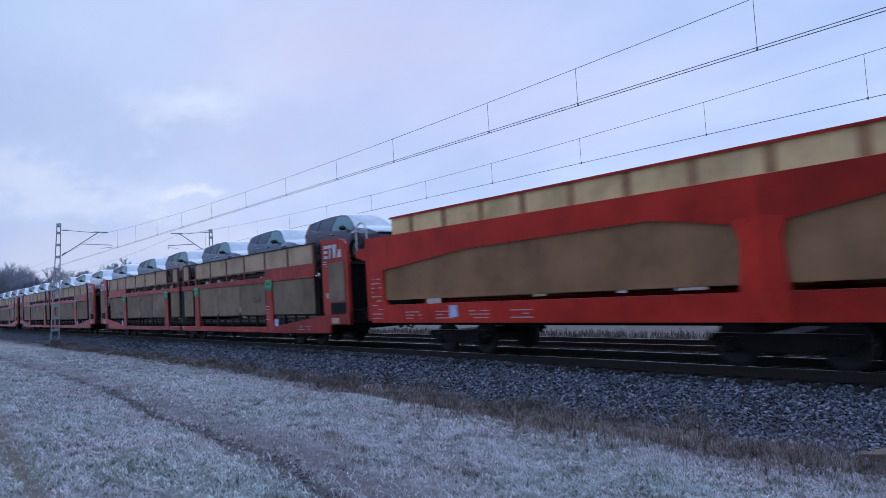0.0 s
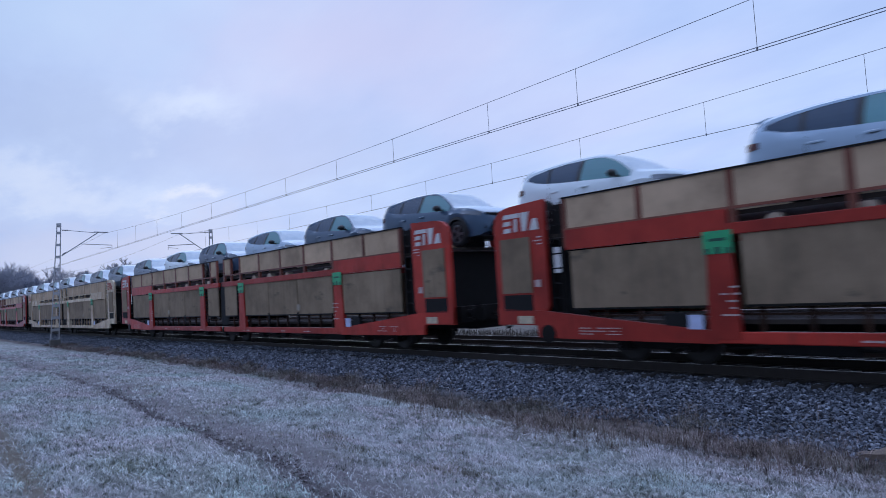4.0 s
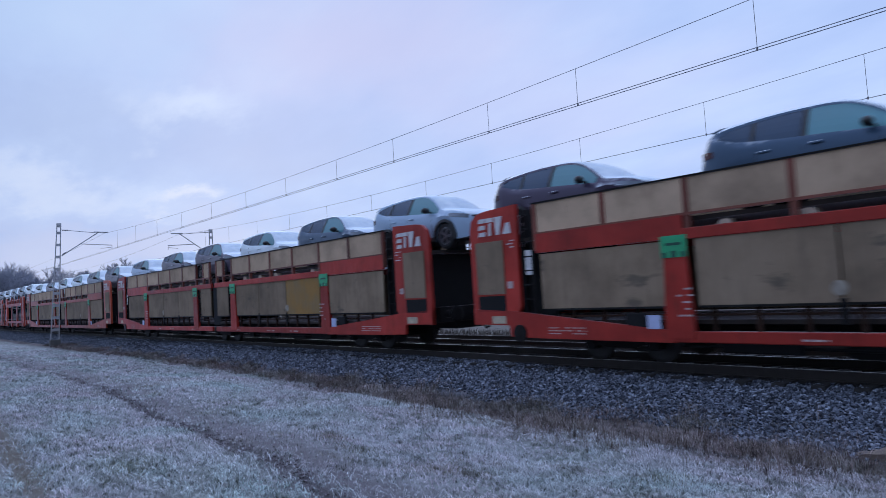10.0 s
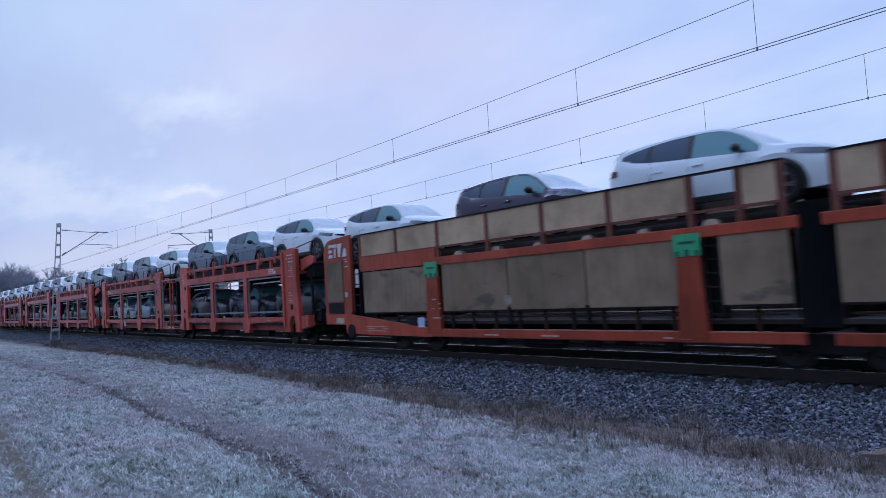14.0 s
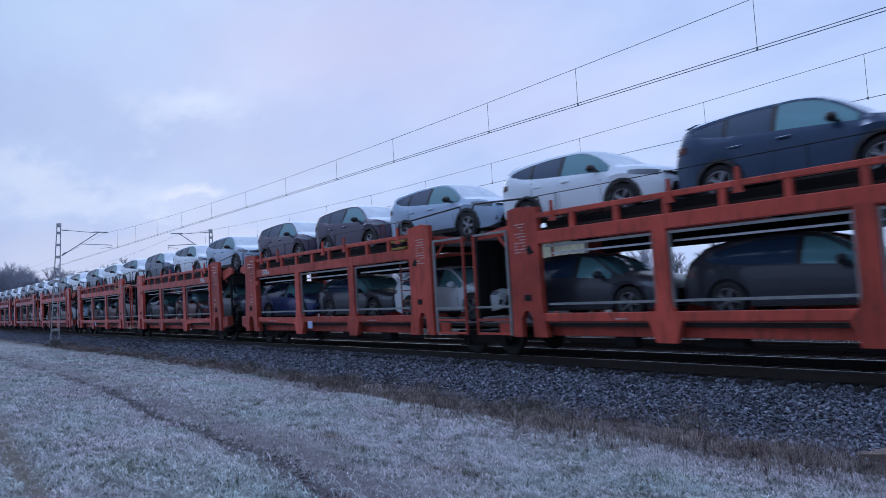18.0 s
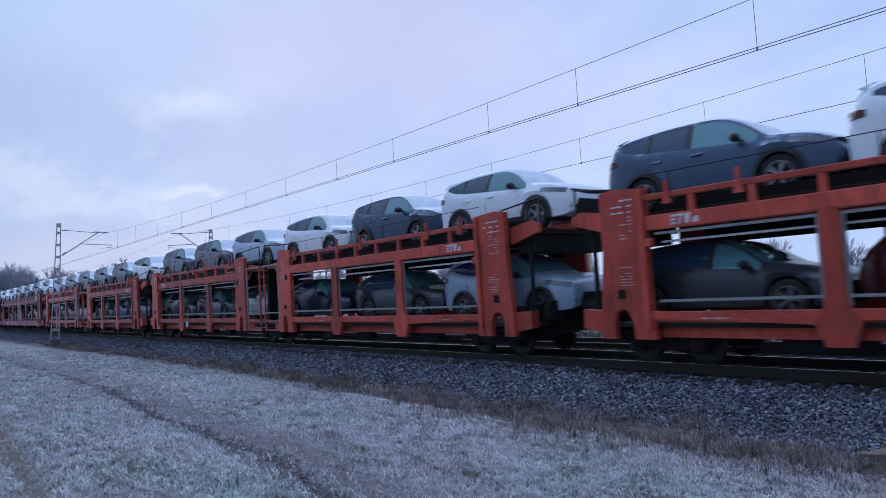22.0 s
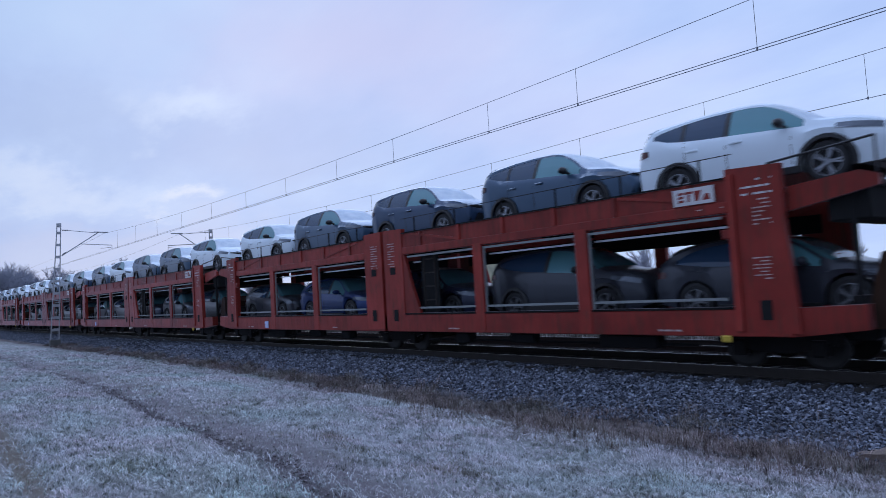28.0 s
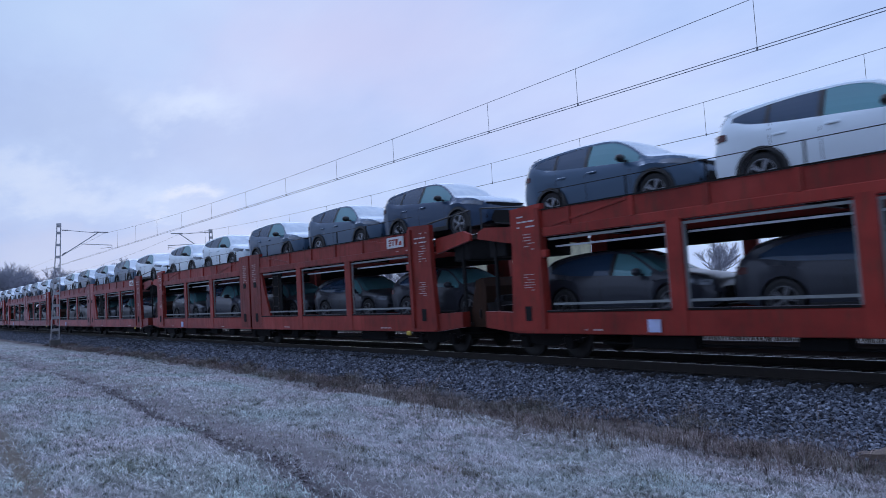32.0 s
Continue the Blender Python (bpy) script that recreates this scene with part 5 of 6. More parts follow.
def wagon_deep(label, seed):
    """Carrier with deep crimson side girders and yellowed upper panels."""
    rng = random.Random(seed)
    wg = thing("car_carrier", label, "railway wagon", "wagons of the train")
    paint = RED_W
    C = 12.4
    for half in (0, 1):
        def X(d):
            return d if half == 0 else 2 * C - d

        def bx(bm, d0, d1, y0, y1, z0, z1, bev=0.0):
            a, b = sorted((X(d0), X(d1)))
            return box(bm, a, b, min(y0, y1), max(y0, y1), z0, z1, bev)

        def pr(bm, poly, y0, y1):
            return prism(bm, [(X(d), z) for d, z in poly], min(y0, y1), max(y0, y1))
        part("upper_deck", bx(B(), 0.4, C, -1.34, 1.34, 2.78, 2.86), DECK, wg)
        part("lower_deck", bx(B(), 0.7, C, -1.36, 1.36, 0.84, 0.92), DECK, wg)
        part("centre_sill", bx(B(), 0.7, C, -0.5, 0.5, 0.70, 0.84), STEEL, wg)
        for s in (-1, 1):
            y = s * HALF_W
            part("side_girder", pr(B(), [(0.95, 3.30), (C, 3.26), (C, 2.42), (10.4, 2.74), (5.1, 2.66), (2.4, 2.40), (1.6, 2.34), (1.6, 1.52), (1.75, 1.34), (C, 1.34), (C, 0.84), (0.95, 0.84)], y - s * 0.10, y), paint, wg)
            part("lower_panel", bx(B(), 1.55, C - 0.2, y - s * 0.09, y - s * 0.06, 1.47 if s < 0 else 1.40, 2.76), TAN_D, wg)
            if s > 0:       # far side: closed down to the girder but for a few gaps
                for a, b in ((1.55, 4.6), (5.1, 7.4), (7.7, 9.0), (9.8, C - 0.2)):
                    part("panel_strip", bx(B(), a, b, y - s * 0.088, y - s * 0.062, 1.30, 1.41), TAN_D, wg)
            part("upper_panel_strip", bx(B(), 2.1, C, y - s * 0.07, y - s * 0.04, 3.27, 3.74), TAN_W, wg)
            part("top_rail", bx(B(), 2.05, C, y - s * 0.10, y + s * 0.01, 3.74, 3.79), paint, wg)
            for a in np.arange(C - (1.12 if half == 0 else 0.26), 2.2, -1.38):
                part("rust_post", bx(B(), a - 0.10, a + 0.10, y - s * 0.04, y - s * 0.035, 3.28, 3.74), STAIN, wg)
            part("middle_post", pr(B(), [(C - 0.44, 0.84), (C - 0.40, 1.4), (C - 0.34, 2.2), (C - 0.46, 2.55), (C, 2.6), (C, 0.84)], y - s * 0.1, y + s * 0.02), paint, wg)
            d0, d1 = sorted((X(1.0), X(1.5)))
            marks(wg, d0, d1, y + s * 0.006, 0.95, 2.2, 10, PALE, rng)
            for a in (2.6, 3.9, 5.2, 6.6):
                d0, d1 = sorted((X(a), X(a + 0.7)))
                marks(wg, d0, d1, y + s * 0.006, 0.95, 1.2, 3, PALE, rng)
            bm = bx(B(), 4.45, 4.75, y + s * 0.002, y + s * 0.014, 0.98, 1.28)
            part("card_holder", bm, PLATE, wg)
            part("end_pillar", bx(B(), 0.75, 0.95, y - s * 0.2, y, 0.9, 3.3), paint, wg)
            bm = B()
            for k in range(9):
                a0, a1 = math.pi * k / 9, math.pi * (k + 1) / 9
                rod(bm, (X(0.35 - 0.28 * math.cos(a0)), s * 1.35, 3.55 + 0.3 * math.sin(a0)), (X(0.35 - 0.28 * math.cos(a1)), s * 1.35, 3.55 + 0.3 * math.sin(a1)), 0.025)
            rod(bm, (X(0.63), s * 1.35, 3.0), (X(0.63), s * 1.35, 3.55), 0.025)
            rod(bm, (X(0.07), s * 1.35, 3.0), (X(0.07), s * 1.35, 3.55), 0.025)
            part("hoop", bm, WHITE, wg)
            part("end_deck", pr(B(), [(0.05, 2.80), (0.95, 2.55), (0.95, 3.1), (0.05, 3.0)], y - s * 0.25, y - s * 0.12), paint, wg)
        bogie(wg, X(4.2), 1.5)
        end_gear(wg, X(0.75), -1 if half == 0 else 1)
    bogie(wg, C, 1.8, 0.42)
    return wg


# ---- the train ----
PITCH_A, PITCH_B, PITCH_C = 31.32, 28.62, 25.3
START_A, START_B, START_C = -17.54, -236.3, -379.0
TRAIN = []          # (thing, x at the start, y, z)


def set_on(ob, x, z):
    TRAIN.append((ob, x, TRACK, z))


def make_train():
    set_on(wagon_deep("crimson double-deck car carrier with yellowed upper panels", 3), START_A, 0)
    red = wagon_panelled(RED_A, "faded red double-deck car carrier with tan side panels", 5)
    orange = wagon_panelled(RED_A2, "orange-red double-deck car carrier with tan side panels", 6)
    white = wagon_panelled(WHITE_A, "rust-streaked white double-deck car carrier with tan panels", 7)
    set_on(white, START_A - 3 * PITCH_A, 0)
    set_on(orange, START_A - 6 * PITCH_A, 0)
    set_on(wagon_panelled(RED_A, "faded red double-deck car carrier with one ochre-stained panel", 10, True), START_A - 5 * PITCH_A, 0)
    for k in (0, 1, 2, 4):
        set_on(red if k == 0 else copy_thing(red, pose(0, 0, 0)), START_A - k * PITCH_A, 0)
    op = wagon_open(RED_B, "salmon-red open-sided double-deck car carrier", 8, 14.0, (1.04, 2.06), (5.25, 8.68), (11.65, 12.55), False)
    for k in range(5):
        set_on(op if k == 0 else copy_thing(op, pose(0, 0, 0)), START_B - k * PITCH_B, 0)
    gi = wagon_open(RED_C, "dull red open-sided car carrier with deep side girders", 9, 12.65, (1.48, 2.40), (5.56, 8.70), (11.72, 12.58), True)
    for k in range(6):
        set_on(gi if k == 0 else copy_thing(gi, pose(0, 0, 0)), START_C - k * PITCH_C, 0)


REAR_A = (-4.06, -8.95, -14.0, -19.2, -24.15, -29.7)
REAR_B = (-4.1, -8.62, -13.35, -18.1, -22.6, -27.2)
REAR_C = (-4.3, -8.96, -13.93, -19.0, -23.76)
UPPER_A = "MGGMGS WWGDSW GGSDWG GGMGSG DMGSGM SGWMMS MGWWMW".split()
UPPER_B = "WGGWGD GDWSMM SWDWWG WDWSMD WDGDGS".split()
UPPER_C = "WGDGW WGGWG DGGWW WGSGW GWGGS WGWGG".split()
LOWER_B = "gdgmsw Mggwgb DmdGmg Sgdwgg dbgwgG".split()
LOWER_C = "gGdbg ggdgg gggDg dggGg ggggd Gggdg".split()


def load_train():
    store = {}
    shift = {START_A: 0.12, START_B: 0.05, START_C: 0.26}

    def put(code, x, z, low=False):
        hatch = code.islower()
        c = code.upper()
        key = (code, low)
        label = COLOURS[c][2]
        if key not in store:
            if hatch:
                label = {"W": "white", "G": "dark grey", "D": "dark blue", "M": "deep maroon", "S": "silver-blue", "B": "bright blue"}[c] + " hatchback on the lower deck"
            elif low and c == "M":
                label = "deep maroon SUV on the lower deck"
            elif low:
                label = label.replace("frosted ", "").replace("frost-dusted ", "").replace("on the wagon deck", "on the lower deck").replace("on the wagon", "on the lower deck")
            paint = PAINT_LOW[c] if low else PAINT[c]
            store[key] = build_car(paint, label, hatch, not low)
            ob = store[key]
        else:
            ob = copy_thing(store[key], pose(0, 0, 0))
        set_on(ob, x + CAR_L / 2, z)
    for rows, rears, start, pitch, z in ((UPPER_A, REAR_A, START_A, PITCH_A, 2.76), (UPPER_B, REAR_B, START_B, PITCH_B, 2.945), (UPPER_C, REAR_C, START_C, PITCH_C, 3.025)):
        for k, row in enumerate(rows):
            for code, r in zip(row, rears):
                put(code, start - k * pitch + r - shift[start] + (0.35 if start == START_A and k == 5 else 0.0), z)
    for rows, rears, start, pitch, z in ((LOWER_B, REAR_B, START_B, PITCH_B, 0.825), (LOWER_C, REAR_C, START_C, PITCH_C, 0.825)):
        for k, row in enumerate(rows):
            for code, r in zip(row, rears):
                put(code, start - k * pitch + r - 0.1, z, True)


make_train()
load_train()

# distance run by the train, which brakes gently
RUN = [(0, 0.0), (1, 17.07), (2, 34.06), (3, 50.88), (4, 67.47), (5.5, 91.81), (7, 115.46), (8, 130.83), (9, 145.87), (10, 160.59), (11, 174.98), (12, 189.05), (13, 202.79), (14, 216.2), (15.5, 235.7),
       (17, 254.47), (18, 266.59), (19, 278.39), (20, 289.92), (21, 301.18), (22, 312.21), (23, 323.05), (24, 333.73), (25, 344.3), (26.5, 360.04), (28, 375.74), (30, 396.68), (32, 417.34)]


def motions():
    for ob, x, y, z in TRAIN:
        walk(ob, [(t, pose(x + s, y, z)) for t, s in RUN])


# ---- track ----


def build_track():
    steel = plain("rail steel", (0.030, 0.024, 0.021), 0.75, 0.1)
    shine = plain("polished rail head", (0.6, 0.6, 0.62), 0.28, 1.0, bumpy=0)
    conc = plain("grimy concrete sleeper", (0.034, 0.031, 0.030), 0.95)
    for name, yc, dz in (("track_near", TRACK, 0.0), ("track_far", TRACK_FAR, FAR_Z)):
        tr = thing(name, "straight railway track with steel rails on sleepers", "track", kind="structure", at=(0, 0, dz))
        for s in (-1, 1):
            y = yc + s * 0.7535
            bm = B()
            box(bm, -420, 120, y - 0.075, y + 0.075, -0.172, -0.155)
            box(bm, -420, 120, y - 0.012, y + 0.012, -0.155, -0.035)
            box(bm, -420, 120, y - 0.036, y + 0.036, -0.040, -0.004)
            rail = part("rail", bm, steel, tr)
            bm = B()
            box(bm, -420, 120, y - (0.004 if s > 0 else -0.010), y + (0.014 if s > 0 else 0.026), -0.004, 0.0)
            part("rail_head", bm, shine, rail)
        first = None
        for k in range(62 if dz == 0 else 24):
            x = 6 - k * 0.62
            if first is None:
                bm = prism(B(), [(-0.13, -0.32), (-0.10, -0.175), (0.10, -0.175), (0.13, -0.32)], -1.3, 1.3)
                first = part("sleeper", bm, conc, tr)
                first.matrix_basis = Matrix.Translation((x, yc, 0))
            else:
                share(first, "sleeper", tr, Matrix.Translation((x, yc, 0)))


def ballast_material():
    m, nt, b = nodes("ballast stone", 0.85)
    b.inputs["Sheen Weight"].default_value = 0.15
    b.inputs["Sheen Roughness"].default_value = 0.5
    b.inputs["Sheen Tint"].default_value = (0.62, 0.74, 0.95, 1)
    g = nt.nodes.new("ShaderNodeNewGeometry")
    r = ramp_node(nt, g.outputs["Random Per Island"], [(0.0, (0.012, 0.012, 0.018)), (0.5, (0.05, 0.056, 0.076)), (0.85, (0.17, 0.185, 0.23)), (1.0, (0.40, 0.43, 0.50))])
    n1 = noise_node(nt, 9, 3, 0.6)
    s = nt.nodes.new("ShaderNodeSeparateXYZ")
    nt.links.new(g.outputs["Normal"], s.inputs[0])
    up = nt.nodes.new("ShaderNodeMath"); up.operation = "MULTIPLY"
    nt.links.new(s.outputs[2], up.inputs[0]); nt.links.new(n1.outputs["Fac"], up.inputs[1])
    rime = ramp_node(nt, up.outputs[0], [(0.28, (0, 0, 0)), (0.60, (0.42, 0.42, 0.42))])
    nt.links.new(mix_node(nt, rime.outputs[0], r.outputs[0], (0.40, 0.47, 0.58)), b.inputs["Base Color"])
    return m


def scatter_stones(name, xs, ys, size, material, label, seed, lift=0.0):
    """Loose broken stones as one heap."""
    rng = np.random.default_rng(seed)
    n = len(xs)
    base = np.array([(1, 0, 0), (-1, 0, 0), (0, 1, 0), (0, -1, 0), (0, 0, 1), (0, 0, -1)], float)
    tri = np.array([(0, 2, 4), (2, 1, 4), (1, 3, 4), (3, 0, 4), (2, 0, 5), (1, 2, 5), (3, 1, 5), (0, 3, 5)])
    v = base[None] * rng.uniform(0.6, 1.25, (n, 6, 1)) * size[:, None, None]
    v += rng.normal(0, 0.22, (n, 6, 3)) * size[:, None, None]
    a = rng.uniform(0, math.tau, n)
    t = rng.uniform(-0.7, 0.7, n)
    c, s = np.cos(a)[:, None], np.sin(a)[:, None]
    x, y, z = v[..., 0].copy(), v[..., 1].copy(), v[..., 2].copy()
    ct, st = np.cos(t)[:, None], np.sin(t)[:, None]
    y, z = y * ct - z * st, y * st + z * ct
    v = np.stack([x * c - y * s, x * s + y * c, z * 0.8], -1)
    zz = ground_height(xs, ys) + lift
    v += np.stack([xs, ys, zz + size * rng.uniform(0.0, 1.1, n)], -1)[:, None]
    f = (tri[None] + 6 * np.arange(n)[:, None, None]).reshape(-1, 3)
    return stuff_mesh(name, v.reshape(-1, 3).tolist(), f.tolist(), material, label, "gravel")


def blades(name, xs, ys, height, width, material, label, seed, lean=0.5):
    """Grass: one thin bent blade to each place."""
    rng = np.random.default_rng(seed)
    n = len(xs)
    a = rng.uniform(0, math.tau, n)
    l = rng.normal(0, lean, (n, 2)) * height[:, None]
    z = ground_height(xs, ys)
    dx, dy = np.cos(a) * width, np.sin(a) * width
    p0 = np.stack([xs - dx, ys - dy, z - 0.01], -1)
    p1 = np.stack([xs + dx, ys + dy, z - 0.01], -1)
    mx, my = xs + l[:, 0] * 0.45, ys + l[:, 1] * 0.45
    p2 = np.stack([mx + dx * 0.9, my + dy * 0.9, z + height * 0.6], -1)
    p3 = np.stack([mx - dx * 0.9, my - dy * 0.9, z + height * 0.6], -1)
    p4 = np.stack([xs + l[:, 0], ys + l[:, 1], z + height * 0.95], -1)
    v = np.stack([p0, p1, p2, p3, p4], 1).reshape(-1, 3)
    k = 5 * np.arange(n)[:, None]
    f = (k + [[0, 1, 2, 3]]).tolist() + (k + [[3, 2, 4]]).tolist()
    return stuff_mesh(name, v.tolist(), f, material, label, "grass")


def strands(name, xs, ys, length, width, material, label, seed):
    """Long blades arching over and down again."""
    rng = np.random.default_rng(seed)
    n = len(xs)
    a = rng.uniform(0, math.tau, n)
    turn = rng.normal(0, 0.7, n)
    rise = length * rng.uniform(0.15, 0.55, n)
    rows = []
    px, py = xs.copy(), ys.copy()
    for k, (lift, w) in enumerate(((0.0, 0.8), (0.8, 1.0), (1.0, 0.9), (0.45, 0.3))):
        if k:
            px, py = px + np.cos(a) * length / 3, py + np.sin(a) * length / 3
        z = ground_height(px, py) + 0.004 + rise * lift
        dx, dy = -np.sin(a) * width * w, np.cos(a) * width * w
        rows += [np.stack([px - dx, py - dy, z], -1)[:, None], np.stack([px + dx, py + dy, z], -1)[:, None]]
        a = a + turn
    v = np.concatenate(rows, 1).reshape(-1, 3)
    o = (8 * np.arange(n))[:, None]
    f = np.concatenate([o + [[2 * k, 2 * k + 1, 2 * k + 3, 2 * k + 2]] for k in range(3)])
    return stuff_mesh(name, v.tolist(), f.tolist(), material, label, "grass")


def tufts(name, cx, cy, per, height, width, material, label, seed, lean=1.0):
    """Grass in small clumps: the blades of a clump spring from one root."""
    rng = np.random.default_rng(seed)
    n = len(cx)
    z = ground_height(cx, cy)
    a = rng.uniform(0, math.tau, n)
    bx, by = np.cos(a) * width, np.sin(a) * width
    b0 = np.stack([cx - bx, cy - by, z - 0.012], -1)
    b1 = np.stack([cx + bx, cy + by, z - 0.012], -1)
    rows = [b0[:, None], b1[:, None]]
    for k in range(per):
        t = rng.uniform(0, math.tau, n)
        h = height * rng.uniform(0.55, 1.1, n)
        r = np.abs(rng.normal(0, lean, n)) * h
        dx, dy = np.cos(t), np.sin(t)
        mid = np.stack([cx + dx * r * 0.5, cy + dy * r * 0.5, z + h * 0.75], -1)
        side = np.stack([-dy * width, dx * width, 0 * width], -1)
        e = np.stack([cx + dx * r, cy + dy * r, z + h * rng.uniform(0.5, 1.0, n)], -1)
        rows += [(mid - side)[:, None], (mid + side)[:, None], e[:, None]]
    v = np.concatenate(rows, 1)
    s = v.shape[1]
    o = (s * np.arange(n))[:, None]
    f = []
    for k in range(per):
        f += (o + [[0, 1, 3 + 3 * k, 2 + 3 * k]]).tolist() + (o + [[2 + 3 * k, 3 + 3 * k, 4 + 3 * k]]).tolist()
    return stuff_mesh(name, v.reshape(-1, 3).tolist(), f, material, label, "grass")


def grass_material(name, stops, clumped=False):
    m, nt, b = nodes(name, 0.85)
    g = nt.nodes.new("ShaderNodeNewGeometry")
    r = ramp_node(nt, g.outputs["Random Per Island"], stops)
    n1 = noise_node(nt, 4.2, 4, 0.66, stretch=(0.7, 1.2, 1))
    r2 = ramp_node(nt, n1.outputs["Fac"], [(0.38, (0.42, 0.43, 0.39)), (0.48, (0.90, 0.90, 0.90)), (0.58, (1.06, 1.06, 1.06))])
    n2 = noise_node(nt, 0.22, 3, 0.6, stretch=(0.7, 1.6, 1))
    r3 = ramp_node(nt, n2.outputs["Fac"], [(0.38, (0.84, 0.80, 0.82)), (0.5, (0.95, 0.95, 0.96)), (0.62, (1, 1, 1))])
    n3 = noise_node(nt, 0.55, 4, 0.65, stretch=(0.8, 1.3, 1))
    r4 = ramp_node(nt, n3.outputs["Fac"], [(0.36, (1.0, 0.89, 0.93)), (0.48, (1.0, 0.97, 0.99)), (0.54, (0.96, 0.99, 0.98)), (0.64, (0.84, 0.95, 0.92))])
    c = mix_node(nt, 1.0, r.outputs[0], r2.outputs[0], "MULTIPLY")
    c = mix_node(nt, 1.0, c, r3.outputs[0], "MULTIPLY")
    if clumped:
        n4 = noise_node(nt, 2.4, 4, 0.65, stretch=(0.8, 1.2, 1))
        r5 = ramp_node(nt, n4.outputs["Fac"], [(0.40, (0.44, 0.39, 0.40)), (0.50, (0.85, 0.80, 0.80)), (0.62, (1, 1, 1))])
        c = mix_node(nt, 1.0, c, r5.outputs[0], "MULTIPLY")
    nt.links.new(mix_node(nt, 1.0, c, r4.outputs[0], "MULTIPLY"), b.inputs["Base Color"])
    return m


def thin(x, y):
    """Sparser grass beside the rut and in broad drifts over the field."""
    q = y - rut(x) - 0.5
    drift = np.sin(x * 0.55 + 1.3 * np.sin(y * 0.8)) * np.sin(y * 1.1 + 0.7 * np.sin(x * 0.9) + 0.6)
    return np.clip(1.0 - 0.85 * np.exp(-(q / 0.45) ** 2) + 0.22 * drift, 0.2, 1.0)


def build_verge():
    rng = np.random.default_rng(4)
    bal = ballast_material()
    # near shoulder, denser towards the camera
    n = 72000
    x = -1.0 - 34 * rng.random(n) ** 1.6
    foot = 9.95 - 0.65 * np.clip((x + 12) / 7, 0, 1) + 0.15 * np.sin(x * 1.9 + np.sin(x * 0.7)) + 0.10 * np.sin(x * 4.3) + rng.normal(0, 0.10, n)
    y = foot + (11.6 + 0.25 * np.clip((-9 - x) / 5, 0, 1) - foot) * rng.random(n)
    scatter_stones("ballast_shoulder", x, y, rng.uniform(0.017, 0.039, n) * (1 - x / 50), bal, "grey broken-stone ballast shoulder of the track", 1)
    n = 26000
    x = -30 - 75 * rng.random(n)
    y = 9.75 + 2.1 * rng.random(n)
    scatter_stones("ballast_shoulder_far", x, y, rng.uniform(0.032, 0.062, n), bal, "grey broken-stone ballast running along the track", 2)
    n = 14000
    x = -40 + 42 * rng.random(n)
    y = 11.5 + 8.4 * rng.random(n)
    scatter_stones("ballast_bed", x, y, rng.uniform(0.03, 0.06, n), plain("sooty ballast", (0.024, 0.022, 0.022), 0.95), "dark oily ballast between the rails", 3, -0.03)
    frost = grass_material("frosted grass", [(0.0, (0.23, 0.235, 0.205)), (0.25, (0.48, 0.495, 0.495)), (0.55, (0.79, 0.81, 0.815)), (1.0, (0.94, 0.94, 0.93))])
    n = 290000
    x = -1.2 - 42 * rng.random(n) ** 1.8
    y = 0.3 + (field_edge(x) + 0.1 + np.abs(rng.normal(0, 0.35, n))) * rng.random(n)
    d1, d2 = np.abs(y - rut(x)), np.abs(y + 0.05 * x - 0.75)
    clump = np.sin(x * 3.1 + np.sin(y * 2.3)) * np.sin(y * 3.7 + np.sin(x * 1.9))
    hollow = np.sin(x * 9.3 + 2 * np.sin(y * 4.1)) * np.sin(y * 13.0 + 2 * np.sin(x * 5.3)) + 0.5 * np.sin(x * 17 + y * 23)
    keep = (d1 > 0.20 * rng.random(n) ** 2.0) & (d2 > 0.28 * rng.random(n)) & (rng.random(n) < (0.68 + 0.34 * clump + 0.30 * hollow) * thin(x, y))
    x, y, clump = x[keep], y[keep], clump[keep]
    n = len(x)
    blades("frosted_grass", x, y, rng.uniform(0.008, 0.030, n) * (1.2 + 0.8 * clump) * (1 - x / 60), rng.uniform(0.0016, 0.0042, n) * (1 - x / 22), frost, "short frost-whitened meadow grass", 5, 1.0)
    n = 40000
    x = -1.3 - 40 * rng.random(n) ** 1.75
    y = 0.3 + (field_edge(x) + 0.2) * rng.random(n)
    d1, d2 = np.abs(y - rut(x)), np.abs(y + 0.05 * x - 0.75)
    wave = np.sin(x * 1.7 + 2 * np.sin(y * 0.9)) * np.sin(y * 2.1 + np.sin(x * 1.1))
    keep = (d1 > 0.20 * rng.random(n)) & (d2 > 0.22 * rng.random(n)) & (rng.random(n) < (0.78 + 0.25 * wave + 0.3 * np.sin(x * 9.3 + 2 * np.sin(y * 4.1)) * np.sin(y * 13.0 + 2 * np.sin(x * 5.3))) * thin(x, y))
    x, y, wave = x[keep], y[keep], wave[keep]
    n = len(x)
    tufts("frosted_tussocks", x, y, 8, rng.uniform(0.014, 0.038, n) * (1.1 + 0.4 * wave) * (1 - x / 40), rng.uniform(0.0016, 0.0034, n) * (1 - x / 16), frost, "small frost-covered tussocks of meadow grass", 15, 1.0)
    # crumbled earth in the rut
    n = 1800
    x = -4.2 - 16 * rng.random(n) ** 1.3
    y = rut(x) + rng.normal(0.02, 0.07, n)
    scatter_stones("earth_clods", x, y, rng.uniform(0.006, 0.020, n) * (1 - x / 40), plain("crumbled dark earth", (0.17, 0.145, 0.155), 0.95, var=0.6, scale=20.0), "crumbled dark earth of the wheel rut", 41, -0.006)
    # longer blades lying over one another
    n = 70000
    x = -1.6 - 17 * rng.random(n) ** 1.3
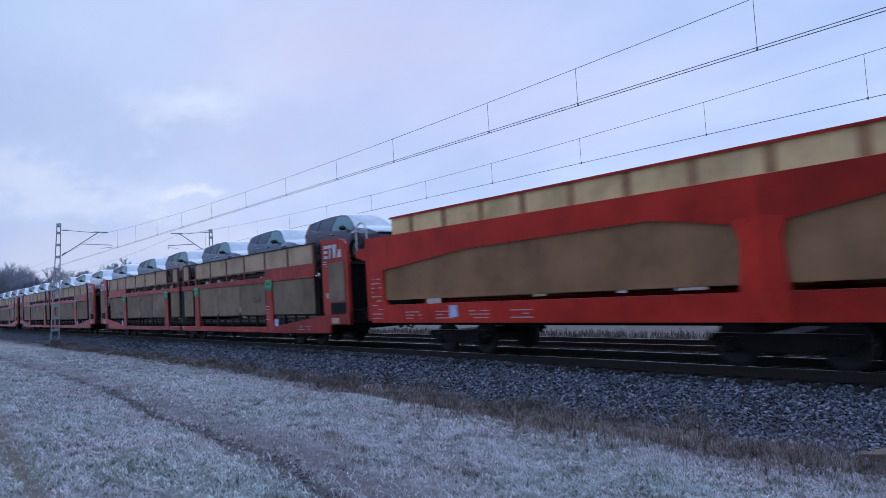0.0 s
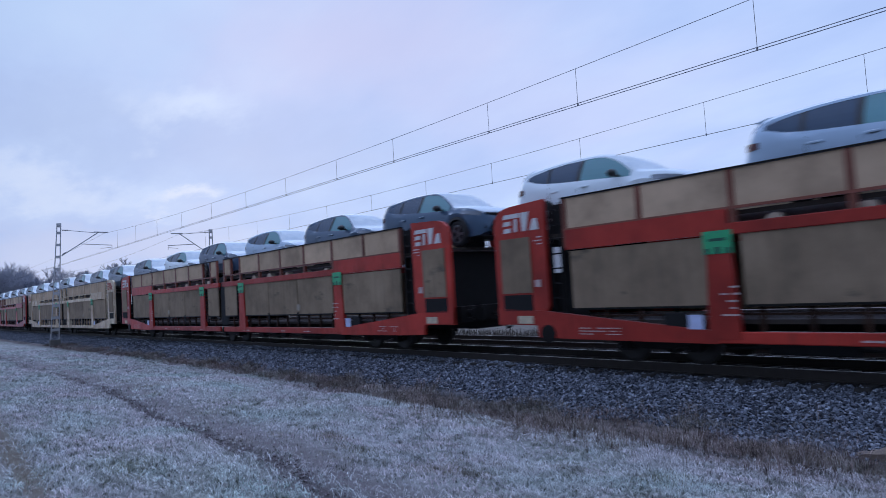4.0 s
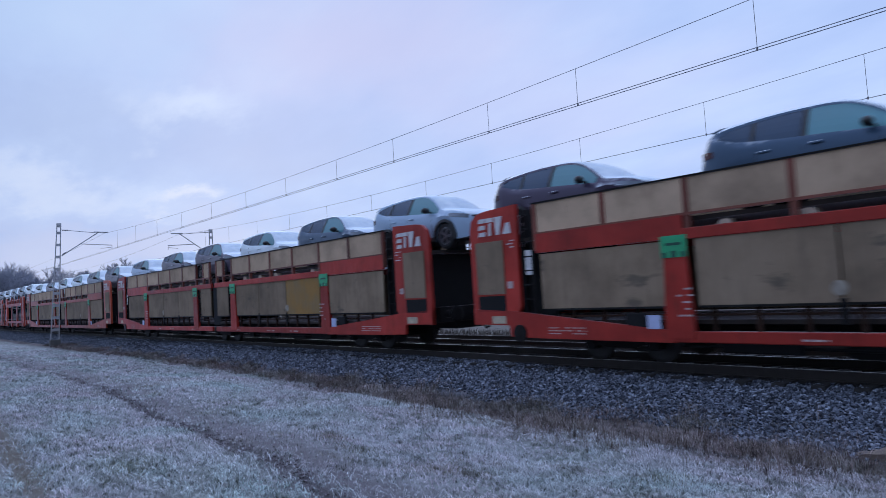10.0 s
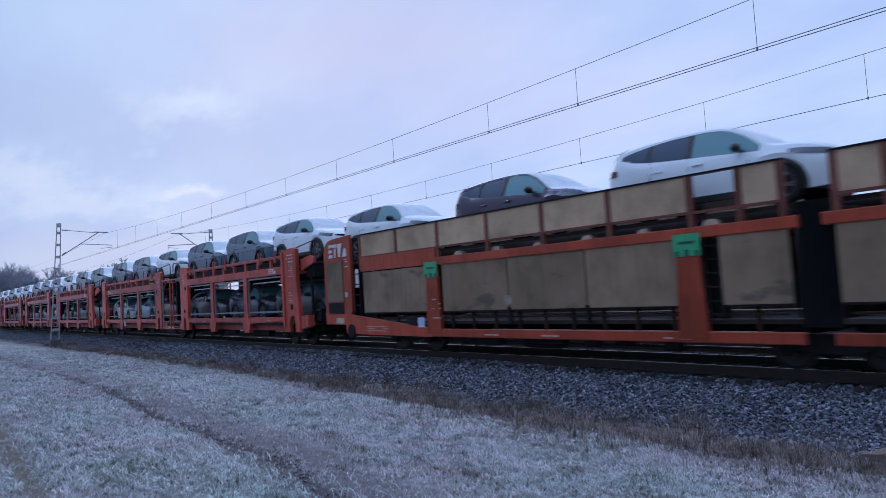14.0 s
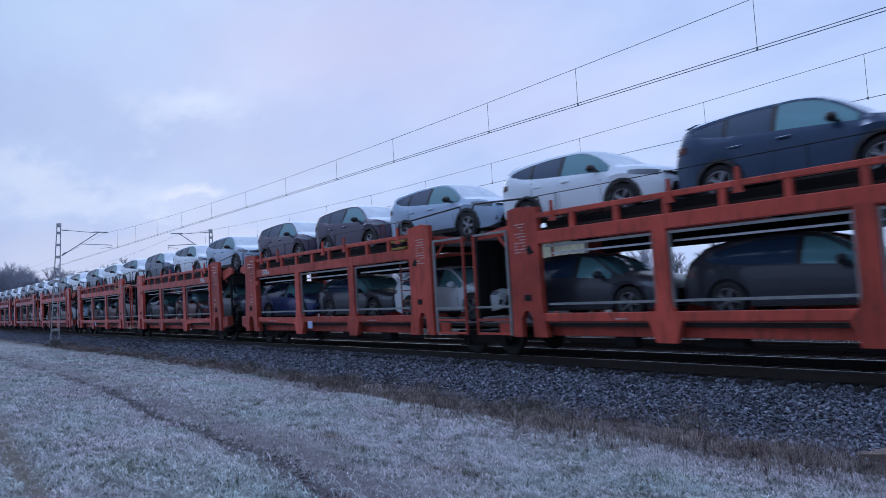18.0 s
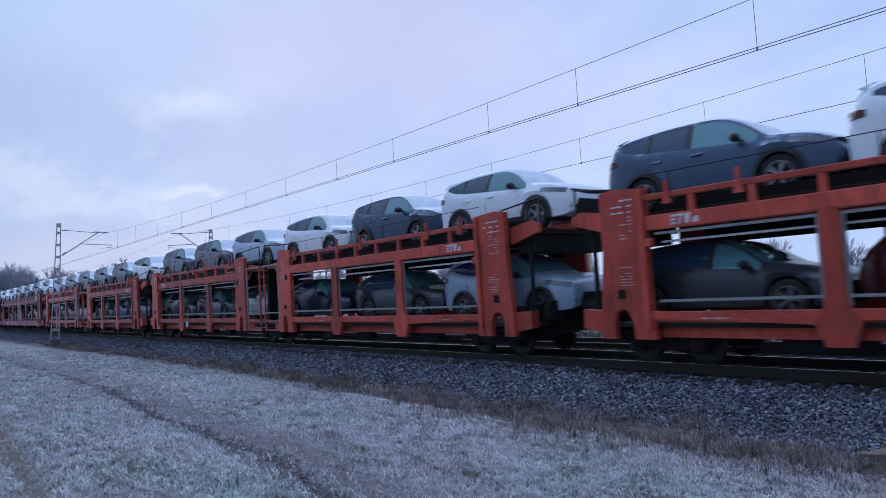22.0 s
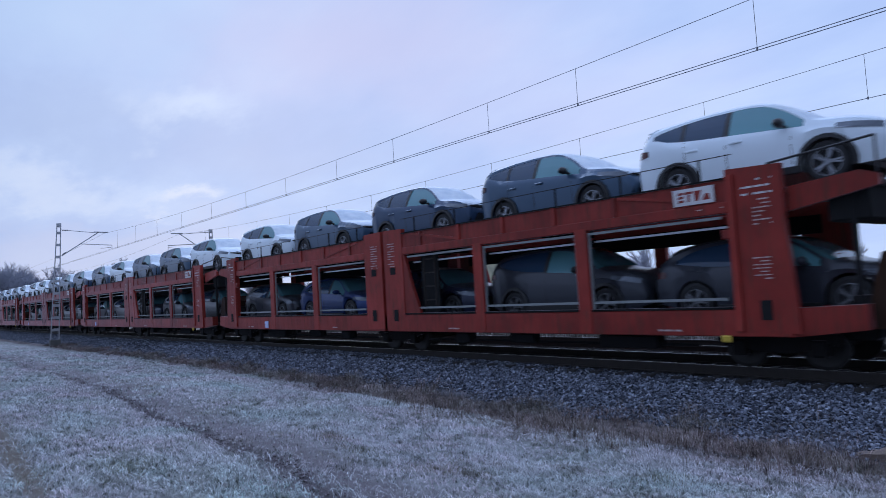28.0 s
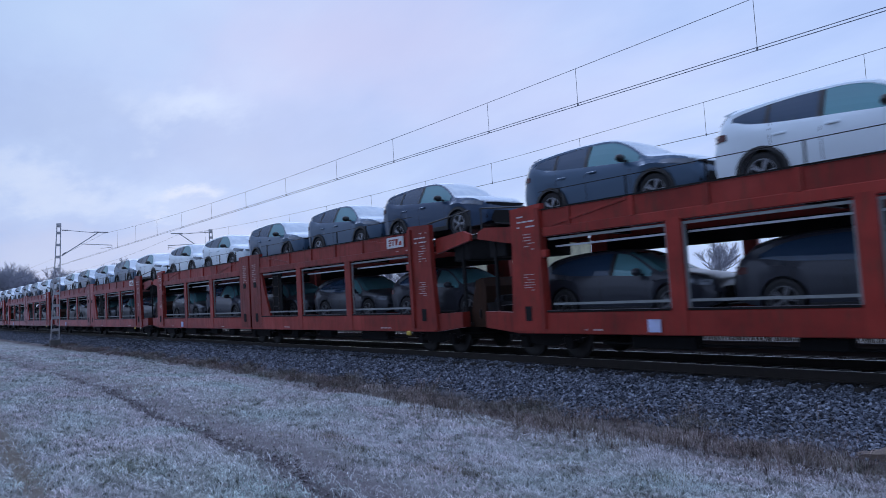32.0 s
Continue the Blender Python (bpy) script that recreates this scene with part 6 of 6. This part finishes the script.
    y = 0.4 + (field_edge(x) + 0.3) * rng.random(n)
    d1, d2 = np.abs(y - rut(x)), np.abs(y + 0.05 * x - 0.75)
    drift = np.sin(x * 2.3 + 1.5 * np.sin(y * 1.3)) * np.sin(y * 2.9 + np.sin(x * 1.7))
    keep = (d1 > 0.22 * rng.random(n)) & (d2 > 0.2 * rng.random(n)) & (rng.random(n) < (0.55 + 0.4 * drift) * thin(x, y))
    x, y = x[keep], y[keep]
    n = len(x)
    strands("lying_grass", x, y, rng.uniform(0.05, 0.13, n), rng.uniform(0.0013, 0.0028, n) * (1 - x / 18), grass_material("rimed straw", [(0.0, (0.30, 0.28, 0.26)), (0.3, (0.52, 0.52, 0.53)), (0.7, (0.78, 0.80, 0.81)), (1.0, (0.93, 0.93, 0.92))]), "long bent grass blades thick with rime", 25)
    # coarse tufts
    cx, cy = -2 - 18 * rng.random(90) ** 1.3, 1.2 + 5.8 * rng.random(90)
    cx[:6], cy[:6] = (-7.32, -7.5, -4.98, -3.51, -5.33, -6.7), (1.91, 4.33, 4.36, 5.4, 4.25, 4.24)
    k = rng.integers(0, 90, 9000)
    k[:1800] = rng.integers(0, 6, 1800)
    x, y = cx[k] + rng.normal(0, 0.15, 9000), cy[k] + rng.normal(0, 0.11, 9000)
    green = grass_material("frosted green tuft", [(0.0, (0.15, 0.14, 0.09)), (0.5, (0.38, 0.36, 0.28)), (1.0, (0.70, 0.69, 0.64))])
    blades("grass_tufts", x, y, rng.uniform(0.02, 0.065, 9000), rng.uniform(0.0014, 0.0028, 9000), green, "olive grass tufts edged with frost", 8, 0.8)
    straw = grass_material("dead straw", [(0.0, (0.08, 0.062, 0.05)), (0.5, (0.27, 0.22, 0.18)), (0.85, (0.56, 0.50, 0.45)), (1.0, (0.88, 0.84, 0.80))], True)
    n = 22000
    x = -0.8 - 55 * rng.random(n) ** 1.6
    y = field_edge(x) + (10.0 - field_edge(x)) * rng.random(n) ** 0.75 + rng.normal(0, 0.22, n)
    patch = np.sin(x * 1.3) * np.sin(y * 2.1 + x * 0.6) + 0.5 * np.sin(x * 3.7 + y)
    patch = patch + 0.7 * np.sin(x * 6.1 + 2 * np.sin(y * 3.0)) * np.sin(y * 5.3 + 1.5 * np.sin(x * 2.9))
    keep = rng.random(n) < np.clip(0.62 + 0.40 * patch - 0.25 * np.clip(y - 9.5, 0, 1), 0.08, 1)
    x, y, patch = x[keep], y[keep], np.clip(patch[keep], -1.2, 1.6)
    n = len(x)
    tufts("dead_weeds", x, y, 10, rng.uniform(0.03, 0.21, n) * (0.85 + 0.40 * patch), rng.uniform(0.0008, 0.0017, n) * (1 - x / 25), straw, "brown dead weeds along the ditch", 6, 0.9)
    n = 52000
    x = -0.8 - 50 * rng.random(n) ** 1.6
    y = field_edge(x) + (9.9 - field_edge(x)) * rng.random(n) ** 0.8 + rng.normal(-0.05, 0.2, n)
    gap = np.sin(x * 4.7 + 2 * np.sin(y * 2.2)) * np.sin(y * 4.1 + 1.5 * np.sin(x * 2.0))
    keep = rng.random(n) < 0.55 + 0.5 * gap
    x, y, gap = x[keep], y[keep], gap[keep]
    n = len(x)
    blades("wispy_weeds", x, y, rng.uniform(0.05, 0.27, n) * (0.8 + 0.3 * gap), rng.uniform(0.0006, 0.0011, n) * (1 - x / 30), grass_material("bleached stems", [(0.0, (0.14, 0.11, 0.10)), (0.6, (0.44, 0.39, 0.36)), (1.0, (0.95, 0.90, 0.88))], True), "thin wispy dead stems over the ditch", 16, 0.6)
    n = 9000
    x = -1.0 - 60 * rng.random(n)
    y = 21.8 + 5.0 * rng.random(n)
    tufts("far_weeds", x, y, 6, rng.uniform(0.15, 0.45, n), rng.uniform(0.003, 0.006, n), grass_material("dark dead grass", [(0.0, (0.05, 0.04, 0.03)), (0.6, (0.12, 0.10, 0.08)), (1.0, (0.20, 0.175, 0.15))]), "brown dead grass beyond the far track", 36, 0.4)
    n = 260
    x, y = -0.8 - 40 * rng.random(n) ** 1.5, 7.2 + 2.2 * rng.random(n)
    blades("dry_stalks", x, y, rng.uniform(0.18, 0.36, n), rng.uniform(0.0007, 0.0012, n), grass_material("pale stalk", [(0.0, (0.35, 0.28, 0.21)), (1.0, (0.70, 0.63, 0.55))]), "tall pale dry stalks in the ditch", 9, 0.45)


def earth_mound():
    """Low wedge of pale soil lying in the ditch."""
    rng = random.Random(21)
    st = thing("earth_mound", "low mound of pale bare soil in the ditch", "mound", at=(MOUND[0], MOUND[1], float(ground_height(MOUND[0], MOUND[1]))))
    bm = prism(B(), [(-0.42, -0.10), (-0.36, 0.03), (-0.10, 0.09), (0.30, 0.15), (0.75, 0.14), (0.95, 0.05), (1.0, -0.10)], -0.16, 0.16)
    bmesh.ops.subdivide_edges(bm, edges=bm.edges[:], cuts=3, use_grid_fill=True)
    for v in bm.verts:
        v.co += Vector((rng.gauss(0, 0.008), rng.gauss(0, 0.012), rng.gauss(0, 0.008)))
    smooth(part("soil", bm, plain("pale bare soil", (0.24, 0.185, 0.15), 0.9, var=0.35, scale=8.0, bumpy=0.5), st))


MOUND = (-2.95, 9.25)
build_track()
build_verge()
earth_mound()


# ---- masts and wires ----
MAST_X = -52.6
ZINC = plain("weathered galvanised steel", (0.42, 0.42, 0.44), 0.6, 0.2)
WIRE = plain("oxidised copper wire", (0.16, 0.17, 0.20), 0.6, 0.0)
CONCRETE = plain("mast footing concrete", (0.13, 0.125, 0.12), 0.9)


def lattice_mast(x, y, height, side, label, rake=0.0):
    """Tapered two-leg mast with battens; side is +1 where the track lies at greater y; rake: how far its foot stands off."""
    ms = thing("catenary_mast", label, "catenary mast", "overhead line masts", at=(x, y, 0))
    part("footing", box(B(), -0.22, 0.22, -0.32 - rake, 0.32 - rake, -0.75, -0.16, 0.03), CONCRETE, ms)
    for sx in (-1, 1):
        bm = B()
        v = []
        for z, w in ((-0.15, 0.25), (height, 0.11)):
            y0 = -rake * (1 - z / height)
            for dx, dy in ((-0.035, -0.07), (0.035, -0.07), (0.035, 0.07), (-0.035, 0.07)):
                v.append(bm.verts.new((dx, y0 + sx * w + dy * 0.4, z)))
        for k in range(4):
            bm.faces.new((v[k], v[(k + 1) % 4], v[4 + (k + 1) % 4], v[4 + k]))
        bm.faces.new(v[:4][::-1]); bm.faces.new(v[4:])
        part("leg", bm, ZINC, ms)
    for k in range(9):
        z = 0.5 + k * (height - 0.7) / 8.5
        w = 0.25 - 0.14 * z / height
        off = -rake * (1 - z / height)
        part("batten", box(B(), -0.045, 0.045, off - w, off + w, z - 0.09, z + 0.09), ZINC, ms)
    part("cap", box(B(), -0.07, 0.07, -0.14, 0.14, height - 0.22, height + 0.06, 0.01), ZINC, ms)
    s = side
    arm = B()
    rod(arm, (0, s * 0.12, 5.55), (0, s * 2.55, 7.25), 0.035, 8)
    part("bracket_tube", arm, ZINC, ms)
    arm = B()
    rod(arm, (0, s * 0.12, 7.35), (0, s * 2.2, 7.18), 0.022, 8)
    rod(arm, (0, s * 2.2, 7.22), (0, s * 3.1, 7.20), 0.045, 8)
    part("top_tube", arm, ZINC, ms)
    arm = B()
    rod(arm, (0, s * 1.25, 6.38), (0, s * 3.35, 6.28), 0.028, 8)
    rod(arm, (0, s * 2.6, 6.05), (0, s * 3.3, 6.12), 0.018, 6)
    rod(arm, (0, s * 3.35, 6.32), (0, s * 3.35, 5.95), 0.02, 6)
    part("registration_arm", arm, ZINC, ms)
    for z, y0, y1 in ((7.33, 0.2, 0.55), (5.62, 0.14, 0.38)):
        bm = B()
        for k in range(5):
            a = y0 + (y1 - y0) * k / 5
            zz = 0 if z > 7 else (a - 0.12) * 0.70
            lathe(bm, [(0.03, a), (0.05, a + 0.02), (0.03, a + 0.05)], 10, "y", (0, 0, z + zz)) if s > 0 else lathe(bm, [(0.03, -a), (0.05, -a - 0.02), (0.03, -a - 0.05)], 10, "y", (0, 0, z + zz))
        part("insulator", bm, WIRE, ms)
    return ms


def catenary(yc, z_contact, sag_low, z_support, z_next, drops, label):
    wires = thing("overhead_line", label, "overhead wire")
    x0 = MAST_X
    span = 62.0

    def mess(x):
        k = math.floor((x - x0) / span)
        u = (x - x0) / span - k
        a, b = (z_support, z_next) if k % 2 == 0 else (z_next, z_support)
        return a + (b - a) * u - ((a + b) / 2 - sag_low) * 4 * u * (1 - u)
    bm = B()
    prev = None
    for k in range(0, 97):
        x = x0 - span + k * span / 32
        p = (x, yc, mess(x))
        if prev:
            rod(bm, prev, p, 0.007, 5)
        prev = p
    part("messenger_wire", bm, WIRE, wires)
    for dz in ((-0.028, 0.028) if yc == TRACK else (0.0,)):
        bm = B()
        rod(bm, (x0 - span, yc, z_contact + dz), (x0 + 2 * span, yc, z_contact + dz), 0.0085, 5)
        part("contact_wire", bm, WIRE, wires)
    for x in drops:
        bm = B()
        rod(bm, (x, yc, z_contact), (x, yc, mess(x)), 0.006, 5)
        box(bm, x - 0.015, x + 0.015, yc - 0.012, yc + 0.012, z_contact - 0.03, z_contact + 0.035)
        part("dropper", bm, WIRE, wires)


lattice_mast(MAST_X, TRACK - 2.8, 7.75, 1, "grey lattice catenary mast with a bracket arm", 0.42)
lattice_mast(MAST_X - 0.6, TRACK_FAR + 2.8, 7.50, -1, "grey lattice catenary mast beyond the far track")
catenary(TRACK, 5.81, 6.50, 7.11, 7.39, (-1.6, -5.58, -9.8, -12.8, -17.15, -20.6, -24.5, -28.3, -32.3, -36.5, -40.6, -44.8, -49.0), "twin contact wires and messenger over the near track")
catenary(TRACK_FAR, 5.56, 6.28, 7.05, 7.37, (-1.4, -5.45, -9.5, -13.9, -18.1, -22.1, -26.2, -30.3, -34.4, -38.6, -42.9, -47.0), "contact wire and messenger over the far track")


# ---- trees ----
# bark and twigs are lightened: distance haze put into their colour
BARK = plain("bare winter bark", (0.20, 0.19, 0.20), 0.9)
TWIG = plain("frosted twigs", (0.34, 0.35, 0.41), 0.9)


def bare_tree(height, seed, fine=0.011, twig=None):
    rng = random.Random(seed)
    tr = thing("bare_tree", "leafless winter tree with fine frosted twigs", "tree", "trees beyond the line")
    trunk, limbs = B(), B()

    def grow(p, d, length, r, depth):
        n = 3
        for k in range(n):
            q = p + d * (length / n)
            (rod(trunk if depth == 0 else limbs, p, q, max(r * (1 - 0.12 * k), max(0.018, fine) if depth < 3 else fine), 6 if depth < 2 else 3))
            p = q
            d = (d + Vector((rng.gauss(0, 0.10), rng.gauss(0, 0.10), rng.gauss(0.03, 0.06)))).normalized()
            if depth < 4 and k >= (1 if depth == 0 else 0):
                for _ in range(2 if depth < 3 else 2):
                    a = rng.uniform(0, math.tau)
                    out = Vector((math.cos(a), math.sin(a), rng.uniform(0.15, 0.9))).normalized()
                    grow(p, (d * 0.55 + out * 0.75).normalized(), length * rng.uniform(0.45, 0.68), r * 0.5, depth + 1)
        if depth < 4:
            grow(p, d, length * 0.6, r * 0.6, depth + 1)
    grow(Vector((0, 0, -0.3)), Vector((rng.gauss(0, 0.05), rng.gauss(0, 0.05), 1)).normalized(), height * 0.42, height * 0.022, 0)
    part("trunk", trunk, BARK, tr)
    part("crown", limbs, twig or TWIG, tr)
    return tr


def plant_trees():
    rng = random.Random(12)
    kinds = [bare_tree(9.5, s) for s in (1, 2, 3)]
    # bluish tone of the dense crowns holds the far wood's haze
    dense = [bare_tree(9.5, s, 0.034, plain("dark massed twigs", (0.19, 0.21, 0.27), 0.9)) for s in (4, 5, 6)]
    spots = []
    def spot(angle, d, h, full=False):
        spots.append((-d * math.cos(radians(angle)), d * math.sin(radians(angle)), h / 10.5, full))
    # wood beyond the far track, towards the end of the line
    for k in range(54):
        a = 4.0 + 11.0 * k / 54 + rng.uniform(-0.2, 0.2)
        top = np.interp(a, [4, 7.2, 7.8, 9.2, 9.8, 10.8, 11.6, 13.8, 15], [13.6, 13.4, 12.2, 12.6, 10.6, 10.2, 11.6, 11.8, 10.5])
        d = rng.uniform(150, 200)
        spot(a, d, top * 1.2 * rng.uniform(0.78, 1.0) * d / 170, rng.random() < 0.85)
    for k in range(9):
        spot(rng.uniform(4.5, 11.5), rng.uniform(150, 180), rng.uniform(14, 16))
    for k in range(16):
        spot(rng.uniform(15.0, 22.0), rng.uniform(160, 200), rng.uniform(12.0, 14.5), k % 2 == 0)
    spot(14.3, 168, 16.6, True)
    spot(15.2, 168, 15.8)
    spot(17.4, 170, 15.5)
    spot(21.5, 110, 12.0)
    spot(35.8, 70, 11.0)
    spot(37.2, 75, 10.0)
    # hedgerow and wood behind the line, seen through the wagons
    for k in range(40):
        spot(rng.uniform(24, 80), rng.uniform(62, 105), rng.uniform(5.5, 8.0))
    # behind the camera
    for k in range(4):
        spot(rng.uniform(190, 350), rng.uniform(40, 90), rng.uniform(10, 14))
    placed = set()
    for i, (x, y, s, full) in enumerate(spots):
        m = pose(x, y, -0.6, 0, 0, rng.uniform(0, 360))
        ob = (dense if full else kinds)[i % 3]
        if (full, i % 3) in placed:
            ob = copy_thing(ob, m)
        else:
            placed.add((full, i % 3))
            ob.matrix_basis = m
        ob.scale = (s, s, s)


plant_trees()


def low_building():
    """Long rendered building beyond the far track, seen through the open wagons."""
    plaster = worn_paint("pale yellow render", (0.62, 0.60, 0.42), rust=(0.42, 0.40, 0.30), wear=0.4, rough=0.9, spread=0.0)
    felt = plain("grey roofing felt", (0.14, 0.14, 0.15), 0.9)
    ho = thing("farm_building", "low pale yellow rendered shed beyond the tracks", "building", at=(-39.9, 43.2, -1.0))
    for y in (-1.3, 1.0):
        part("wall", box(B(), -5.7, 5.7, y, y + 0.3, 0, 5.9), plaster, ho)
    for x in (-5.7, 5.4):
        part("gable_wall", box(B(), x, x + 0.3, -1.0, 1.0, 0, 5.9), plaster, ho)
    part("plinth", box(B(), -5.73, 5.73, -1.34, 1.33, 0, 0.5), CONCRETE, ho)
    part("roof", prism(B(), [(-5.9, 5.9), (5.9, 5.9), (5.9, 6.08), (-5.9, 6.08)], -1.5, 1.5), felt, ho)


low_building()

motions()
